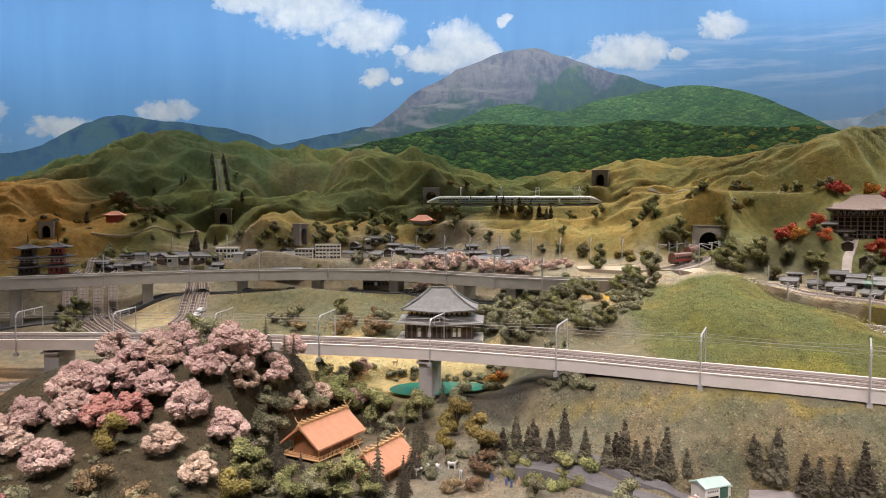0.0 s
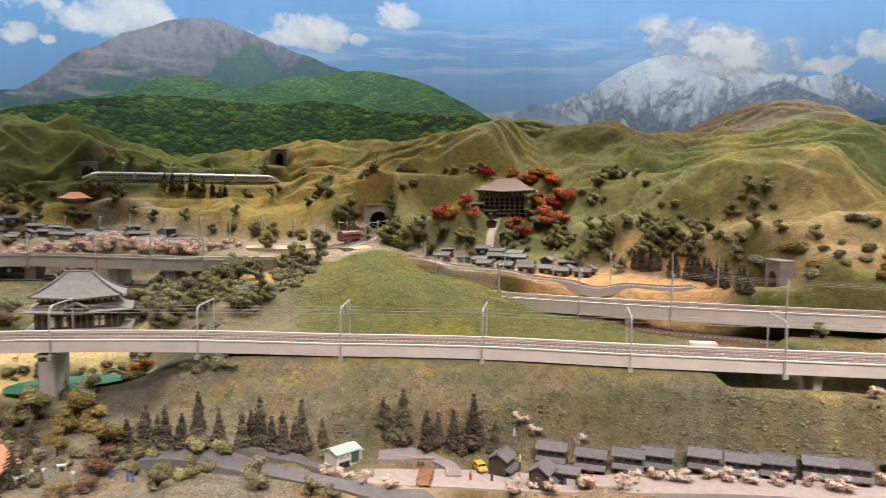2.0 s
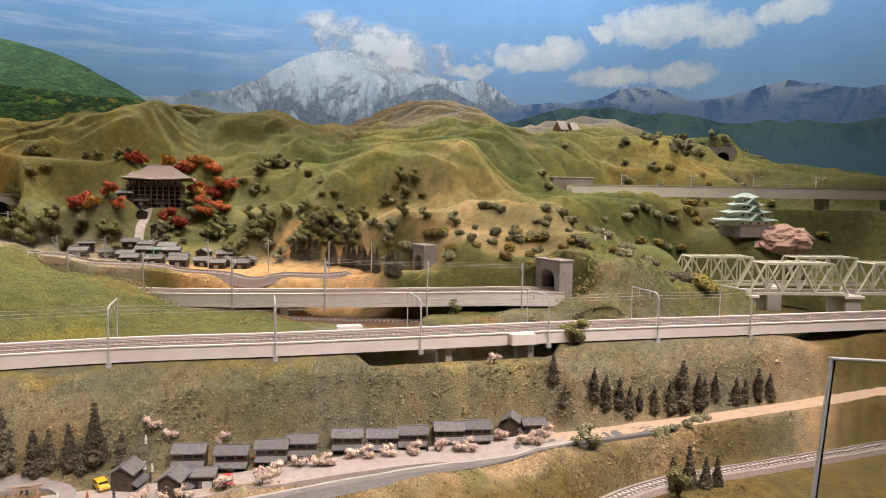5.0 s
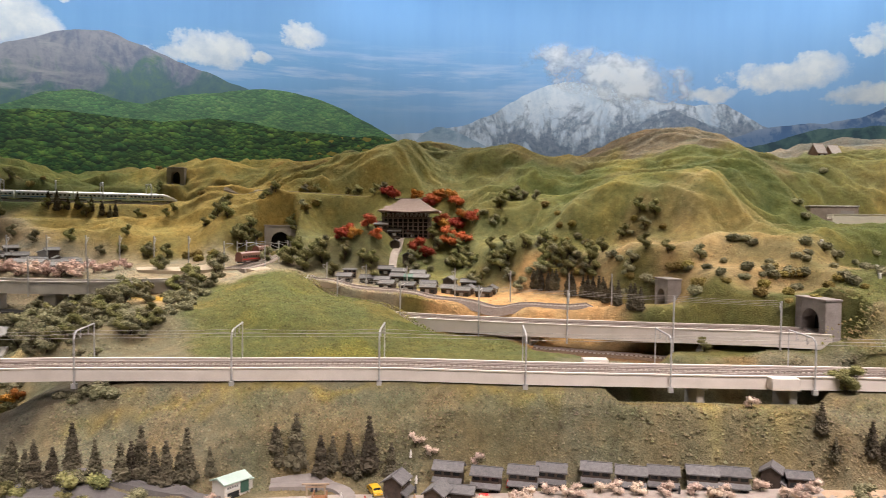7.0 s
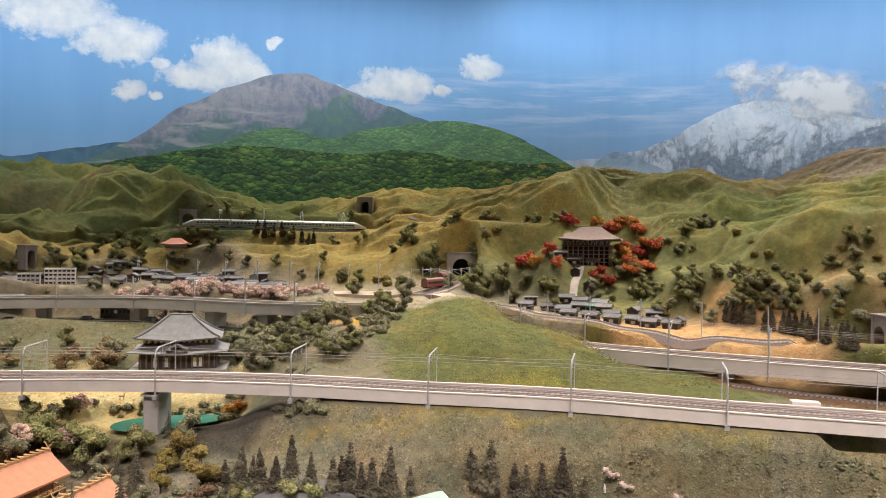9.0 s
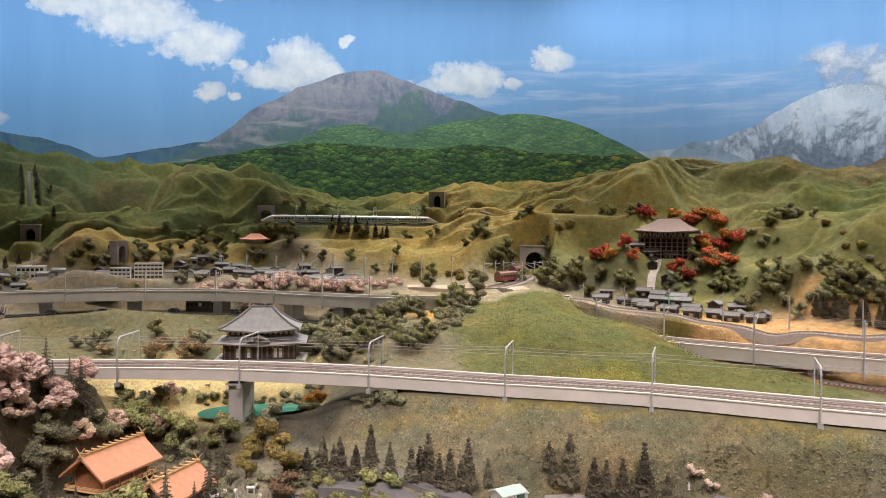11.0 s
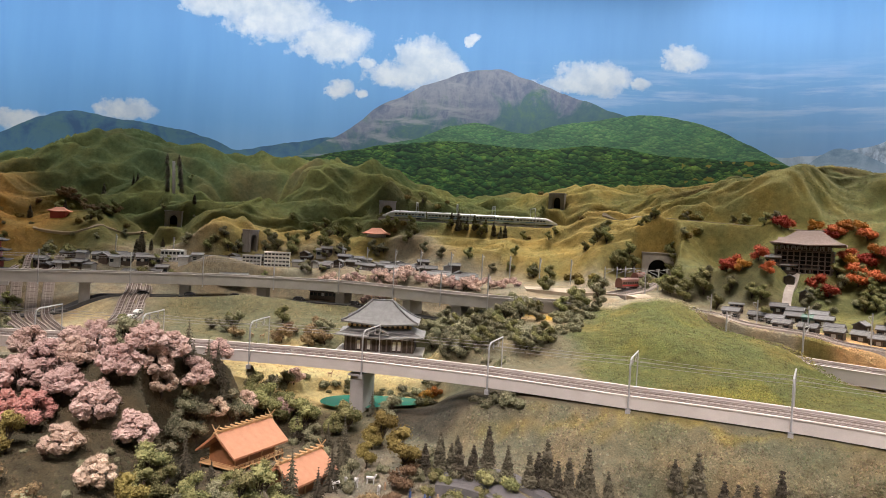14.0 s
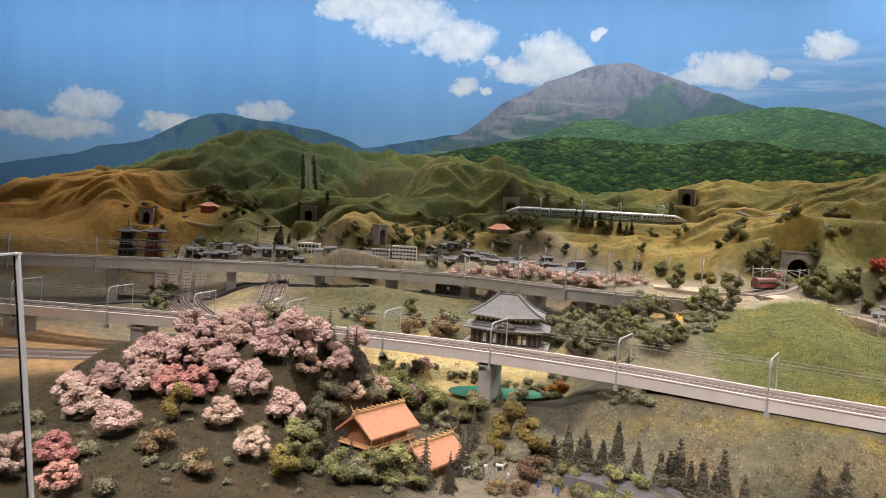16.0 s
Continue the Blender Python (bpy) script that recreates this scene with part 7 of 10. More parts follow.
# ---- castle on its rock ----
def castle():
    top = thing("castle_keep", "white castle keep with green copper roofs", "castle")
    bm = bmesh.new()
    made = bmesh.ops.create_cone(bm, cap_ends=True, segments=4, radius1=0.118, radius2=0.100, depth=0.05)["verts"]
    bmesh.ops.transform(bm, verts=made, matrix=Matrix.Translation((0, 0, 0.015)) @ pose(0, 0, 0, 0, 0, 45))
    part("stone_base", bm, PORTAL, top, "sloping stone base")
    z = 0.038
    for w, h, over, rise in ((0.160, 0.024, 0.046, 0.020), (0.125, 0.022, 0.042, 0.018), (0.092, 0.022, 0.036, 0.016), (0.064, 0.022, 0.032, 0.024)):
        part("wall", box(-w / 2, -w * 0.42, z, w / 2, w * 0.42, z + h), PLASTER, top)
        for k in range(4):
            x = -w / 2 + w * (k + 0.5) / 4
            part("window", box(x - 0.004, -w * 0.42 - 0.0008, z + h * 0.35, x + 0.004, -w * 0.42 + 0.0004, z + h * 0.72), DARK_GLASS, top)
        last = w < 0.08
        bm = add_hip_roof(bmesh.new(), w + over, w * 0.84 + over, z + h - 0.002, rise, (w * 0.5 if last else w * 0.74), (0.006 if last else w * 0.6), 0.006, 4, 1.2, 0.003)
        rf = part("roof", bm, CASTLE_ROOF, top, "green copper roof")
        if not last:
            bm = bmesh.new()
            add_prism(bm, [(-0.036, z + h), (0, z + h + 0.028), (0.036, z + h)], -w * 0.42 - over / 2 + 0.003, -w * 0.1)
            gable = part("gable", bm, CASTLE_ROOF, rf)
            bm = bmesh.new()
            add_prism(bm, [(-0.027, z + h + 0.001), (0, z + h + 0.022), (0.027, z + h + 0.001)], -w * 0.42 - over / 2 + 0.001, -w * 0.42 - over / 2 + 0.0035)
            part("gable_infill", bm, GREEN_ROOF, gable, "dark green gable boards")
        z += h + rise * 0.62
    part("roof_ridge", box(-0.034, -0.002, z + 0.006, 0.034, 0.002, z + 0.011), CASTLE_ROOF, top)
    return top


set_down(castle(), 3.52, 1.06, -34, 0, 1.315)
bm = bmesh.new()
bmesh.ops.create_icosphere(bm, subdivisions=4, radius=1.0)
for v in bm.verts:
    k = 1 + 0.22 * noise.fractal(v.co * 2.2, 0.8, 2.0, 5) + 0.12 * abs(noise.noise(v.co * 7))
    v.co = Vector((v.co.x * 0.14 * k, v.co.y * 0.12 * k, v.co.z * 0.07 * k))
rock = part("castle_rock", bm, STONE_PINK, None, "")
rock.location = (3.60, 0.93, 1.285)
tagged(rock, "pink rough stone outcrop below the castle", "rock")


# ---- steel truss bridges ----
def truss(long, w, h, panels):
    top = thing("truss_bridge", "pale green steel truss railway bridge", "bridge", "truss bridges")
    step_x = long / panels
    for s in (-1, 1):
        y = s * w / 2
        part("bottom_chord", box(-long / 2, y - 0.004, 0.0, long / 2, y + 0.004, 0.010), TRUSS_GREEN, top)
        part("top_chord", box(-long / 2 + step_x, y - 0.004, h - 0.008, long / 2 - step_x, y + 0.004, h), TRUSS_GREEN, top)
        for k in range(panels):
            x = -long / 2 + k * step_x
            if k == 0:
                a, b = (x, y, 0.005), (x + step_x, y, h - 0.004)
            elif k == panels - 1:
                a, b = (x, y, h - 0.004), (x + step_x, y, 0.005)
            elif k % 2:
                a, b = (x, y, h - 0.004), (x + step_x, y, 0.005)
            else:
                a, b = (x, y, 0.005), (x + step_x, y, h - 0.004)
            part("diagonal", add_rod(bmesh.new(), a, b, 0.0045, 4), TRUSS_GREEN, top)
            if 0 < k < panels:
                part("upright", add_rod(bmesh.new(), (x, y, 0.005), (x, y, h - 0.004), 0.003, 4), TRUSS_GREEN, top)
    for k in range(1, panels):
        x = -long / 2 + k * step_x
        part("top_strut", add_rod(bmesh.new(), (x, -w / 2, h - 0.004), (x, w / 2, h - 0.004), 0.003, 4), TRUSS_GREEN, top)
        if k < panels - 1:
            part("top_brace", add_rod(bmesh.new(), (x, -w / 2, h - 0.004), (x + step_x, w / 2, h - 0.004), 0.002, 4), TRUSS_GREEN, top)
            part("top_brace", add_rod(bmesh.new(), (x, w / 2, h - 0.004), (x + step_x, -w / 2, h - 0.004), 0.002, 4), TRUSS_GREEN, top)
    part("deck", box(-long / 2, -w / 2 + 0.004, 0.0, long / 2, w / 2 - 0.004, 0.006), BALLAST, top)
    for y in (-0.008, 0.008):
        part("rail", box(-long / 2, y - 0.0012, 0.006, long / 2, y + 0.0012, 0.0105), RAIL, top)
    return top


bridge = truss(0.36, 0.10, 0.115, 6)
bridge.matrix_basis = pose(3.02, 0.72, 1.13, 0, 0, -46)
copy_thing(bridge, pose(3.10, 1.02, 1.13, 0, 0, -46))
copy_thing(bridge, pose(3.40, 0.72, 1.13, 0, 0, -46))
copy_thing(bridge, pose(3.31, 0.44, 1.13, 0, 0, -46))
pier_thing = thing("bridge_pier", "grey concrete pier under the truss bridges", "bridge pier", "bridge piers")
part("shaft", box(-0.03, -0.06, -0.2, 0.03, 0.06, 0.0, 0.004), CONCRETE_DARK, pier_thing)
part("cap", box(-0.036, -0.068, -0.012, 0.036, 0.068, -0.0005, 0.002), CONCRETE, pier_thing)
pier_thing.matrix_basis = pose(3.16, 0.58, 1.13, 0, 0, -46)
copy_thing(pier_thing, pose(3.25, 0.87, 1.13, 0, 0, -46))
copy_thing(pier_thing, pose(2.90, 0.855, 1.13, 0, 0, -46))
copy_thing(pier_thing, pose(2.97, 1.15, 1.13, 0, 0, -46))

# pale viaduct behind the castle
east_line = smooth_line([(3.50, 1.95), (3.75, 1.68), (3.97, 1.45), (4.2, 1.22), (4.5, 0.93), (4.9, 0.6)])
east = viaduct("railway_viaduct", "pale concrete viaduct behind the castle", east_line, 1.478, 0.06, (0.024, -0.024), 0.024, 0.032)
for px in (3.95, 4.45, 4.75):
    pier(east, east_line, px, 1.486, 0.09, 0.03, 1.2)
poles_along(east_line, (3.7, 3.95, 4.2, 4.45), 0.055, 1.48, 0.12, "portal mast on the pale viaduct", 0.08)
hall_brown = thing("portal_hall", "grey-brown concrete hall at the viaduct's end", "building")
part("wall", box(-0.11, -0.05, -0.12, 0.11, 0.05, 0.055, 0.002), surface("brown_concrete", (0.20, 0.16, 0.14), (0.32, 0.27, 0.24), 30, 0.9, 0.3), hall_brown)
part("roof", box(-0.114, -0.054, 0.055, 0.114, 0.054, 0.060, 0.001), PLASTER_GREY, hall_brown)
part("shutter", box(0.03, -0.052, -0.02, 0.09, -0.049, 0.035), PORTAL, hall_brown)
set_down(hall_brown, 3.62, 2.02, -40, 0.0, 1.52)
chalet = house("mountain_lodge", "steep-roofed brown mountain lodge on the pass", "mountain lodges", 0.07, 0.06, 0.02, 0.055, surface("lodge_wood", (0.16, 0.09, 0.065), (0.26, 0.16, 0.11), 80, 0.8, 0.2), surface("lodge_roof", (0.30, 0.25, 0.23), (0.42, 0.36, 0.33), 80, 0.8, 0.2), False, 1, "lodge")
set_down(chalet, 4.18, 2.44, -10, 0.0)
copy_thing(chalet, pose(4.26, 2.40, height(4.26, 2.40), 0, 0, -10))


# ---- pagodas ----
PAGODA_ROOF = surface("pagoda_tile", (0.045, 0.042, 0.045), (0.085, 0.08, 0.085), 120, 0.75, 0.4)
def pagoda(red, label):
    top = thing("pagoda", label, "pagoda", "pagodas")
    z, body = 0.0, RED if red else TIMBER
    part("base", box(-0.075, -0.06, -0.03, 0.075, 0.06, 0.004), CONCRETE_DARK, top)
    for k in range(4 if red else 4):
        w = 0.072 - k * 0.009
        part("storey", box(-w / 2, -w / 2, z, w / 2, w / 2, z + 0.036), body, top)
        for s in (-0.3, 0, 0.3):
            part("window", box(w * s - 0.004, -w / 2 - 0.0008, z + 0.012, w * s + 0.004, -w / 2 + 0.0004, z + 0.026), DARK_GLASS, top)
        bm = add_hip_roof(bmesh.new(), w + 0.062 - k * 0.004, w + 0.062 - k * 0.004, z + 0.034, 0.014 if k < 3 else 0.024, w * 0.7 if k < 3 else 0.004, w * 0.7 if k < 3 else 0.004, 0.006, 4, 1.3, 0.003)
        part("roof", bm, PAGODA_ROOF, top)
        z += 0.044
    bm = add_rod(bmesh.new(), (0, 0, z + 0.012), (0, 0, z + 0.062), 0.002, 6, 0.0008)
    for k in range(6):
        add_rod(bm, (0, 0, z + 0.022 + k * 0.005), (0, 0, z + 0.024 + k * 0.005), 0.004, 8)
    part("spire", bm, TIMBER, top)
    return top


set_down(pagoda(False, "dark wooden pagoda with grey tiered roofs"), -2.0, 3.34, 14).scale = (1.12, 1.12, 1.02)
set_down(pagoda(True, "red lacquered pagoda with grey tiered roofs"), -1.84, 3.31, 14).scale = (1.12, 1.12, 1.02)


# ---- the town beyond the far viaduct ----
def block(name, label, w, d, h, floors, wall, roof, group=""):
    top = thing(name, label, "building", group)
    part("wall", box(-w / 2, -d / 2, -0.03, w / 2, d / 2, h, 0.0008), wall, top)
    part("roof", box(-w / 2 - 0.002, -d / 2 - 0.002, h, w / 2 + 0.002, d / 2 + 0.002, h + 0.003), roof, top)
    n = max(3, int(w / 0.018))
    for f in range(floors):
        z = h * (f + 0.3) / floors
        for k in range(n):
            x = -w / 2 + w * (k + 0.5) / n
            part("window", box(x - w / n * 0.36, -d / 2 - 0.001, z, x + w / n * 0.36, -d / 2 + 0.0005, z + h / floors * 0.45), DARK_GLASS, top)
    return top


set_down(block("apartment_block", "white town building with long dark windows", 0.115, 0.07, 0.06, 2, PLASTER, PLASTER), -1.16, 3.71, 8)
set_down(block("office_block", "pale four-storey office block with window bands", 0.13, 0.05, 0.075, 4, PLASTER, PLASTER), -0.63, 3.72, 6)
set_down(block("office_block", "grey three-storey block in the town", 0.09, 0.05, 0.055, 3, PLASTER_GREY, CONCRETE_DARK), -0.74, 3.63, 6)
town = random.Random(7)
town_house = house("town_house", "small dark town house with grey roof", "town houses", 0.055, 0.042, 0.026, 0.012, awning=False, storeys=1)
set_down(town_house, -1.5, 3.62, 10)
town_pale = house("town_house", "small pale plastered town house with grey roof", "town houses", 0.05, 0.042, 0.030, 0.010, PLASTER_GREY, ROOF_GREY, False, 1)
set_down(town_pale, -1.42, 3.70, -5)
for k in range(105):
    x = -1.75 + 2.15 * (k + town.random()) / 105
    base_y = 3.56 + 0.10 * math.sin((x + 1.2) * 1.6) - max(0.0, x) * 0.45
    y = base_y + town.choice((0.0, 0.06, 0.12, 0.18)) + town.uniform(-0.01, 0.01)
    if math.hypot(x + 1.16, y - 3.71) < 0.09 or math.hypot(x + 0.63, y - 3.72) < 0.09 or math.hypot(x + 0.74, y - 3.63) < 0.07:
        continue
    copy_thing(town_house if town.random() < 0.6 else town_pale, pose(x, y, height(x, y), 0, 0, town.choice((0, 90, 0, 180)) + town.uniform(-15, 15)))
long_house = house("long_hall", "long low hall with pale grey roof", "town halls", 0.15, 0.06, 0.028, 0.014, PLASTER_GREY, TEMPLE_ROOF, False, 1)
set_down(long_house, 0.02, 3.60, -22)
copy_thing(long_house, pose(0.20, 3.50, height(0.20, 3.50), 0, 0, -30))
copy_thing(long_house, pose(0.34, 3.38, height(0.34, 3.38), 0, 0, -36))
shed_row = house("goods_shed", "dark open shed under the far viaduct", "goods sheds", 0.13, 0.05, 0.03, 0.008, TIMBER, ROOF_GREY, False, 1, "shed")
set_down(shed_row, -0.80, 3.53, 2)
copy_thing(shed_row, pose(-0.35, 3.50, height(-0.35, 3.50), 0, 0, -6))
poles_town = smooth_line([(-1.7, 3.78), (-0.9, 3.86), (-0.3, 3.80), (0.1, 3.68), (0.5, 3.5), (0.85, 3.34), (1.05, 3.2)])
poles_along(poles_town, (-1.5, -1.2, -0.3, -0.16, -0.02, 0.12, 0.27, 0.42, 0.56, 0.70, 0.84), 0.0, 1.25, 0.15, "pale railway pole behind the town", 0.03)
orange_house = thing("hill_pavilion", "small pavilion with salmon-orange hipped roof", "pavilion")
part("wall", box(-0.05, -0.035, -0.02, 0.05, 0.035, 0.022), PLASTER_GREY, orange_house)
part("roof", add_hip_roof(bmesh.new(), 0.15, 0.11, 0.02, 0.035, 0.05, 0.006, 0.006, 4, 1.3, 0.003), ORANGE_TILE, orange_house, "salmon-orange tiled roof")
set_down(orange_house, -0.141, 4.10, -10)
low_roof = thing("hill_pavilion", "open red-brown pavilion among dark pines", "pavilion")
part("wall", box(-0.04, -0.03, -0.02, 0.04, 0.03, 0.02), RED, low_roof)
part("roof", add_hip_roof(bmesh.new(), 0.11, 0.08, 0.02, 0.025, 0.04, 0.006, 0.005, 4, 1.3, 0.003), ORANGE_TILE, low_roof)
set_down(low_roof, -1.93, 4.08, 5, -0.0)
grave = thing("stone_steps", "steep pale stone steps up a dark hillside", "steps")
for k in range(26):
    u = k / 25
    sx, sy = -1.444 - 0.16 * u, 4.501 + 0.443 * u
    step_block = box(-0.009, -0.013, -0.03, 0.009, 0.013, 0.008)
    bmesh.ops.transform(step_block, verts=step_block.verts, matrix=pose(sx, sy, height(sx, sy), 0, 0, 18))
    part("step", step_block, PORTAL_PALE, grave)

# ---- pond, yard and vehicles ----
bm = bmesh.new()
ring = []
for k in range(40):
    a = 2 * math.pi * k / 40
    r = 1 + 0.16 * math.sin(2 * a + 0.6) + 0.08 * math.sin(3 * a + 1.0)
    ring.append((-0.035 + 0.140 * r * math.cos(a), 2.19 + 0.090 * r * math.sin(a), 0.0))
add_poly(bm, ring)
m_water, nt_w, bs_w = material("green_pond_water")
bs_w.inputs["Base Color"].default_value = (0.045, 0.225, 0.175, 1)
bs_w.inputs["Roughness"].default_value = 0.08
bump(nt_w, bs_w, noise_node(nt_w, 60, 3, 0.5, world_coords(nt_w)), 0.08, 0.001)
pond = part("water", bm, m_water, None)
pond.location.z = 0.9615
tagged(pond, "still turquoise-green pond water", "water", kind="structure")
YARD_TIE = surface("yard_tie", (0.20, 0.155, 0.135), (0.31, 0.25, 0.22), 120, 0.9, 0.2)
YARD_BED = surface("yard_bed", (0.20, 0.165, 0.145), (0.36, 0.30, 0.265), 220, 0.95, 0.8, fine=900)
yard_a = [(-1.05, 2.55), (-1.22, 2.75), (-1.42, 3.0), (-1.58, 3.3), (-1.68, 3.6)]
for k in range(4):
    ln = smooth_line([(x - 0.075 * k, y + 0.01 * k) for x, y in yard_a])
    t_yard = thing("yard_track", "ballasted siding running under the far viaduct", "railway track", "yard tracks")
    zy = ground(ln[0][:, 0], ln[0][:, 1]) + 0.008
    sweep("ballast_bed", ln, [(-0.03, -0.03), (0.03, -0.03), (0.022, 0.0), (-0.022, 0.0)], YARD_BED, t_yard, z_of=zy)
    lay_track(t_yard, ln, 0.0, 0.0, z_of=zy, tie=YARD_TIE)
yard_b = [(-1.142, 2.90), (-1.150, 3.0), (-1.185, 3.155), (-1.225, 3.30), (-1.285, 3.49)]
for k in range(3):
    ln = smooth_line([(x + 0.042 * k, y) for x, y in yard_b])
    t_yard = thing("yard_track", "grey siding with weathered rails", "railway track", "yard tracks")
    zy = ground(ln[0][:, 0], ln[0][:, 1]) + 0.006
    zy = np.convolve(np.pad(zy, 6, mode="edge"), np.hanning(13) / np.hanning(13).sum(), "valid")
    sweep("ballast_bed", ln, [(-0.023, -0.03), (0.023, -0.03), (0.019, 0.0), (-0.019, 0.0)], YARD_BED, t_yard, z_of=zy)
    lay_track(t_yard, ln, 0.0, 0.0, z_of=zy, tie=YARD_TIE)
for k in range(2):
    ln = smooth_line([(-2.6, 1.86 + 0.1 * k), (-1.9, 1.90 + 0.1 * k), (-1.4, 2.0 + 0.08 * k), (-1.05, 2.16 + 0.06 * k)])
    t_yard = thing("yard_track", "sandy track passing below the near viaduct", "railway track", "yard tracks")
    zy = ground(ln[0][:, 0], ln[0][:, 1]) + 0.006
    sweep("ballast_bed", ln, [(-0.03, -0.03), (0.03, -0.03), (0.022, 0.0), (-0.022, 0.0)], BALLAST, t_yard, z_of=zy)
    lay_track(t_yard, ln, 0.0, 0.0, z_of=zy)
low_line = smooth_line([(1.55, 0.70), (1.75, 0.67), (1.965, 0.582), (2.207, 0.455), (2.5, 0.31)])
t_low = thing("railway_track", "single weathered track at the layout's edge", "railway track")
zl = ground(low_line[0][:, 0], low_line[0][:, 1]) + 0.012
sweep("ballast_bed", low_line, [(-0.036, -0.03), (0.036, -0.03), (0.024, 0.0), (-0.024, 0.0)], BALLAST, t_low, z_of=zl)
lay_track(t_low, low_line, 0.0, 0.0, z_of=zl)
between_line = smooth_line([(1.66, 1.85), (1.72, 1.775), (1.86, 1.60), (1.95, 1.50)])
t_between = thing("railway_track", "brown weathered track between the two viaducts", "railway track")
zt = ground(between_line[0][:, 0], between_line[0][:, 1]) + 0.008
sweep("ballast_bed", between_line, [(-0.036, -0.03), (0.036, -0.03), (0.024, 0.0), (-0.024, 0.0)], surface("brown_ballast", (0.15, 0.10, 0.07), (0.28, 0.20, 0.14), 220, 0.95, 0.8, fine=900), t_between, z_of=zt)
lay_track(t_between, between_line, 0.0, 0.0, z_of=zt)
village_line = smooth_line([(1.22, 3.02), (1.36, 2.78), (1.50, 2.52), (1.66, 2.26), (1.84, 2.02), (2.02, 1.86), (2.14, 1.745)])
t_vil = thing("railway_track", "single track passing the village fields", "railway track")
zv = np.maximum(ground(village_line[0][:, 0], village_line[0][:, 1]), 1.15) + 0.006
sweep("ballast_bed", village_line, [(-0.036, -0.03), (0.036, -0.03), (0.024, 0.0), (-0.024, 0.0)], BALLAST, t_vil, z_of=zv)
lay_track(t_vil, village_line, 0.0, 0.0, z_of=zv)
poles_along(village_line, (1.30, 1.40, 1.50, 1.62, 1.75, 1.90, 2.02), 0.05, 1.17, 0.125, "slim grey pole beside the village track", 0.03, 0.0024)


def car(name, label, paint):
    top = thing(name, label, "car", "parked cars")
    bm = bmesh.new()
    add_prism(bm, [(-0.025, 0.004), (0.025, 0.004), (0.0255, 0.010), (0.018, 0.0125), (0.010, 0.018), (-0.014, 0.018), (-0.022, 0.0125), (-0.0255, 0.011)], -0.010, 0.010)
    bmesh.ops.recalc_face_normals(bm, faces=bm.faces)
    part("body", bm, paint, top)
    part("windscreen", box(0.0105, -0.0085, 0.0128, 0.0165, 0.0085, 0.0166), DARK_GLASS, top)
    for s in (-1, 1):
        part("side_window", box(-0.014, s * 0.0101 - 0.0004, 0.0128, 0.009, s * 0.0101 + 0.0004, 0.0168), DARK_GLASS, top)
        part("headlight", box(0.0252, s * 0.007 - 0.002, 0.0075, 0.0258, s * 0.007 + 0.002, 0.0095), WHITE, top)
        for x in (-0.016, 0.016):
            w = part("wheel", add_rod(bmesh.new(), (x, s * 0.0082, 0.0042), (x, s * 0.0108, 0.0042), 0.0042, 12), TYRE, top)
            part("hub", add_rod(bmesh.new(), (x, s * 0.0108, 0.0042), (x, s * 0.0112, 0.0042), 0.0022, 8), STEEL, w)
    return top


set_down(car("car", "small bright red car in the old street", CAR_RED), 1.052, 1.232, -118, -0.005)
set_down(car("car", "bright yellow car beside a shop", YELLOW), 0.872, 1.402, -95, -0.005)
white_car = car("car", "white car on the yard by the tracks", WHITE)
set_down(white_car, 1.262, 2.92, 168, -0.005)
for x, y, a in ((-1.065, 3.02, 85), (-1.055, 2.93, 86), (-1.045, 2.84, 84)):
    copy_thing(white_car, pose(x, y, height(x, y) + 0.012, 0, 0, a))

# ---- glass barriers before the layout ----
m_pane, nt_pane, bs_pane = material("barrier_glass")
bs_pane.inputs["Base Color"].default_value = (0.93, 0.96, 0.95, 1)
bs_pane.inputs["Transmission Weight"].default_value = 1.0
bs_pane.inputs["Roughness"].default_value = 0.0
bs_pane.inputs["IOR"].default_value = 1.45
POLISHED_EDGE = surface("polished_glass_edge", (0.62, 0.66, 0.64), (0.78, 0.80, 0.78), 30, 0.25, 0.0)


def barrier(label, long, low, high):
    """A sheet of safety glass that runs from the origin towards -x, with a polished upright edge."""
    top = thing("glass_barrier", label, "barrier", "glass barriers")
    sheet = part("glass_sheet", box(-long, -0.003, low, -0.004, 0.003, high), m_pane, top)
    sheet.visible_shadow = False
    part("edge", box(-0.0035, -0.0015, low, 0.0, 0.0015, high, 0.0004), POLISHED_EDGE, top, "bright polished glass edge")
    part("top_edge", box(-long, -0.003, high + 0.0005, 0.0, 0.003, high + 0.003, 0.0005), POLISHED_EDGE, top)
    part("foot_rail", box(-long, -0.012, low - 0.03, 0.0, 0.012, low + 0.01, 0.002), STEEL, top)
    part("foot_post", box(-long * 0.5 - 0.02, -0.012, 0.0, -long * 0.5 + 0.02, 0.012, low - 0.03), STEEL, top)
    return top


pane = barrier("clear glass barrier pane with polished edge, leaning slightly", 1.1, 0.55, 1.43)
pane.matrix_basis = pose(-0.378, 0.533, 1.43, 0, 0, -14) @ pose(0, 0, 0, 0, -7.8, 0) @ pose(0, 0, -1.43)
copy_thing(pane, pose(1.074, 0.156, 1.30, 0, 0, 150) @ pose(0, 0, 0, 0, -6, 0) @ pose(0, 0, -1.43))

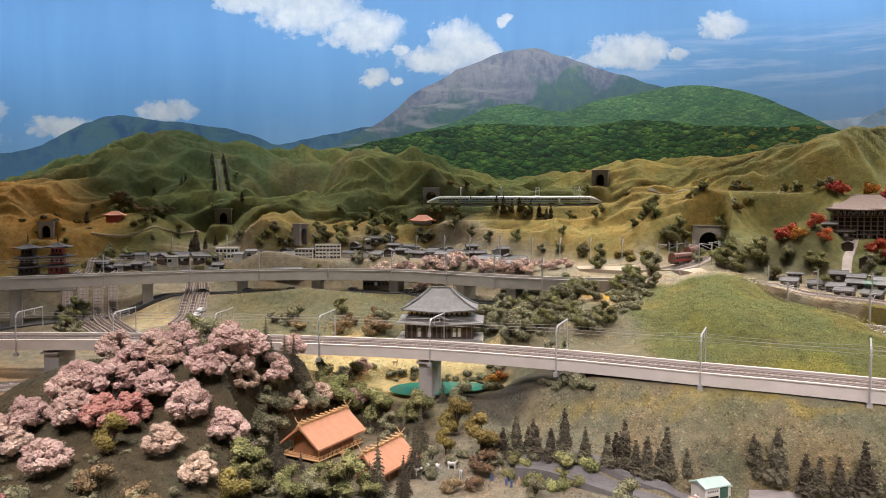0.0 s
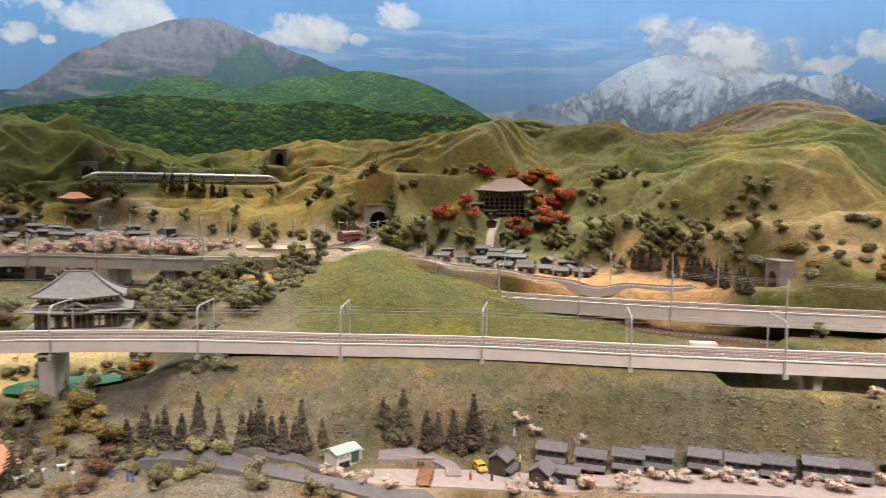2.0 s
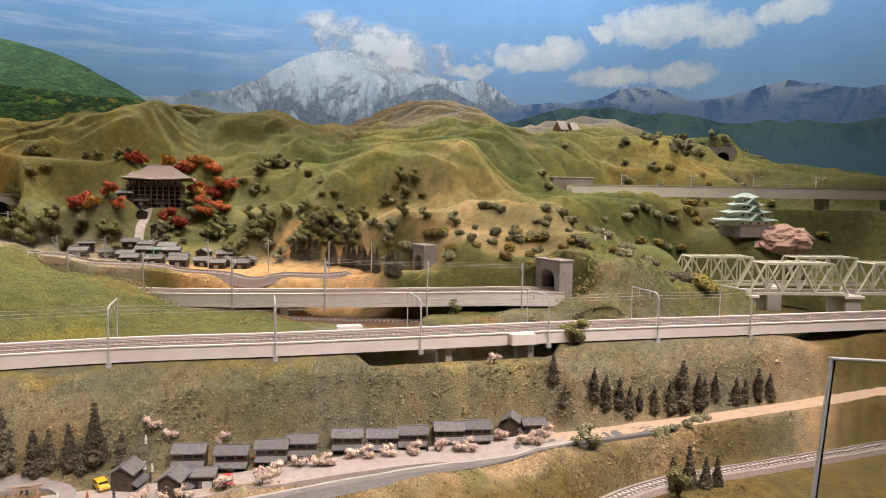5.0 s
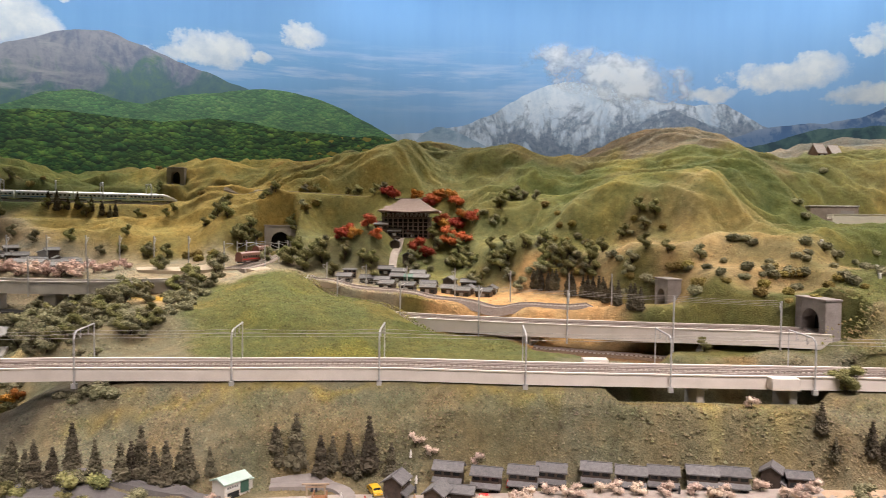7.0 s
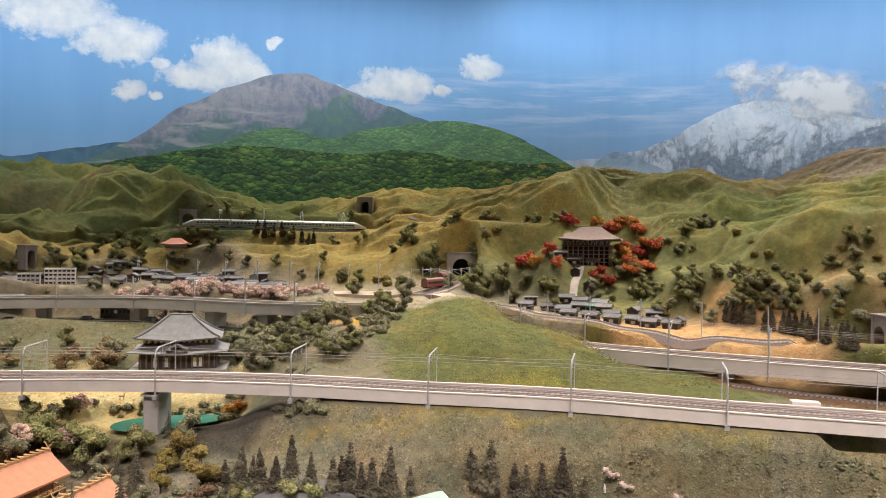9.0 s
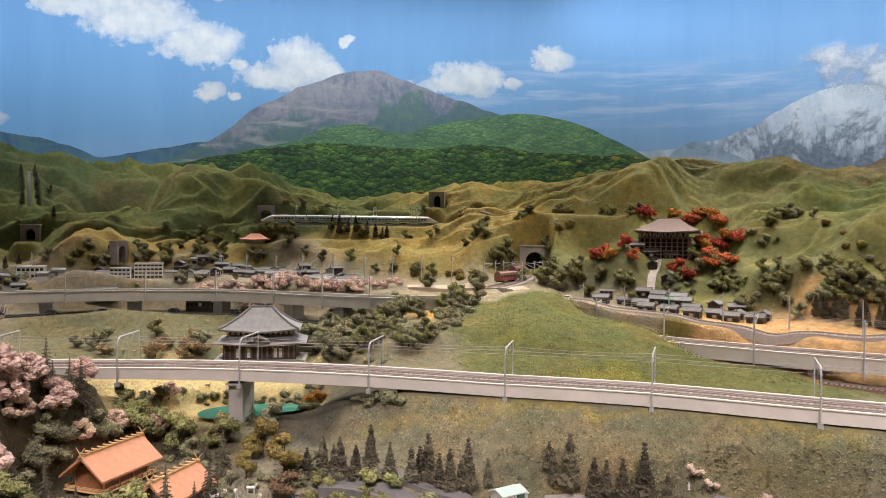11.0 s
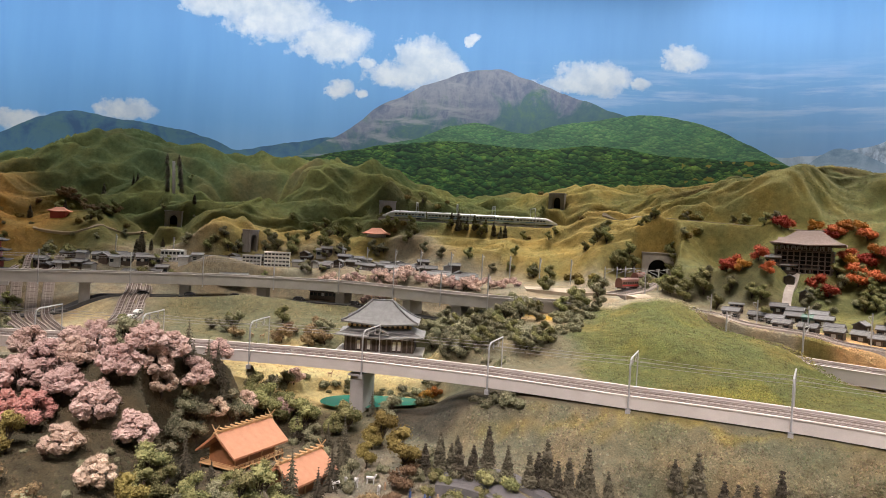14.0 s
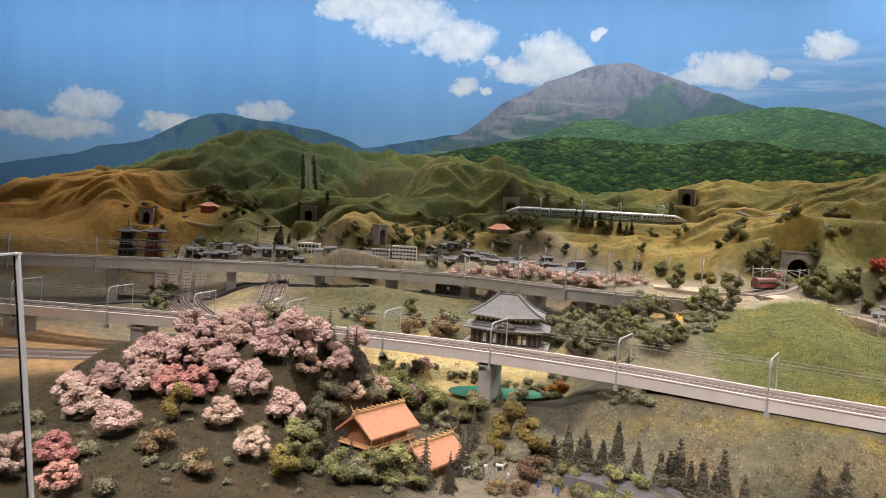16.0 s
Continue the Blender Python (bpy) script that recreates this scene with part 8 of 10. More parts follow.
# ---- small figures and street furniture ----
def figurine(label, mat, high=0.019):
    """A tiny plain standing figure: foot, body, head."""
    bm = bmesh.new()
    add_rod(bm, (0, 0, 0), (0, 0, high * 0.08), high * 0.17, 8)
    add_rod(bm, (0, 0, high * 0.08), (0, 0, high * 0.5), high * 0.12, 8, high * 0.15)
    add_rod(bm, (0, 0, high * 0.5), (0, 0, high * 0.8), high * 0.17, 8, high * 0.09)
    made = bmesh.ops.create_icosphere(bm, subdivisions=1, radius=high * 0.105)["verts"]
    bmesh.ops.translate(bm, verts=made, vec=(0, 0, high * 0.89))
    ob = part("figurine", bm, mat, None)
    return tagged(ob, label, "figurine", "tiny figures")


def grazing_figure(label, mat, long=0.020):
    """A tiny plain four-footed figure."""
    bm = bmesh.new()
    add_rod(bm, (-long * 0.4, 0, long * 0.55), (long * 0.35, 0, long * 0.6), long * 0.15, 8, long * 0.13)
    add_rod(bm, (long * 0.3, 0, long * 0.6), (long * 0.52, 0, long * 0.95), long * 0.09, 6, long * 0.06)
    for sx in (-0.33, 0.28):
        for sy in (-0.08, 0.08):
            add_rod(bm, (long * sx, long * sy, 0), (long * sx, long * sy, long * 0.55), long * 0.035, 5)
    ob = part("grazing_figurine", bm, mat, None)
    return tagged(ob, label, "figurine", "tiny figures")


def strew(ob, spots, lift=0.003):
    rng = random.Random(len(spots))
    for k, (x, y) in enumerate(spots):
        m = pose(x, y, height(x, y) + lift, 0, 0, rng.uniform(0, 360))
        if k == 0:
            ob.matrix_basis = m
        else:
            copy_thing(ob, m)


strew(figurine("tiny dark figure standing on the pale street", PLASTIC["dark"]), [(0.755, 1.483), (0.762, 1.476), (0.869, 1.335), (0.904, 1.357), (0.955, 1.364), (1.262, 1.262), (1.474, 1.07)], 0.005)
strew(figurine("tiny white figure standing on the pale street", PLASTIC["white"]), [(0.986, 1.447), (0.981, 1.409), (0.975, 1.43), (0.789, 1.396), (1.207, 1.27), (1.395, 1.19), (1.700, 0.985)], 0.005)
strew(figurine("tiny red figure standing beside a shop", PLASTIC["red"]), [(1.009, 1.273), (0.829, 1.359), (1.152, 1.285)], 0.005)
strew(figurine("tiny blue figure on the shrine path", PLASTIC["blue"]), [(0.137, 1.592), (0.148, 1.582), (0.104, 1.612)])
strew(figurine("tiny tan figure on the shrine path", PLASTIC["tan"]), [(0.166, 1.593), (0.929, 1.32), (0.046, 1.622)])
watcher = figurine("tiny white figure on the temple's timber stage", PLASTIC["white"], 0.016)
for k in range(16):
    spot = hill_temple.matrix_basis @ Vector((-0.088 + 0.0105 * k + balcony_rng.uniform(-0.003, 0.003), -0.0665, 0.1025))
    if k:
        copy_thing(watcher, Matrix.Translation(spot))
    else:
        watcher.matrix_basis = Matrix.Translation(spot)
strew(grazing_figure("tiny white four-footed figure near the shrine", PLASTIC["white"], 0.026), [(-0.068, 1.632), (-0.046, 1.642), (-0.021, 1.632), (0.012, 1.633), (0.032, 1.612)])
strew(grazing_figure("tiny tan four-footed figure on sandy field", PLASTIC["tan"], 0.022), [(-0.576, 2.788), (-0.531, 2.787), (-0.491, 2.777), (-0.399, 2.806), (-0.47, 2.827), (-0.283, 2.306), (-0.175, 2.367), (-0.088, 2.367), (-0.06, 2.378)])


def torii(label, wide, high, mat):
    top = thing("shrine_gate", label, "gate")
    for s in (-1, 1):
        part("post", add_rod(bmesh.new(), (s * wide * 0.4, 0, -0.01), (s * wide * 0.4, 0, high), 0.0018, 8), mat, top)
    part("top_beam", box(-wide * 0.6, -0.003, high, wide * 0.6, 0.003, high + 0.003, 0.0006), mat, top)
    part("tie_beam", box(-wide * 0.45, -0.002, high * 0.78, wide * 0.45, 0.002, high * 0.78 + 0.004), mat, top)
    return top


set_down(torii("pale wooden gate over the street's turning place", 0.05, 0.028, surface("gate_wood", (0.30, 0.22, 0.15), (0.42, 0.32, 0.23), 80, 0.7, 0.2)), 0.752, 1.452, -27, -0.003)
set_down(torii("dark wooden gate below the high line", 0.07, 0.05, TIMBER), 0.32, 4.085, -5)
stone_post = part("marker_post", box(-0.004, -0.004, -0.01, 0.004, 0.004, 0.016, 0.001), PLASTER, None)
tagged(stone_post, "small white marker post on the rocky hill", "post", "hill markers")
strew(stone_post, [(2.654, 1.279), (2.60, 1.235), (2.573, 1.201), (2.525, 1.202), (2.748, 1.53)], 0.0)
ribbon("road", "grey turning circle at the street's end", "road", [(0.68, 1.555), (0.737, 1.53), (0.785, 1.505), (0.812, 1.47), (0.815, 1.425), (0.80, 1.385)], 0.034, surface("pale_asphalt", (0.25, 0.23, 0.22), (0.34, 0.31, 0.30), 50, 0.9, 0.3, fine=600), 0.008)
ribbon("path", "pale road across the far hillside", "path", [(-1.984, 3.909), (-1.865, 3.92), (-1.746, 3.95), (-1.628, 4.056), (-1.473, 4.166)], 0.014, surface("hill_road_sand", (0.32, 0.25, 0.16), (0.42, 0.34, 0.22), 40, 0.95, 0.3), 0.005)
ribbon("path", "thin pale road along the hillside behind the temple", "path", [(1.15, 4.02), (1.25, 3.94), (1.342, 3.816), (1.472, 3.66), (1.647, 3.563), (1.80, 3.46), (2.015, 3.395)], 0.016, surface("hill_road_pale", (0.40, 0.34, 0.24), (0.52, 0.45, 0.33), 40, 0.95, 0.3), 0.004)
# asphalt with the far viaduct's shade put into its colour
SHADED_ASPHALT = surface("shaded_parking", (0.05, 0.05, 0.052), (0.085, 0.083, 0.085), 60, 0.9, 0.4, fine=700)
ribbon("road", "asphalt road darkened for shade beneath the far viaduct", "road", [(x, y - 0.04) for x, y in FAR[2:9]], 0.07, SHADED_ASPHALT, 0.006)
dark_car = car("car", "dark car parked beneath the far viaduct", PLASTIC["dark"])
set_down(dark_car, -0.95, 3.33, 10, -0.007)
for x, y, a in ((-0.75, 3.37, 8), (-0.45, 3.36, -10), (-0.18, 3.28, -38), (-1.15, 3.29, 20)):
    copy_thing(dark_car, pose(x, y, height(x, y) + 0.007, 0, 0, a))


def ramp_bridge():
    """A small wooden footbridge with railings."""
    top = thing("footbridge", "small dark reddish wooden footbridge by the gate", "bridge")
    for k in range(14):
        part("deck_board", box(-0.014, -0.045 + k * 0.0064, 0.006, 0.014, -0.0395 + k * 0.0064, 0.0085), CEDAR_DARK, top)
    for s in (-1, 1):
        part("handrail", box(s * 0.014 - 0.001, -0.045, 0.018, s * 0.014 + 0.001, 0.045, 0.0198), CEDAR_DARK, top)
        for k in range(5):
            part("rail_post", box(s * 0.014 - 0.0009, -0.044 + k * 0.022 - 0.0009, 0.0, s * 0.014 + 0.0009, -0.044 + k * 0.022 + 0.0009, 0.019), CEDAR_DARK, top)
    return top


set_down(ramp_bridge(), 0.735, 1.392, -28, -0.004)

ribbon("road", "narrow grey lane behind the fir trees' foot", "road", [(0.24, 1.66), (0.322, 1.632), (0.411, 1.60), (0.493, 1.565), (0.56, 1.53)], 0.03, ASPHALT, 0.006)

# ---- the board that closes the layout's front ----
edge_line = smooth_line(FRONT_EDGE, 0.05)
edge_top = ground(edge_line[0][:, 0], edge_line[0][:, 1] + 0.02)
fascia_verts, fascia_faces = [], []
for (fx, fy), (nx, ny), ft in zip(*edge_line, edge_top):
    for off, z in ((-0.012, 0.0), (0.012, 0.0), (0.012, ft - 0.004), (-0.012, ft - 0.004)):
        fascia_verts.append((fx + nx * off, fy + ny * off, z))
for k in range(len(edge_top) - 1):
    for q in range(4):
        a, b = 4 * k + q, 4 * k + (q + 1) % 4
        fascia_faces.append((a, b, b + 4, a + 4))
fascia = mesh_object("baseboard", fascia_verts, fascia_faces, HALL_DARK)
tagged(fascia, "dark painted board along the layout's front edge", "board", kind="structure")

# ---- trees and shrubs ----
def add_leaves(verts, faces, rng, centre, radius, count, size, squash=0.85):
    """Small leaf tufts strewn over a clump."""
    for _ in range(count):
        d = Vector((rng.gauss(0, 1), rng.gauss(0, 1), rng.gauss(0, 1))).normalized()
        r = radius * rng.uniform(0.62, 1.15)
        c = Vector(centre) + Vector((d.x * r, d.y * r, d.z * r * squash))
        a = Vector((rng.gauss(0, 1), rng.gauss(0, 1), rng.gauss(0, 1)))
        n = (d + 0.7 * a.normalized()).normalized()
        u = n.orthogonal().normalized()
        v = n.cross(u)
        s = size * rng.uniform(0.6, 1.3)
        b = len(verts)
        turn = rng.uniform(0, 6.28)
        for k in range(3):
            q = turn + k * 2.094
            verts.append(tuple(c + u * s * math.cos(q) + v * s * math.sin(q) + n * (s * 0.25 if k == 0 else 0)))
        faces.append((b, b + 1, b + 2))


def add_core(verts, faces, rng, centre, radius, squash=0.85):
    """A lumpy kernel of foam inside the leaves."""
    bm = bmesh.new()
    bmesh.ops.create_icosphere(bm, subdivisions=2 if radius < 0.011 else 3, radius=1.0)
    seed = Vector((rng.uniform(0, 50), rng.uniform(0, 50), rng.uniform(0, 50)))
    base = len(verts)
    bm.verts.ensure_lookup_table()
    for v in bm.verts:
        k = radius * (0.78 + 0.45 * noise.noise(v.co * 2.2 + seed) + 0.22 * noise.noise(v.co * 5 + seed) + 0.14 * noise.noise(v.co * 11 + seed))
        verts.append((centre[0] + v.co.x * k, centre[1] + v.co.y * k, centre[2] + v.co.z * k * squash))
    for f in bm.faces:
        faces.append(tuple(base + v.index for v in f.verts))
    bm.free()


def add_stem(bm, pts, r0, r1, sides=6):
    n = len(pts) - 1
    for i in range(n):
        add_rod(bm, pts[i], pts[i + 1], r0 + (r1 - r0) * i / n, sides, r0 + (r1 - r0) * (i + 1) / n)
    return bm


def broad_tree(name, label, category, rng, high, spread, leaf, clumps=7, trunk_part=0.3, group="", tufts=110, leaf_size=0.0032):
    """A tree with a tapered trunk, limbs and a crown of leafy clumps."""
    top = thing(name, label, category, group)
    bm = bmesh.new()
    fork = high * trunk_part
    lean = rng.uniform(-0.1, 0.1) * high
    add_stem(bm, [(0, 0, -0.01), (lean * 0.4, 0, fork * 0.6), (lean, lean * 0.3, fork)], high * 0.045, high * 0.028)
    verts, faces = [], []
    for k in range(clumps):
        a = 6.283 * (k + rng.random() * 0.6) / clumps
        up = 1 - 2 * (k + 0.5) / clumps + rng.uniform(-0.1, 0.1)
        ring = (0.18 + 0.46 * math.sqrt(max(0.0, 1 - up * up))) * rng.uniform(0.8, 1.2)
        z = high * (0.5 + trunk_part * 0.36 + (0.36 - trunk_part * 0.25) * up)
        c = (lean + spread * ring * math.cos(a), spread * ring * math.sin(a), z)
        r = spread * rng.uniform(0.34, 0.52)
        add_stem(bm, [(lean, lean * 0.3, fork * 0.9), ((lean + c[0]) / 2, c[1] / 2, (fork + z) / 2), c], high * 0.018, high * 0.008, 5)
        add_core(verts, faces, rng, c, r * 0.85)
        add_leaves(verts, faces, rng, c, r * 1.05, tufts, leaf_size)
    part("trunk", bm, BARK, top)
    crown = mesh_object("crown", verts, faces, leaf, top)
    return top


def conifer(name, label, rng, high, spread, leaf, group="", tiers=9):
    """A conifer: a straight stem with tiers of drooping twigs, ragged in outline."""
    top = thing(name, label, "tree", group)
    bm = add_stem(bmesh.new(), [(0, 0, -0.01), (0, 0, high * 0.5), (0, 0, high * 0.97)], high * 0.035, high * 0.008)
    part("trunk", bm, BARK, top)
    verts, faces = [], []
    for t in range(tiers):
        u = t / (tiers - 1)
        z = high * (0.10 + 0.86 * u)
        r = spread * (1.05 - 0.90 * u) * rng.uniform(0.68, 1.2)
        n = max(5, int(13 - 7 * u))
        for k in range(n):
            a = 6.283 * (k + rng.random()) / n
            reach = r * rng.uniform(0.75, 1.1)
            c = (reach * 0.58 * math.cos(a), reach * 0.58 * math.sin(a), z - reach * 0.16)
            add_leaves(verts, faces, rng, c, reach * 0.42 + 0.001, 14, high * 0.022, 0.7)
        add_core(verts, faces, rng, (0, 0, z), r * 0.78 + 0.001, 0.9)
    mesh_object("crown", verts, faces, leaf, top)
    return top


def blossom_tree(name, label, rng, high, spread, leaf, group):
    """A cherry: short forked trunk, many limbs, and an uneven umbrella of small blossom clumps with gaps in it."""
    top = thing(name, label, "tree", group)
    bm = bmesh.new()
    fork = high * 0.26
    add_stem(bm, [(0, 0, -0.012), (high * 0.03, 0, fork * 0.6), (high * 0.05, 0, fork)], high * 0.05, high * 0.032)
    verts, faces = [], []
    gap = rng.uniform(0, 6.283)
    for ring, (count, reach, lift, size) in enumerate(((10, 0.82, 0.44, 0.34), (8, 0.60, 0.64, 0.34), (5, 0.32, 0.80, 0.32), (7, 0.68, 0.30, 0.30))):
        for k in range(count):
            a = 6.283 * (k + rng.uniform(-0.3, 0.3)) / count + ring
            if ring in (0, 1) and abs((a - gap + 3.14159) % 6.28318 - 3.14159) < 0.45:
                continue
            out = spread * reach * rng.uniform(0.8, 1.12)
            c = (out * math.cos(a), out * math.sin(a), high * lift * rng.uniform(0.9, 1.1))
            add_stem(bm, [(high * 0.05, 0, fork * 0.9), (c[0] * 0.55, c[1] * 0.55, (fork + c[2]) * 0.52), c], high * 0.014, high * 0.005, 4)
            r = spread * size * rng.uniform(0.7, 1.15)
            add_core(verts, faces, rng, c, r * 0.95, 0.85)
            add_leaves(verts, faces, rng, c, r, 150, 0.0015, 0.85)
    part("trunk", bm, BARK, top)
    mesh_object("crown", verts, faces, leaf, top)
    return top


def spruce(name, label, rng, high, spread, leaf, group=""):
    """A spiky conifer: tier above tier of drooping sprays with gaps between them."""
    top = thing(name, label, "tree", group)
    part("trunk", add_stem(bmesh.new(), [(0, 0, -0.01), (0, 0, high * 0.5), (0, 0, high * 0.99)], high * 0.03, high * 0.004), BARK, top)
    verts, faces = [], []
    tiers = 15
    for t in range(tiers):
        u = t / (tiers - 1)
        z = high * (0.07 + 0.91 * u)
        r = spread * (1.06 - 0.98 * u) * rng.uniform(0.85, 1.12)
        n = max(5, int(12 - 7 * u))
        for k in range(n):
            a = 6.283 * (k + rng.uniform(0, 0.7)) / n + t
            reach = r * rng.uniform(0.75, 1.15)
            ca, sa = math.cos(a), math.sin(a)
            for j in range(5):
                v = (j + 0.4) / 5
                for side in (-1, 1):
                    x, w = reach * v, reach * 0.34 * (1.15 - v) * rng.uniform(0.7, 1.2) + 0.0008
                    zz = z - reach * (0.18 * v + 0.22 * v * v)
                    b = len(verts)
                    tip = x + reach * 0.26
                    verts.append((x * ca, x * sa, zz + 0.0006))
                    verts.append((tip * ca - side * w * sa, tip * sa + side * w * ca, zz - reach * 0.10 * rng.uniform(0.3, 1.6)))
                    verts.append(((x + reach * 0.10) * ca, (x + reach * 0.10) * sa, zz - reach * 0.16))
                    faces.append((b, b + 1, b + 2))
        add_core(verts, faces, rng, (0, 0, z), r * 0.42 + 0.0008, 0.9)
    mesh_object("crown", verts, faces, leaf, top)
    return top


def shrub(name, label, rng, wide, high, leaf, group="", clumps=4, category="shrub"):
    top = thing(name, label, category, group)
    bm = bmesh.new()
    verts, faces = [], []
    for k in range(clumps):
        a = 6.283 * (k + rng.random()) / clumps
        ring = wide * rng.uniform(0.1, 0.55)
        r = wide * rng.uniform(0.42, 0.6)
        c = (ring * math.cos(a), ring * math.sin(a), high * rng.uniform(0.35, 0.6))
        add_stem(bm, [(0, 0, -0.008), c], 0.0012, 0.0006, 4)
        add_core(verts, faces, rng, c, r * 0.9, min(1.0, high / wide))
        add_leaves(verts, faces, rng, c, r, 130, 0.0020, min(1.0, high / wide))
    part("stem", bm, BARK, top)
    mesh_object("crown", verts, faces, leaf, top)
    return top


grow = random.Random(11)
KINDS = {}


def kind(key, make, variants):
    KINDS[key] = [make(grow) for _ in range(variants)]
    for ob in KINDS[key]:
        ob["unused"] = 1


kind("cherry", lambda r: blossom_tree("cherry_tree", "pink blossoming cherry tree on brown slope", r, 0.094, 0.052, LEAF_PINK, "cherry trees on the mound"), 6)
kind("rose_cherry", lambda r: blossom_tree("cherry_tree", "deep pink cherry tree on brown slope", r, 0.092, 0.050, LEAF_ROSE, "cherry trees on the mound"), 2)
kind("white_cherry", lambda r: blossom_tree("cherry_tree", "cream-white cherry tree on brown slope", r, 0.092, 0.050, LEAF_CREAM, "cherry trees on the mound"), 3)
kind("spruce", lambda r: spruce("spruce_tree", "dark spiky spruce beside the shrine", r, 0.088, 0.019, NEEDLE, "spruces"), 4)
kind("pale_cherry", lambda r: broad_tree("pale_cherry_tree", "small pale-blossomed tree beside the street", "tree", r, 0.034, 0.020, LEAF_PALE, 6, 0.34, "pale street trees", 60, 0.0020), 4)
kind("town_cherry", lambda r: broad_tree("town_cherry_tree", "pink blossoming tree in the town", "tree", r, 0.055, 0.042, LEAF_PINK, 6, 0.25, "town cherry trees", 70, 0.0034), 3)
kind("dark", lambda r: broad_tree("dark_tree", "dense dark grey-green model tree", "tree", r, 0.074, 0.034, LEAF_DARK, 15, 0.12, "dark trees", 125, 0.0024), 6)
kind("green", lambda r: broad_tree("green_tree", "rounded olive-green model tree", "tree", r, 0.080, 0.034, LEAF_GREEN, 15, 0.12, "green trees", 125, 0.0024), 6)
kind("golden", lambda r: broad_tree("golden_tree", "tall yellow-green leafy tree", "tree", r, 0.082, 0.034, LEAF_OLIVE, 15, 0.22, "golden trees", 125, 0.0024), 3)
kind("brown", lambda r: broad_tree("brown_tree", "brownish autumn model tree", "tree", r, 0.060, 0.042, LEAF_BROWN, 7, 0.25, "brown trees", 110, 0.0030), 3)
kind("maple", lambda r: broad_tree("maple_tree", "bright red autumn maple on the hillside", "tree", r, 0.062, 0.042, LEAF_RED, 7, 0.22, "autumn maples", 90, 0.0042), 4)
kind("orange", lambda r: broad_tree("maple_tree", "orange autumn maple on the hillside", "tree", r, 0.058, 0.042, LEAF_ORANGE, 7, 0.22, "autumn maples", 90, 0.0042), 2)
kind("fir", lambda r: conifer("fir_tree", "dark slender fir with ragged branches", r, 0.088, 0.022, NEEDLE, "firs", 12), 5)
kind("far_fir", lambda r: conifer("fir_tree", "dark narrow fir on the far slope", r, 0.085, 0.022, NEEDLE, "far firs", 10), 3)
kind("bush", lambda r: shrub("shrub", "low dark grey-green shrub on slope", r, 0.022, 0.020, LEAF_DARK, "shrubs"), 5)
kind("green_bush", lambda r: shrub("shrub", "low olive-green shrub beside the path", r, 0.026, 0.024, LEAF_GREEN, "shrubs"), 4)
kind("hill_bush", lambda r: shrub("shrub", "dark rounded shrub on open hillside", r, 0.034, 0.032, LEAF_DARK, "hill shrubs", 5), 4)
kind("hill_olive", lambda r: shrub("shrub", "brown-green shrub on open hillside", r, 0.036, 0.034, LEAF_OLIVE, "hill shrubs", 5), 3)


def plant(key, *spots):
    """Trees of a kind at (x, y, size)."""
    for x, y, size in spots:
        ob = grow.choice(KINDS[key])
        z = height(x, y)
        m = pose(x, y, z - 0.002, 0, 0, grow.uniform(0, 360))
        if "unused" in ob:
            del ob["unused"]
            ob.matrix_basis = m @ Matrix.Diagonal((size, size, size * grow.uniform(0.9, 1.1), 1))
        else:
            made = copy_thing(ob, m)
            made.scale = (size, size, size * grow.uniform(0.9, 1.1))


def scatter(key, count, x0, y0, x1, y1, size, wide):
    """Trees of a kind strewn along a line."""
    for _ in range(count):
        u = grow.random()
        plant(key, (x0 + (x1 - x0) * u + grow.uniform(-wide, wide), y0 + (y1 - y0) * u + grow.uniform(-wide, wide), size * grow.uniform(0.7, 1.25)))
def thicket(label, key, count, x0, y0, x1, y1, size, wide):
    """Low growth too dense to count, strewn along a line and joined into one mesh."""
    verts, faces, base = [], [], 0
    for _ in range(count):
        crown = next(o for o in grow.choice(KINDS[key]).children if o.name.startswith("crown")).data
        co = np.empty(3 * len(crown.vertices))
        crown.vertices.foreach_get("co", co)
        u, k, a = grow.random(), size * grow.uniform(0.7, 1.25), grow.uniform(0, 6.283)
        x, y = x0 + (x1 - x0) * u + grow.uniform(-wide, wide), y0 + (y1 - y0) * u + grow.uniform(-wide, wide)
        co = co.reshape(-1, 3) * k
        turn = np.array(((math.cos(a), math.sin(a), 0), (-math.sin(a), math.cos(a), 0), (0, 0, 1)))
        verts.append(co @ turn + np.array((x, y, height(x, y) - 0.002)))
        faces += [tuple(base + i for i in f.vertices) for f in crown.polygons]
        base += len(co)
    ob = mesh_object("thicket", np.concatenate(verts), faces, crown.materials[0])
    return tagged(ob, label, "undergrowth", kind="stuff")


plant("cherry", (-0.833, 1.58, 0.90), (-0.754, 1.572, 0.90), (-0.857, 1.803, 0.90), (-0.541, 1.58, 0.90), (-0.528, 1.687, 0.90), (-0.497, 1.741, 0.90), (-0.51, 1.699, 0.90), (-0.453, 1.794, 0.90), (-0.653, 1.559, 0.90), (-0.565, 1.514, 0.90), (-0.475, 1.496, 0.90), (-0.788, 1.885, 0.90), (-0.641, 1.675, 0.90), (-0.425, 1.928, 0.69), (-0.73, 1.632, 0.90), (-0.815, 1.502, 0.90))
plant("cherry", (-0.852, 1.56, 0.90), (-0.254, 2.018, 0.69), (-0.916, 1.43, 0.86), (-0.773, 1.323, 0.86), (-0.92, 1.517, 0.86), (-0.988, 1.493, 0.86))
plant("rose_cherry", (-0.745, 1.49, 0.90), (-0.686, 1.504, 0.90), (-0.813, 1.197, 0.77), (-0.765, 1.142, 0.69))
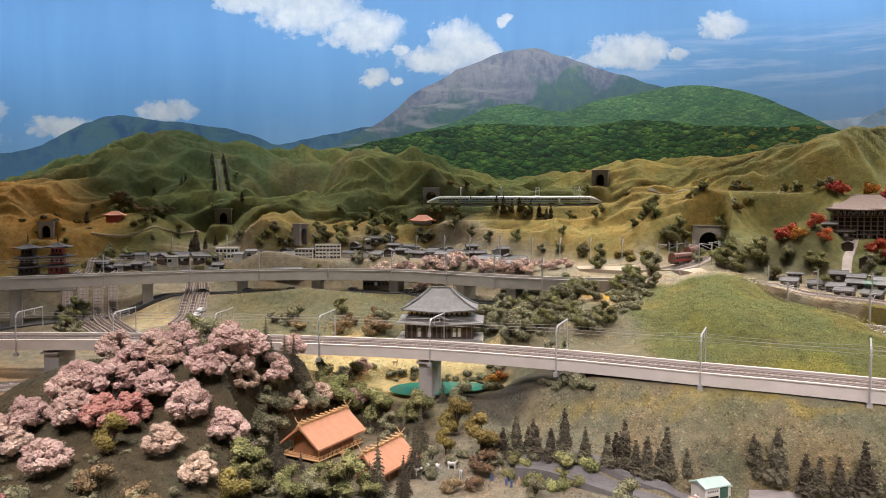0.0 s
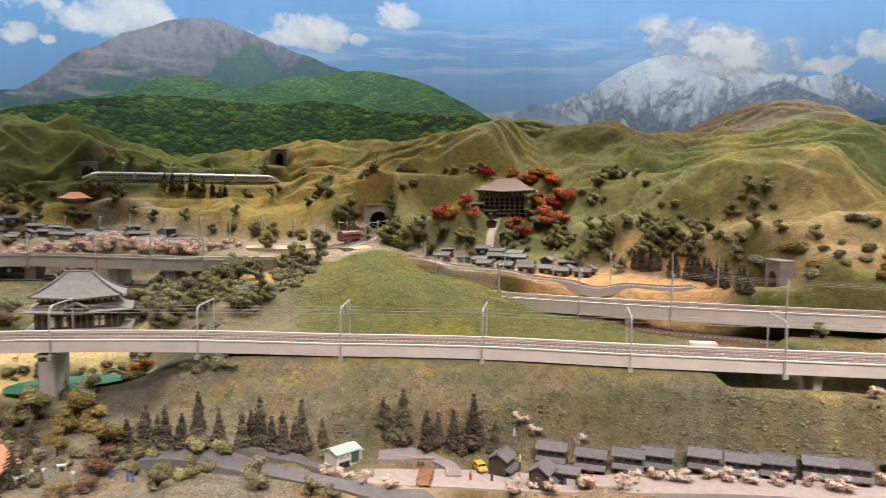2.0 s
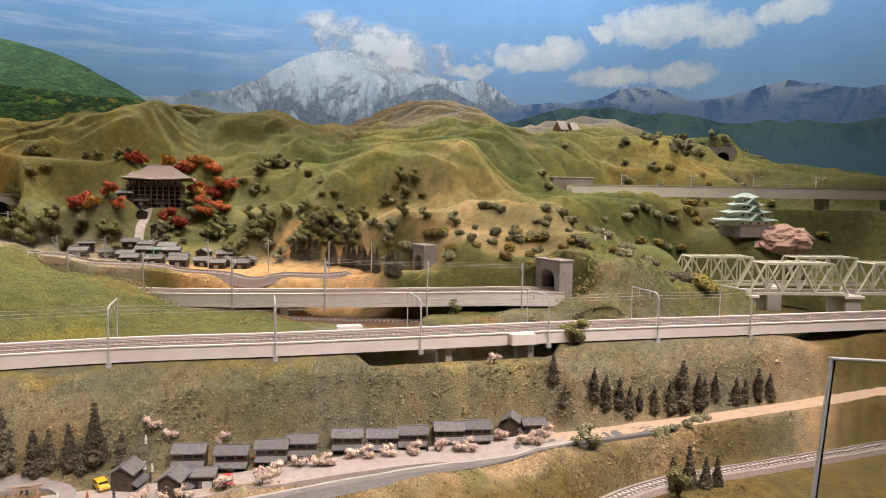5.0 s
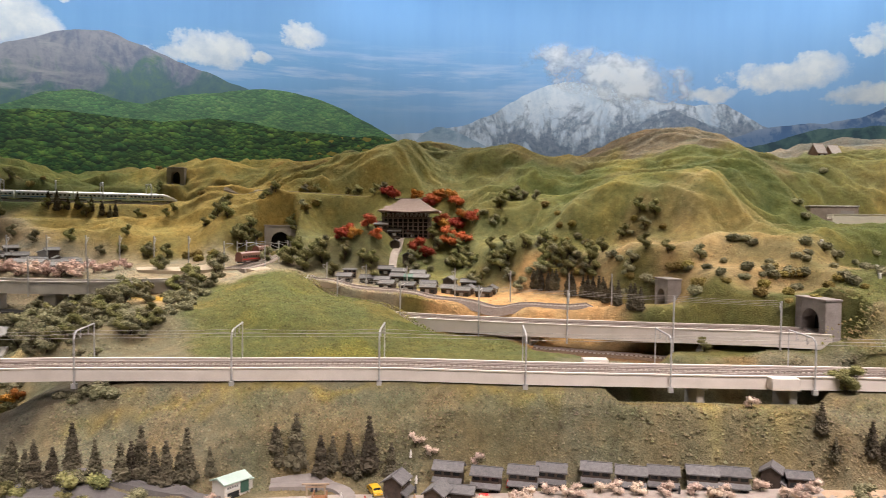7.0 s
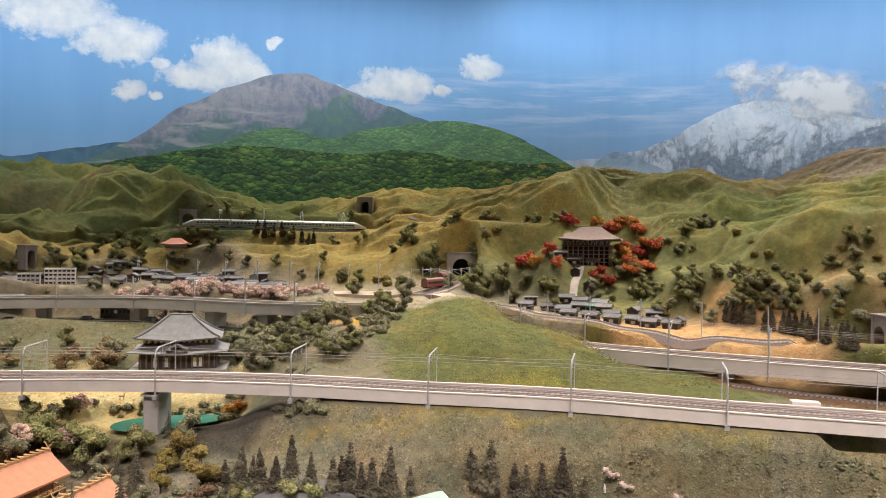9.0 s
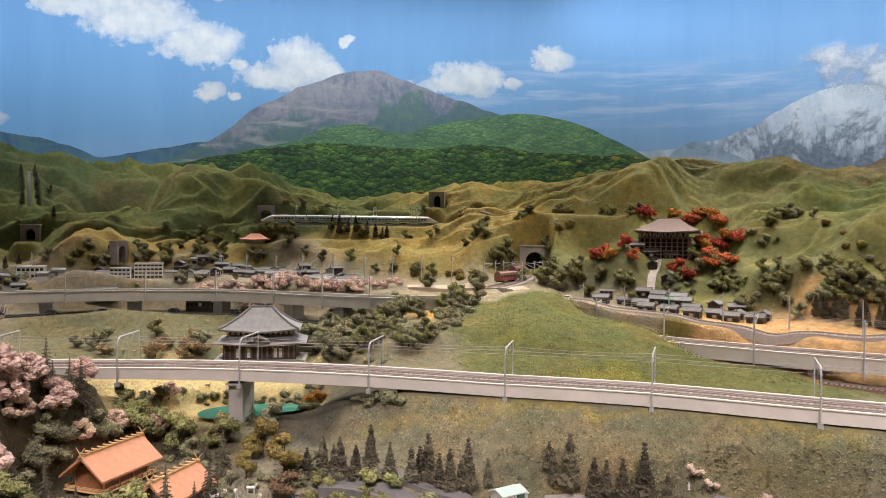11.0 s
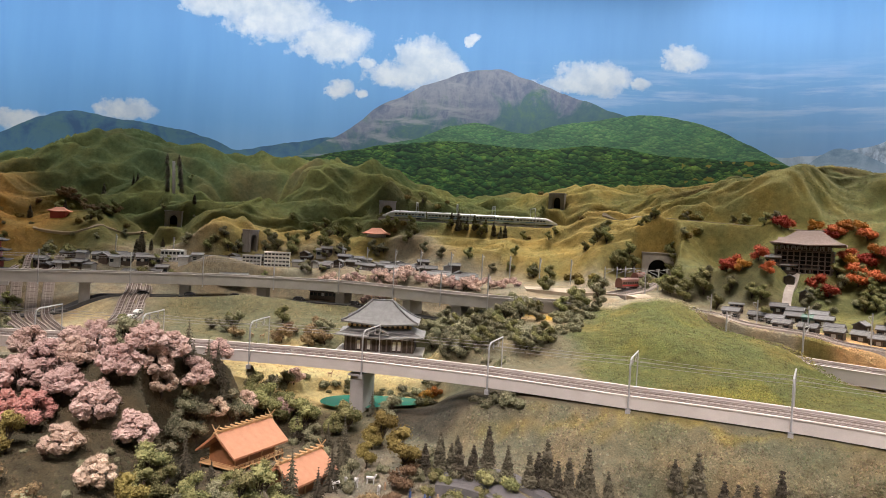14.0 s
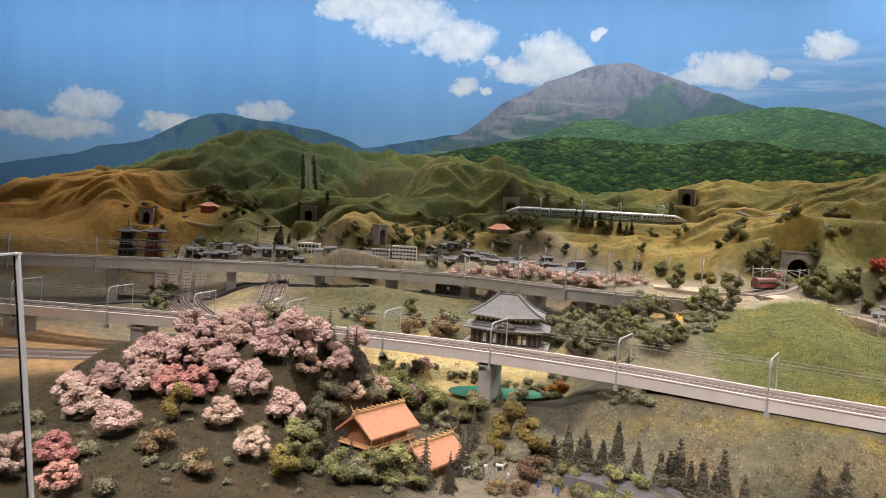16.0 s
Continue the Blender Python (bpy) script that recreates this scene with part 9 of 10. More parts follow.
plant("white_cherry", (-0.659, 1.624, 0.86), (-0.499, 1.709, 0.77), (-0.579, 1.397, 0.82), (-0.48, 1.341, 0.73), (-0.407, 1.848, 0.65), (-0.356, 1.968, 0.69), (-0.859, 1.132, 0.86))
plant("dark", (-0.6, 1.72, 1.2), (-0.448, 1.786, 1), (-0.459, 1.762, 1), (-0.43, 1.8, 1), (-0.471, 1.714, 1), (-0.461, 1.742, 1), (-0.408, 1.474, 1), (-0.433, 1.784, 1), (-0.441, 1.788, 1), (0.037, 1.984, 0.9), (-0.38, 1.894, 1), (-0.359, 1.925, 1), (-0.166, 1.922, 0.8), (-0.279, 1.42, 0.8), (-0.039, 1.669, 0.7))
plant("green", (-0.298, 2.01, 1.3), (-0.198, 1.972, 1.2), (-0.275, 2.005, 1.2), (-0.237, 2.015, 1), (-0.077, 1.932, 1.2), (-0.212, 1.456, 1.15), (-0.241, 1.44, 1), (-0.223, 1.617, 0.9), (-0.425, 1.451, 1.1), (-0.379, 1.412, 0.9), (-0.409, 1.37, 0.9), (-0.312, 1.393, 0.9), (-0.166, 1.484, 0.8), (-0.114, 1.94, 0.8), (-0.353, 2.02, 0.8), (-0.321, 2.017, 0.8))
plant("green", (-0.278, 1.456, 0.8))
plant("golden", (0.026, 1.843, 1.15), (0.085, 1.686, 1.25), (-0.003, 1.691, 0.75), (-0.414, 1.31, 1.0), (-0.677, 1.391, 0.95), (0.003, 1.804, 0.8))
plant("brown", (0.09, 1.631, 0.9), (-0.657, 1.278, 0.8), (-0.553, 1.257, 0.8), (0.061, 1.569, 0.6), (0.009, 1.555, 0.6), (0.112, 1.692, 0.7))
plant("bush", (-0.051, 1.651, 1.4), (-0.18, 1.503, 1.2), (-0.241, 1.453, 1.2), (-0.31, 1.413, 1.2), (-0.365, 1.408, 1.2), (-0.165, 1.888, 1.1), (-0.128, 1.831, 1.1), (-0.035, 1.624, 1.1), (0.014, 1.655, 0.9), (0.04, 1.671, 0.9), (0.12, 1.654, 1.2), (-0.099, 1.953, 1), (-0.22, 1.942, 1), (-0.997, 1.377, 1.5), (-0.906, 1.284, 1.4), (-1.1, 1.438, 1.4))
plant("bush", (-0.778, 1.25, 1.4), (-0.681, 1.295, 1.4), (-0.573, 1.265, 1.4), (-0.701, 1.173, 1.4))
plant("spruce", (-0.326, 1.538, 0.6), (-0.169, 1.507, 1.0), (-0.153, 1.53, 1.35), (-0.097, 1.538, 1.1), (-0.079, 1.636, 1.25), (-0.067, 1.793, 1.35), (-0.117, 1.871, 0.9), (-0.213, 1.956, 0.9), (-0.466, 1.794, 1.25), (-0.43, 1.844, 1.25), (-0.412, 1.871, 1.25), (-0.401, 1.878, 1.1), (-0.457, 1.81, 0.8), (-0.369, 1.495, 1.3), (-0.068, 1.741, 1.0), (-0.012, 2.016, 0.8))
plant("cherry", (-0.39, 2.57, 0.43), (-0.28, 2.28, 0.60))
plant("brown", (-0.28, 2.74, 1.1), (-0.28, 2.87, 0.9), (-0.59, 2.77, 0.8), (-0.41, 2.75, 1), (-0.3, 2.7, 1), (-0.24, 2.73, 0.9), (-0.39, 2.84, 0.8))
plant("green_bush", (0.21, 1.61, 1.1), (0.27, 1.58, 1), (0.15, 2.19, 1), (0.15, 1.63, 0.9), (0.27, 1.6, 0.9), (0.3, 1.58, 0.9), (0.19, 1.65, 0.9), (-0.5, 2.68, 0.9))
plant("green_bush", (0.2, 1.59, 1.2), (0.25, 1.57, 1.2), (0.16, 1.66, 1.1), (0.28, 1.63, 1.2), (0.33, 1.61, 1.2))
plant("fir", (0.175, 1.755, 0.9), (0.215, 1.726, 0.8), (0.287, 1.687, 1), (0.327, 1.636, 0.9), (0.24, 1.645, 0.7))
plant("fir", (0.136, 1.675, 0.9), (0.17, 1.675, 1.1), (0.199, 1.695, 0.8), (0.216, 1.665, 1), (0.249, 1.655, 0.9), (0.284, 1.666, 0.9), (0.375, 1.615, 1), (0.417, 1.626, 1.3), (0.397, 1.626, 1))
plant("fir", (0.441, 1.615, 1), (0.465, 1.605, 1.1), (0.507, 1.596, 1.3), (0.491, 1.606, 0.8), (0.56, 1.615, 0.7), (0.707, 1.575, 0.9), (0.743, 1.556, 1.4), (0.791, 1.526, 1.1), (0.817, 1.516, 1), (0.849, 1.497, 1), (0.892, 1.477, 1.4), (0.703, 1.588, 0.8), (0.866, 1.483, 0.7), (0.938, 1.453, 0.9), (1.834, 0.961, 0.9), (1.839, 0.928, 0.7))
plant("fir", (1.894, 0.875, 0.9), (1.916, 0.853, 1.1), (1.95, 0.832, 0.9), (1.971, 0.812, 0.9), (1.998, 0.799, 0.7), (2.036, 0.775, 0.8), (2.077, 0.749, 1), (2.11, 0.731, 1.4), (2.152, 0.704, 1.1), (2.173, 0.696, 0.8), (2.205, 0.679, 0.8), (2.258, 0.641, 0.8), (2.287, 0.627, 0.7), (2.325, 0.604, 1), (2.36, 0.584, 0.9), (2.118, 0.722, 0.8))
plant("fir", (1.823, 0.628, 0.9), (1.861, 0.606, 1.1), (1.88, 0.574, 0.9), (1.91, 0.559, 0.8))
plant("dark", (-0.94, 2.62, 1))
plant("dark", (-0.33, 2.14, 1), (-0.39, 2.21, 0.9))
plant("dark", (-0.3, 2.23, 0.9), (0.19, 1.52, 0.7), (1.73, 0.79, 0.9), (1.83, 3.39, 0.84), (1.87, 3.4, 0.84), (1.92, 2.96, 0.84), (1.73, 2.88, 0.84), (1.71, 2.8, 0.84), (1.75, 2.92, 0.84), (2.37, 2.98, 0.84), (2.4, 2.98, 0.84), (1.41, 3.15, 0.84))
plant("dark", (0.71, 3.23, 0.8), (1.17, 4.1, 0.67), (0.94, 3.19, 1), (0.88, 3.02, 1), (1.17, 3.27, 1), (2.42, 2.93, 0.84), (2.42, 2.83, 0.67), (2.22, 2.9, 0.76), (2.09, 2.37, 0.67), (1.98, 2.48, 0.92), (1.97, 2.42, 0.84), (2.01, 2.28, 1.01), (2.09, 2.27, 0.84), (2.13, 2.19, 0.84), (2.13, 2.14, 0.84), (1.94, 2.31, 0.92))
plant("dark", (1.86, 2.54, 0.84), (2.47, 2.14, 0.84), (2.19, 1.94, 0.84), (2.17, 1.93, 0.76), (2.32, 1.72, 0.76), (-0.94, 3.84, 0.84), (-0.69, 3.87, 0.84), (-0.72, 3.85, 0.84), (-0.86, 3.82, 0.84), (-0.45, 3.6, 0.84), (-0.32, 3.83, 1.01), (-0.12, 3.98, 1.01), (-0.15, 4, 0.84), (-0.39, 3.96, 0.67), (-0.09, 3.99, 0.84), (-1.14, 3.84, 0.84))
plant("dark", (-1.75, 3.58, 0.84), (-1.84, 3.83, 0.84), (-1.64, 3.9, 0.5), (-1.56, 4.07, 0.59), (-1.25, 4.32, 0.59), (0.14, 3.89, 0.76), (0.22, 3.76, 0.84), (0.69, 3.55, 0.92), (0.5, 3.68, 0.67), (1.49, 3.06, 0.84), (1.32, 3.69, 0.59), (1.28, 3.74, 0.5), (1.49, 3.65, 0.67), (1.43, 3.49, 0.67), (0.13, 2.8, 1), (0.15, 2.79, 1))
plant("dark", (0.21, 2.77, 1), (0.23, 2.36, 1.1), (0.27, 2.39, 1.1), (0.25, 2.3, 1.1), (0.3, 2.43, 1.1), (0.36, 2.76, 1), (0.42, 3.02, 0.9), (0.47, 2.99, 0.9), (0.51, 2.95, 0.8), (0.32, 2.94, 0.9), (0.23, 2.91, 0.9), (0.56, 2.9, 0.8), (0.59, 2.82, 0.7), (0.48, 2.38, 0.9), (0.51, 2.39, 0.9), (0.46, 2.39, 0.8))
plant("dark", (0.53, 2.41, 0.6), (0.72, 2.83, 0.9), (0.73, 2.72, 0.8), (0.76, 2.83, 1), (0.81, 2.75, 0.7), (0.37, 2.21, 0.6), (0.33, 2.2, 0.6), (-0.27, 2.78, 1.1), (-0.25, 2.8, 1), (0.17, 2.74, 0.9), (0.21, 2.37, 0.8), (0.36, 3.09, 0.8), (0.49, 2.93, 0.7), (0.43, 2.76, 0.8), (0.36, 2.39, 0.8), (-0.64, 2.83, 0.9))
plant("dark", (-1.61, 2.96, 0.9), (-1.45, 2.73, 0.9), (-1.74, 3.14, 0.8), (-1.62, 3.11, 0.8), (0.24, 3.08, 0.75), (0.28, 2.43, 0.75), (0.39, 3.08, 0.75), (0.42, 2.79, 0.75), (0.31, 2.37, 0.75), (-1.53, 2.75, 0.8), (-0.63, 2.95, 0.8), (-0.71, 2.85, 0.7), (0.39, 1.46, 0.9), (0.48, 1.39, 0.6), (0.52, 1.36, 0.5))
plant("dark", (4.64, 1.83, 0.81), (4.94, 1.67, 0.64), (4.78, 1.77, 0.84), (4.65, 1.85, 0.6), (4.89, 1.74, 0.81), (4.74, 1.71, 0.54), (5.04, 1.58, 0.57), (4.74, 1.8, 0.8))
plant("green", (1.97, 1.03, 0.8), (1.98, 0.98, 0.9), (1.96, 0.98, 0.8), (2.09, 1.46, 0.76), (1.94, 1.39, 0.63), (2.08, 1.4, 0.67), (2.11, 1.38, 0.59))
plant("green", (1.79, 3.4, 0.84), (1.92, 3, 0.84), (1.48, 3.06, 0.84), (1.54, 2.98, 0.84), (1.58, 2.96, 0.84), (2.27, 2.95, 0.84), (2.31, 2.96, 0.84), (1.74, 3.51, 0.84), (1.99, 2.88, 0.84), (2, 2.83, 0.84), (1.94, 2.82, 0.84), (1.96, 2.78, 0.84), (1.86, 2.54, 0.84), (1.88, 2.52, 0.84), (1.53, 2.84, 0.84), (1.56, 2.95, 0.84))
plant("green", (1.4, 3.01, 0.84), (1.98, 2.5, 0.84), (2, 2.47, 0.84), (1.97, 2.49, 0.84), (1.01, 3.64, 0.76), (1.05, 3.67, 0.84), (1.09, 3.71, 0.92), (1.11, 3.46, 1.34), (1.15, 3.5, 1.18), (1.09, 3.48, 1.01), (0.69, 3.56, 0.92), (0.77, 3.53, 0.92), (1.32, 3.28, 0.84), (1.38, 3.16, 1.01), (1.24, 3.16, 1), (1.23, 3.21, 1))
plant("green", (1.41, 3.57, 0.84), (0.68, 3.21, 0.9), (1.3, 3.69, 0.67), (1.28, 3.72, 0.59), (1.34, 3.68, 0.67), (0.91, 3.2, 1), (0.76, 2.88, 1), (0.73, 2.87, 1), (0.77, 2.82, 1), (2.27, 2.92, 0.76), (2.38, 2.98, 0.76), (2.05, 2.4, 0.59), (2.06, 2.3, 0.84), (2.14, 2.23, 0.84), (2.19, 2.16, 0.84), (2.25, 2.16, 0.84))
plant("green", (2.16, 2.14, 0.92), (2.09, 2.19, 0.84), (2.06, 2.25, 0.84), (2.09, 2.24, 0.84), (2.04, 2.28, 0.84), (2.15, 2.1, 0.84), (2.49, 2.19, 0.84), (2.52, 2.13, 0.84), (2.42, 2.22, 0.76), (2.24, 1.91, 0.84), (2.26, 1.82, 0.76), (-2.01, 4.26, 1.01), (-1.97, 4.28, 0.84), (-1.73, 4.02, 0.84), (-1.71, 4.08, 0.84), (-1.71, 4.26, 0.84))
plant("green", (-1.69, 4.2, 0.84), (-1.75, 4.22, 0.84), (-0.72, 3.91, 0.84), (-0.58, 3.85, 0.92), (-0.33, 4.04, 0.76), (-0.29, 4, 0.84), (-0.09, 4.16, 0.84), (0.08, 4.04, 0.84), (0.04, 3.98, 0.84), (-1.01, 3.82, 0.84), (-2.08, 3.8, 0.59), (-1.44, 4.32, 0.5), (-1.46, 4.88, 0.5), (0.37, 3.75, 0.84), (0.62, 3.74, 0.67), (0.58, 3.65, 0.76))
plant("green", (1.03, 3.63, 0.92), (0.97, 3.63, 0.67), (1.07, 3.6, 1.01), (1.09, 3.46, 1.26), (1.18, 3.51, 1.01), (1.41, 3.6, 0.92), (1.32, 3.25, 0.76), (1.31, 3.16, 0.84), (1.17, 4.1, 0.59), (1.56, 3.64, 0.67), (1.7, 3.56, 0.59), (1.74, 3.52, 0.67), (1.53, 3.54, 0.59), (0.27, 2.89, 0.75), (0.34, 2.95, 0.75), (0.23, 2.44, 0.75))
plant("green", (0.24, 2.33, 0.75), (0.43, 3.06, 0.75), (0.47, 3.06, 0.75), (0.35, 2.68, 0.75), (0.34, 2.36, 0.75), (-1.65, 3.06, 0.9), (-1.6, 2.91, 0.8), (-1.67, 3.19, 0.8), (-1.71, 3.21, 0.7), (-0.65, 2.9, 0.8), (-0.45, 2.96, 1), (1.75, 0.58, 0.9), (-0.36, 2.12, 1))
plant("green", (-0.99, 2.69, 1.1), (0.47, 2.95, 0.75), (0.49, 2.88, 0.75))
plant("green", (0.52, 2.8, 0.75), (0.56, 2.84, 0.75), (0.58, 2.78, 0.75), (0.54, 2.45, 0.75), (0.45, 2.48, 0.75), (0.42, 2.68, 0.75), (0.56, 2.41, 0.75), (0.51, 2.42, 0.75), (2.04, 2.42, 0.84), (2.12, 2.23, 0.92), (2.13, 3.08, 0.74), (1.93, 3.16, 0.66), (2.26, 2.87, 0.51), (2.13, 2.37, 0.92), (2.11, 2.31, 0.68), (1.96, 2.53, 0.74))
plant("green", (1.98, 2.57, 0.79), (1.99, 2.95, 0.92), (1.97, 2.54, 0.5), (1.95, 2.65, 0.5), (2.01, 2.47, 0.77), (1.94, 2.7, 0.8), (1.94, 3.2, 0.77), (2.23, 2.39, 0.68), (2.02, 2.53, 0.65), (2.02, 2.9, 0.74), (1.8, 2.92, 0.8), (0.05, 4.11, 0.81), (-0.65, 4.24, 0.55), (-0.45, 4.23, 0.92), (0.85, 4.33, 0.7), (-0.14, 4.32, 0.64))
plant("green", (0.43, 4.08, 0.64), (-0.34, 4.24, 0.55), (0.28, 4.1, 0.65), (-0.5, 4.12, 0.65), (0.36, 4.08, 0.65), (0.71, 4.05, 0.67), (-0.04, 4.15, 0.78), (0.05, 4.08, 0.68), (-0.26, 4.25, 0.78), (-0.51, 4.07, 0.67), (0.84, 3.97, 0.65), (0.88, 3.99, 0.6), (0.12, 4.39, 0.83), (0.46, 4.04, 0.82), (0.47, 4.06, 0.72), (-0.45, 4.03, 0.5))
plant("green", (-0.4, 4.05, 0.51), (-0.43, 3.88, 0.69), (-0.45, 3.85, 0.55), (-0.91, 3.82, 0.84), (-0.57, 3.93, 0.79), (-0.84, 3.85, 0.57), (-0.52, 3.96, 0.59), (-0.4, 3.83, 0.61), (-0.41, 3.94, 0.84), (-0.98, 3.83, 0.65), (-0.85, 3.84, 0.62), (-0.36, 4.05, 0.92), (-0.59, 3.87, 0.69), (-0.29, 3.91, 0.72), (-0.66, 3.85, 0.92), (-0.62, 3.95, 0.59))
plant("green", (-0.39, 3.85, 0.92))
plant("bush", (1.93, 0.72, 1), (1.96, 0.71, 1), (1.98, 0.69, 1), (2, 0.67, 1), (2.08, 0.68, 1), (2.11, 0.67, 1))
plant("bush", (1.75, 0.84, 1), (2.13, 0.93, 1), (2.51, 0.68, 1), (2.53, 0.73, 1), (2.68, 0.58, 1), (0.15, 2.33, 1.3), (0.18, 2.3, 1.3), (0.13, 2.19, 1.3), (0.16, 2.3, 1.3), (0.33, 1.95, 1.3), (0.35, 1.89, 1.3), (0.38, 1.86, 1.3), (0.3, 1.93, 1.3), (0.36, 1.91, 1.3), (-0.19, 2.33, 1))
plant("bush", (-0.15, 2.34, 1), (-0.11, 2.35, 1), (0.07, 2.33, 1), (0.12, 2.31, 1), (0.14, 2.26, 1), (0.16, 2.19, 1), (0.34, 1.94, 1.3), (0.3, 1.91, 1), (0.27, 1.97, 1), (0.52, 3.07, 1.3), (0.55, 3.01, 1.3), (0.58, 2.94, 1.3), (0.62, 2.92, 1.3), (0.49, 2.95, 1.3), (0.5, 2.46, 1.3), (0.54, 2.43, 1.3))
plant("bush", (0.52, 2.4, 1.3), (0.47, 2.42, 1.3), (0.74, 2.84, 1.3), (0.78, 2.77, 1.3), (0.82, 2.8, 1.3), (0.9, 2.98, 1.3), (0.7, 2.74, 1.3), (0.72, 2.66, 1.3), (0.76, 2.67, 1.3), (0.8, 3.06, 1.3), (0.52, 2.97, 1.3), (0.47, 2.95, 1.3), (0.61, 2.98, 1.3), (0.16, 1.7, 1.3), (0.21, 1.66, 1.3), (0.26, 1.64, 1.3))
plant("bush", (0.3, 1.63, 1.3), (0.15, 1.77, 1.3))
plant("hill_olive", (1.48, 3.66, 1), (1.53, 3.67, 1), (1.56, 3.65, 1), (1.52, 3.71, 1), (1.4, 3.62, 1.3), (1.51, 3.54, 1), (1.44, 3.49, 1), (0.89, 3.46, 1), (0.85, 3.48, 1), (0.88, 3.34, 1), (0.95, 3.36, 1), (2.25, 1.76, 0.9), (2.25, 1.72, 1))
plant("hill_olive", (2.24, 1.79, 0.9), (2.14, 1.58, 1), (2.61, 0.88, 1.3), (2.7, 0.94, 1), (2.62, 0.86, 1), (3, 1.3, 1), (3.29, 1.36, 1), (3.4, 1.29, 1), (4.42, 1.22, 1.2), (4.05, 1.07, 1.2), (4.16, 1, 1), (4.19, 0.97, 1), (4.26, 0.92, 1), (3.46, 1.37, 1), (3.56, 1.34, 1), (3.58, 1.32, 1))
plant("hill_olive", (3.56, 1.29, 1), (2.32, 2.43, 0.87), (2.29, 2.48, 0.71), (2.47, 2.2, 0.66), (2.12, 2.16, 0.71), (2.51, 2.08, 0.67), (2.17, 1.92, 0.72), (2.38, 2.6, 0.75), (2.06, 2.24, 0.89), (2.22, 2.45, 0.88), (2.17, 1.93, 0.67), (2.18, 2.46, 0.87), (2.27, 2.41, 0.7), (2.31, 2.3, 0.93), (2.43, 2.76, 0.94), (2.5, 1.05, 0.71))
plant("hill_olive", (2.56, 1.03, 0.62), (2.49, 1.14, 0.81), (2.44, 1.28, 0.67), (2.42, 1.51, 0.78), (2.22, 1.31, 0.54), (2.71, 1.14, 0.93), (2.56, 1.07, 0.77), (2.19, 1.51, 0.6), (2.28, 1.35, 0.75), (2.25, 1.24, 0.79), (2.46, 1.44, 0.9), (2.35, 1.26, 0.67), (2.32, 1.46, 0.88), (2.21, 1.4, 0.93), (2.53, 1.12, 0.52), (2.44, 1.2, 0.54))
plant("hill_olive", (2.42, 1.47, 0.75), (-0.09, 4.38, 0.91), (0.02, 4.41, 0.89), (-0.04, 4.13, 0.82), (0.86, 4.04, 0.77), (0.92, 4.74, 0.86), (0.44, 4.1, 0.57), (0.74, 4.05, 0.55), (0.21, 4.36, 0.88), (0.1, 4.46, 0.63), (0.57, 4.05, 0.69), (0.27, 4.4, 0.67), (0.36, 4.83, 0.74), (1.04, 4.05, 0.85), (0.01, 4.12, 0.85))
plant("pale_cherry", (1, 1.45, 1), (1.03, 1.43, 1), (0.94, 1.27, 1), (1.13, 1.38, 1), (0.89, 1.27, 1), (0.96, 1.24, 1), (1.03, 1.21, 1), (1.1, 1.18, 1), (1.15, 1.21, 1), (1.21, 1.21, 1), (1.24, 1.18, 1), (1.26, 1.17, 1), (1.32, 1.16, 1), (1.39, 1.11, 1), (1.35, 1.14, 1), (1.44, 1.08, 1))
plant("pale_cherry", (1.5, 1.05, 1), (1.53, 1.02, 1), (1.56, 1.01, 1), (1.65, 0.99, 1), (1.66, 0.93, 1), (1.72, 1.07, 1), (1.68, 0.91, 1), (1.74, 0.92, 1), (0.54, 1.49, 1), (0.57, 1.46, 1), (0.6, 1.39, 1), (0.64, 1.35, 1))
plant("maple", (1.9, 3.38, 1), (1.85, 3.35, 1), (1.59, 3.04, 1), (1.49, 3.12, 0.9), (1.52, 3.13, 1), (1.83, 3, 1), (1.84, 2.92, 1), (1.98, 2.94, 1), (2.04, 2.9, 1), (2.1, 3.07, 1), (1.99, 2.97, 1), (2.04, 3.12, 1), (2.11, 3.33, 1), (2.08, 3.33, 1), (2.19, 3.22, 1), (2.15, 3, 1.1))
plant("maple", (1.62, 3.01, 0.9))
plant("orange", (1.53, 3.07, 1), (2.03, 3.39, 1), (2.15, 3.32, 1), (2.18, 3.27, 1), (2.13, 3.07, 1), (2.04, 3.1, 1), (0.16, 2.27, 0.55), (0.14, 2.25, 0.55), (0.18, 2.26, 0.55))
plant("brown", (-2.044, 4.325, 0.9), (-2.007, 4.335, 1.0), (-1.968, 4.341, 0.8), (-1.852, 4.216, 0.7), (-1.792, 4.195, 0.8), (-1.753, 4.234, 0.7), (-1.705, 4.233, 0.8), (-1.674, 4.255, 0.6), (-1.93, 4.351, 0.7), (-2.144, 4.259, 0.5))
plant("far_fir", (1.977, 2.265, 1), (1.993, 2.236, 1), (2.014, 2.215, 1), (2.036, 2.193, 1), (2.048, 2.137, 1), (2.064, 2.121, 1), (2.091, 2.038, 1), (2.093, 2.007, 1), (2.061, 1.939, 1), (2.077, 1.924, 1), (1.983, 1.792, 1), (1.984, 1.734, 1), (1.986, 1.717, 1), (1.993, 1.696, 1), (2.065, 2.134, 1), (2.084, 2.087, 1))
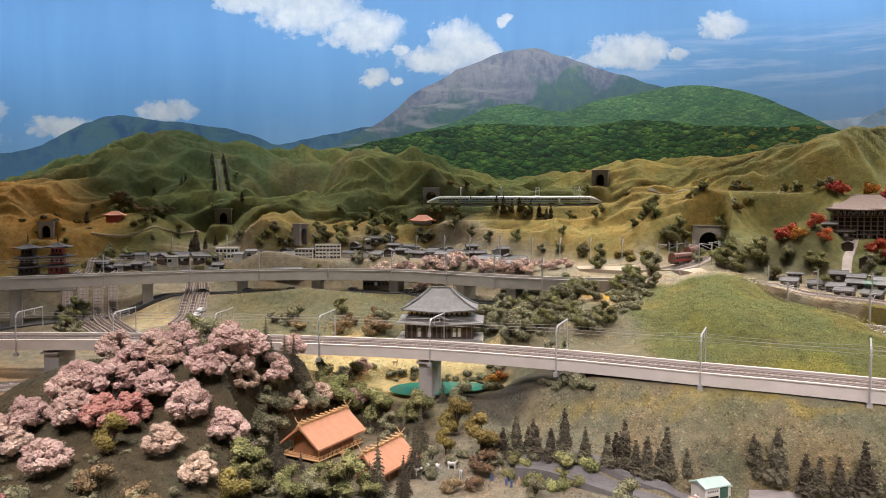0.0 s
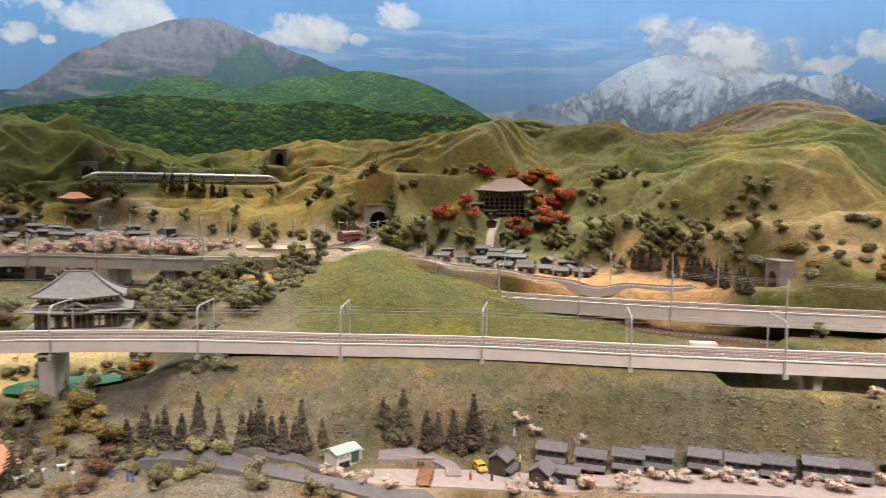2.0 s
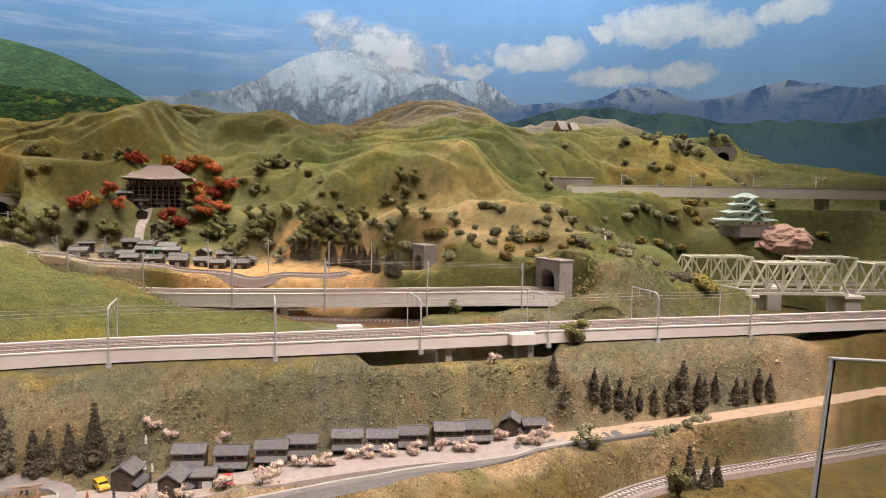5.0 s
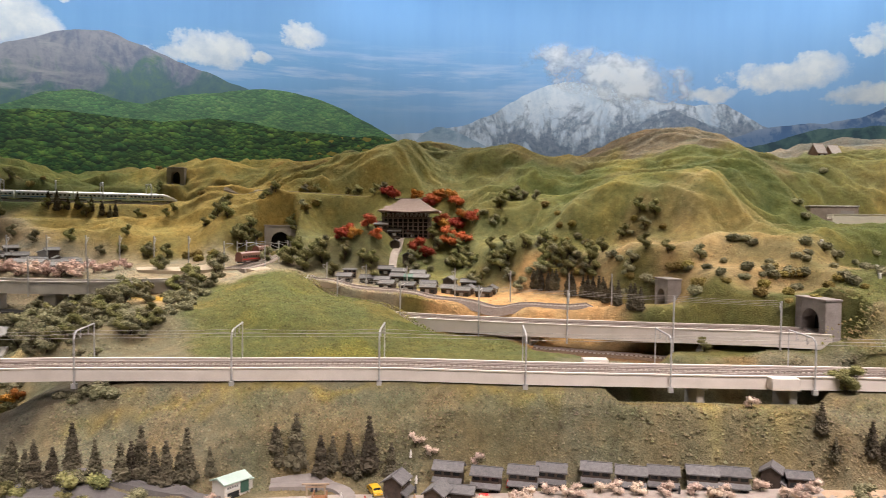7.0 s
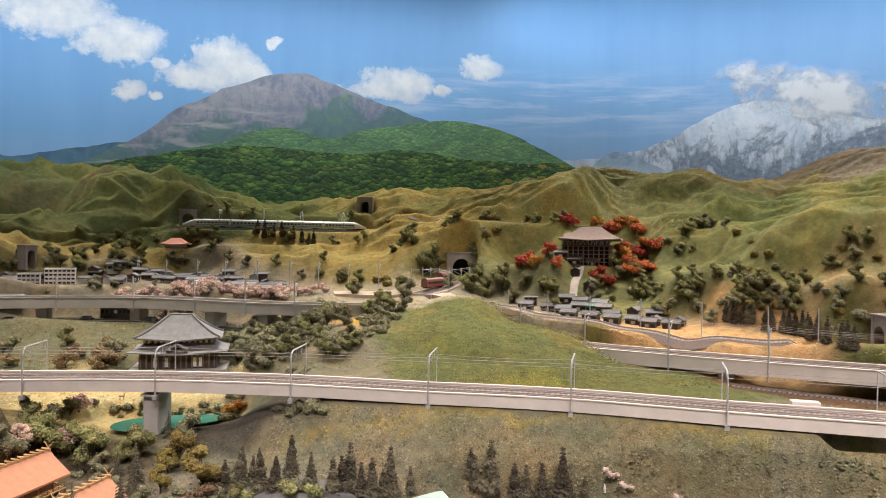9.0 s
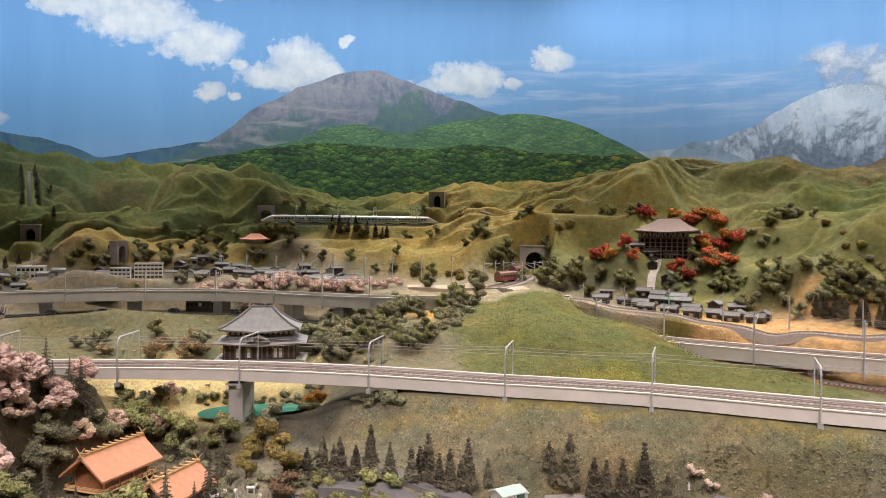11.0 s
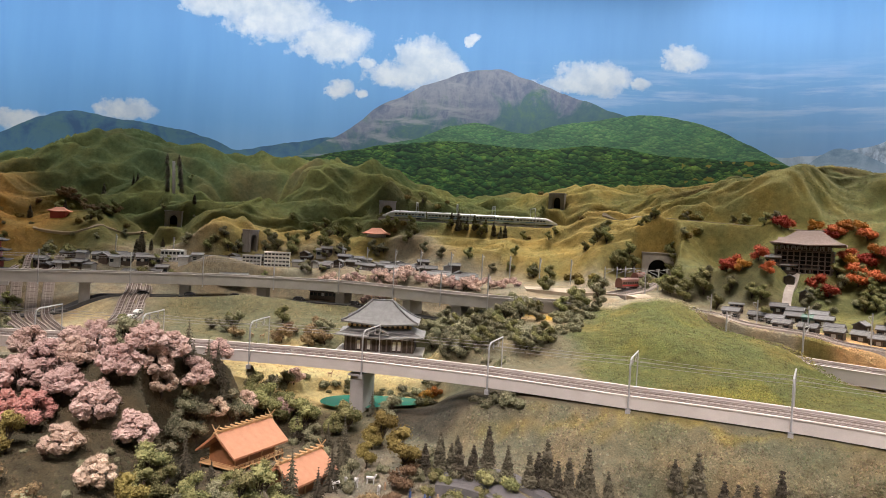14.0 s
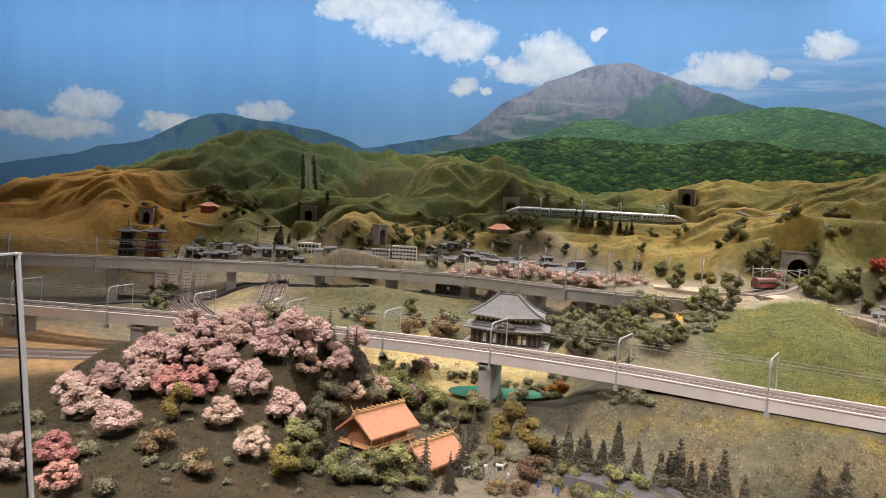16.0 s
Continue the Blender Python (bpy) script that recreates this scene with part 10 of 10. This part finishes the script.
plant("far_fir", (2.09, 2.067, 1), (2.083, 1.974, 1), (1.988, 2.255, 1), (2.025, 2.204, 1), (-1.49, 4.52, 0.8), (-1.52, 4.60, 0.9), (-1.56, 4.72, 1), (-1.60, 4.82, 0.9), (-1.64, 4.92, 0.9), (-1.415, 4.56, 0.8), (-1.45, 4.64, 1), (-1.49, 4.74, 0.9), (-1.52, 4.83, 1.1), (-1.56, 4.92, 1), (-1.47, 4.70, 0.8), (-1.27, 4.362, 0.8), (-1.894, 4.546, 0.9), (-1.727, 4.584, 0.8), (-1.71, 4.604, 0.7), (-1.993, 4.152, 0.9), (-1.947, 4.171, 1), (-2.086, 4.063, 0.9))
plant("far_fir", (-1.391, 3.811, 1), (-1.369, 3.821, 1.4), (-1.325, 3.841, 0.8), (-1.318, 3.992, 0.7), (0.291, 4.113, 0.9), (0.422, 4.081, 1), (0.379, 4.081, 0.8), (0.487, 4.071, 0.9), (0.533, 4.05, 1), (0.571, 4.03, 0.9), (0.598, 4.04, 0.9), (0.329, 4.081, 1.2))
plant("hill_bush", (2.49, 1.71, 1), (2.5, 1.64, 0.9), (2.51, 1.68, 0.8), (2.62, 1.51, 1), (2.73, 1.51, 1), (2.82, 1.52, 1), (2.34, 1.54, 1), (2.2, 1.54, 0.8), (2.28, 1.51, 0.7), (2.39, 1.48, 1), (2.47, 1.42, 1.1), (2.45, 1.46, 1), (2.45, 1.27, 1), (2.44, 1.23, 1), (2.58, 1.15, 1.2), (2.76, 1.15, 1.3))
plant("hill_bush", (3.16, 1.44, 1), (2.46, 1.09, 1.1), (3.33, 1.36, 1), (3.37, 1.34, 1), (2.92, 1.5, 0.7), (2.13, 1.59, 0.9), (2.13, 1.58, 1), (3.04, 1.49, 0.6), (4.37, 1.92, 1), (4.42, 1.9, 1), (4.5, 1.82, 0.9), (4.56, 1.78, 1), (4.78, 1.76, 0.9), (4.9, 1.73, 0.9), (4.97, 2.08, 0.8), (3.27, 1.97, 0.9))
plant("hill_bush", (3.85, 2.2, 1), (3.22, 1.89, 1), (4.07, 1.71, 1), (3.27, 1.43, 1), (3.22, 1.44, 1), (3.36, 1.4, 1), (3.3, 1.42, 1), (3.46, 1.06, 1), (3.56, 1.17, 1), (3.42, 1.37, 1), (3.45, 1.35, 1), (3.59, 1.19, 0.9), (3.54, 1.13, 0.9), (3.54, 1.08, 0.9), (3.54, 1.03, 0.9), (3.72, 1.05, 0.9))
plant("hill_bush", (3.64, 1.24, 0.9), (2, 2.77, 0.68), (2.09, 2.23, 0.55), (1.72, 2.76, 0.63), (1.84, 2.53, 0.73), (2.2, 2.01, 0.8), (1.94, 2.87, 0.9), (2.03, 2.28, 0.82), (1.82, 2.84, 0.78), (2.19, 2.95, 0.9), (2, 2.33, 0.91), (2.13, 2.1, 0.69), (2.22, 2.07, 0.93), (2.44, 2.19, 0.58), (1.84, 2.55, 0.71), (2.21, 2.34, 0.74))
plant("hill_bush", (2.02, 2.51, 0.78), (2.05, 2.21, 0.82), (2.19, 1.86, 0.96), (2.31, 2.38, 0.9), (2.2, 1.82, 0.77), (2.32, 2.33, 0.89), (2.17, 2.38, 0.55), (2.13, 1.91, 0.56), (2.23, 2.09, 0.59), (1.93, 2.54, 0.9), (1.82, 2.89, 0.54), (-1.95, 4.24, 0.53), (-2.25, 3.91, 0.73), (-1.78, 3.92, 0.55), (-2.05, 4.24, 0.49), (-1.95, 4.22, 0.59))
plant("hill_bush", (-2.02, 3.96, 0.46), (-2.19, 3.92, 0.64), (-2.26, 3.86, 0.82), (-2.13, 3.89, 0.5), (4.46, 1.76, 0.64), (4.57, 1.22, 0.63), (4.71, 1.21, 0.97), (5.07, 1.5, 0.92), (4.43, 1.38, 0.72), (4.48, 1.3, 0.92), (4.94, 1.68, 0.83), (4.5, 1.69, 0.92), (4.94, 1.65, 0.9), (4.51, 1.93, 0.94), (4.54, 1.47, 0.91), (4.86, 1.73, 0.67))
plant("town_cherry", (-0.36, 3.53, 0.8), (-0.32, 3.53, 0.9), (-0.27, 3.51, 1), (-0.22, 3.51, 0.9), (-0.18, 3.49, 0.9), (-0.02, 3.4, 0.9), (0.05, 3.37, 1), (0.27, 3.29, 0.9), (0.32, 3.26, 1), (0.37, 3.23, 0.9), (0.17, 3.31, 0.8), (-0.09, 3.46, 0.7))
plant("dark", (0.44, 2.7, 0.9), (0.5, 2.66, 1), (0.4, 2.8, 0.8), (0.56, 2.66, 0.8), (0.47, 2.76, 0.8))
plant("green", (1.39, 3.12, 1.26), (1.3, 3.12, 1.2), (1.4, 3.56, 1.09), (1.32, 3.27, 0.76), (1.25, 3.15, 1.1))
plant("dark", (0.24, 2.77, 0.9), (0.29, 2.76, 0.8), (0.35, 2.53, 0.9), (0.24, 2.35, 0.9), (0.35, 2.37, 0.9), (0.46, 2.84, 0.9), (0.38, 2.48, 0.8), (0.22, 2.45, 0.9), (0.42, 2.78, 0.9), (0.55, 2.78, 0.9))
plant("green", (0.33, 2.8, 0.9), (0.26, 2.3, 0.8), (0.52, 2.39, 0.8), (0.46, 2.38, 0.8), (0.31, 2.36, 0.9), (0.3, 2.62, 0.9), (0.4, 2.6, 0.8), (0.5, 2.8, 0.9), (0.68, 2.8, 0.9))
thicket("low dark grey-green undergrowth on the slope", "bush", 40, 0.25, 2.35, 0.50, 2.80, 1.1, 0.10)
thicket("low dark grey-green undergrowth on the slope", "bush", 26, 0.62, 2.45, 0.72, 2.78, 1.0, 0.05)
thicket("low dark grey-green undergrowth on the slope", "bush", 34, -0.95, 1.30, -0.25, 1.40, 0.6, 0.12)
thicket("low dark grey-green undergrowth on the slope", "bush", 26, -0.25, 2.33, 0.18, 2.28, 0.7, 0.03)
scatter("town_cherry", 26, -0.25, 3.50, 0.55, 3.28, 0.8, 0.05)
scatter("green", 12, -1.6, 3.60, -0.2, 3.55, 0.6, 0.08)
thicket("low dark grey-green undergrowth on the slope", "bush", 24, 0.45, 2.4, 0.75, 2.95, 1.0, 0.07)
thicket("dark rounded undergrowth on open hillside", "hill_bush", 18, 2.3, 1.6, 2.7, 1.2, 0.7, 0.15)
thicket("dark rounded undergrowth on open hillside", "hill_bush", 14, 2.5, 1.05, 2.8, 0.95, 0.8, 0.06)
thicket("brown-green undergrowth on open hillside", "hill_olive", 14, 3.7, 1.5, 4.3, 1.7, 0.9, 0.15)
scatter("dark", 14, 3.9, 1.95, 4.5, 1.75, 0.9, 0.12)
thicket("brown-green undergrowth on open hillside", "hill_olive", 10, -2.4, 4.0, -1.6, 4.1, 0.8, 0.08)
scatter("green", 10, -1.95, 3.62, -1.5, 3.68, 0.8, 0.05)
for pool in KINDS.values():
    for ob in pool:
        if "unused" in ob:
            for o in (*ob.children_recursive, ob):
                bpy.data.objects.remove(o)

# ---- lumps of scatter grass on the nearer slopes ----
def tufts(name, label, count, boxes, low, high, seed, keep=None):
    """Many small lumps of foam and fibre, coloured as the ground they stand on."""
    rng = np.random.default_rng(seed)
    areas = np.array([(x1 - x0) * (y1 - y0) for x0, y0, x1, y1 in boxes])
    pick = rng.choice(len(boxes), count, p=areas / areas.sum())
    b = np.array(boxes)[pick]
    x = b[:, 0] + (b[:, 2] - b[:, 0]) * rng.random(count)
    y = b[:, 1] + (b[:, 3] - b[:, 1]) * rng.random(count)
    ok = np.abs(poly_distance(x, y, NEAR)) > 0.085
    ok &= (np.abs(poly_distance(x, y, SECOND)) > 0.08) & (poly_distance(x, y, FRONT_EDGE) > 0.03)
    for line, half in ((ROAD_LINE, 0.032), (STREET_LINE, 0.065), (PATH_LINE, 0.036), (LOW_TRACK, 0.04)):
        ok &= np.abs(poly_distance(x, y, line)) > half
    ok &= np.hypot((x + 0.045) / 0.2, (y - 2.2) / 0.14) > 1
    ok &= smooth_noise(x, y, 0.06, seed) + 0.6 * smooth_noise(x, y, 0.02, seed + 1) > rng.random(count) * 1.5 - 1.25
    x, y = x[ok], y[ok]
    n = len(x)
    z = ground(x, y)
    col = cover_colour(x, y) * (0.62 + 0.78 * rng.random((n, 1))) * (1 + 0.04 * rng.standard_normal((n, 3)))
    size = low + (high - low) * rng.random(n) ** 2
    sides = 5
    ang = rng.random((n, 1)) * 6.28 + np.arange(sides) * 6.28 / sides
    rad = size[:, None] * (0.6 + 0.7 * rng.random((n, sides)))
    ring = np.stack([x[:, None] + rad * np.cos(ang), y[:, None] + rad * np.sin(ang), z[:, None] - 0.0015 + 0 * rad], -1)
    top = np.stack([x + size * rng.uniform(-0.5, 0.5, n), y + size * rng.uniform(-0.5, 0.5, n), z + size * (0.45 + 0.7 * rng.random(n))], -1)[:, None]
    verts = np.concatenate([ring, top], 1).reshape(-1, 3)
    k = sides + 1
    one = [(j, (j + 1) % sides, sides) for j in range(sides)]
    faces = (np.arange(n)[:, None, None] * k + np.array(one)[None]).reshape(-1, 3)
    me = bpy.data.meshes.new(name)
    me.vertices.add(len(verts))
    me.vertices.foreach_set("co", verts.ravel())
    me.loops.add(faces.size)
    me.loops.foreach_set("vertex_index", faces.ravel())
    me.polygons.add(len(faces))
    me.polygons.foreach_set("loop_start", np.arange(0, faces.size, 3))
    me.polygons.foreach_set("loop_total", np.full(len(faces), 3))
    me.update()
    layer = me.color_attributes.new("cover", "FLOAT_COLOR", "POINT")
    rgba = np.ones((len(verts), 4))
    rgba[:, :3] = np.repeat(np.clip(col, 0.01, 1), k, axis=0)
    layer.data.foreach_set("color", rgba.ravel())
    me.materials.append(GROUND)
    return tagged(new(name, me), label, "grass", kind="stuff")


ROAD_LINE = [(0.164, 1.653), (0.221, 1.639), (0.335, 1.578), (0.425, 1.528), (0.547, 1.411), (0.629, 1.321), (0.75, 1.28), (1.0, 1.16), (1.3, 1.045), (1.53, 0.96), (1.73, 0.868), (1.86, 0.795), (1.96, 0.735)]
STREET_LINE = [(0.62, 1.48), (0.86, 1.38), (1.05, 1.33), (1.3, 1.19), (1.5, 1.07), (1.72, 0.95)]
PATH_LINE = [(1.68, 0.93), (1.74, 0.90), (1.86, 0.82), (1.99, 0.745), (2.12, 0.665), (2.27, 0.582), (2.38, 0.52), (2.7, 0.36), (3.0, 0.22)]
LOW_TRACK = [(1.55, 0.70), (1.75, 0.67), (1.965, 0.582), (2.207, 0.455), (2.5, 0.31)]
tufts("grass", "lumpy grey-green scatter grass on the bank", 110000, [(0.25, 1.35, 1.1, 2.0), (0.9, 0.95, 1.7, 1.5), (1.5, 0.6, 2.6, 1.1)], 0.0013, 0.0052, 61)
tufts("grass", "rough grass and leaf litter on the mound", 30000, [(-1.3, 1.0, 0.3, 2.0)], 0.002, 0.0055, 67)
tufts("grass", "short green grass on the round hill", 45000, [(0.6, 1.8, 1.6, 2.9)], 0.0014, 0.0048, 71)
tufts("grass", "dry grass round pond, temple and yard", 20000, [(-1.0, 2.3, 0.6, 3.3)], 0.0025, 0.006, 73)
tufts("grass", "tufted grass on the farther hillsides", 30000, [(1.3, 1.3, 3.6, 3.8), (-2.6, 3.6, 1.6, 4.9)], 0.0025, 0.006, 79)
tufts("grass", "grass and weeds along the front edge", 18000, [(0.6, 0.5, 2.8, 1.3)], 0.0025, 0.007, 83)
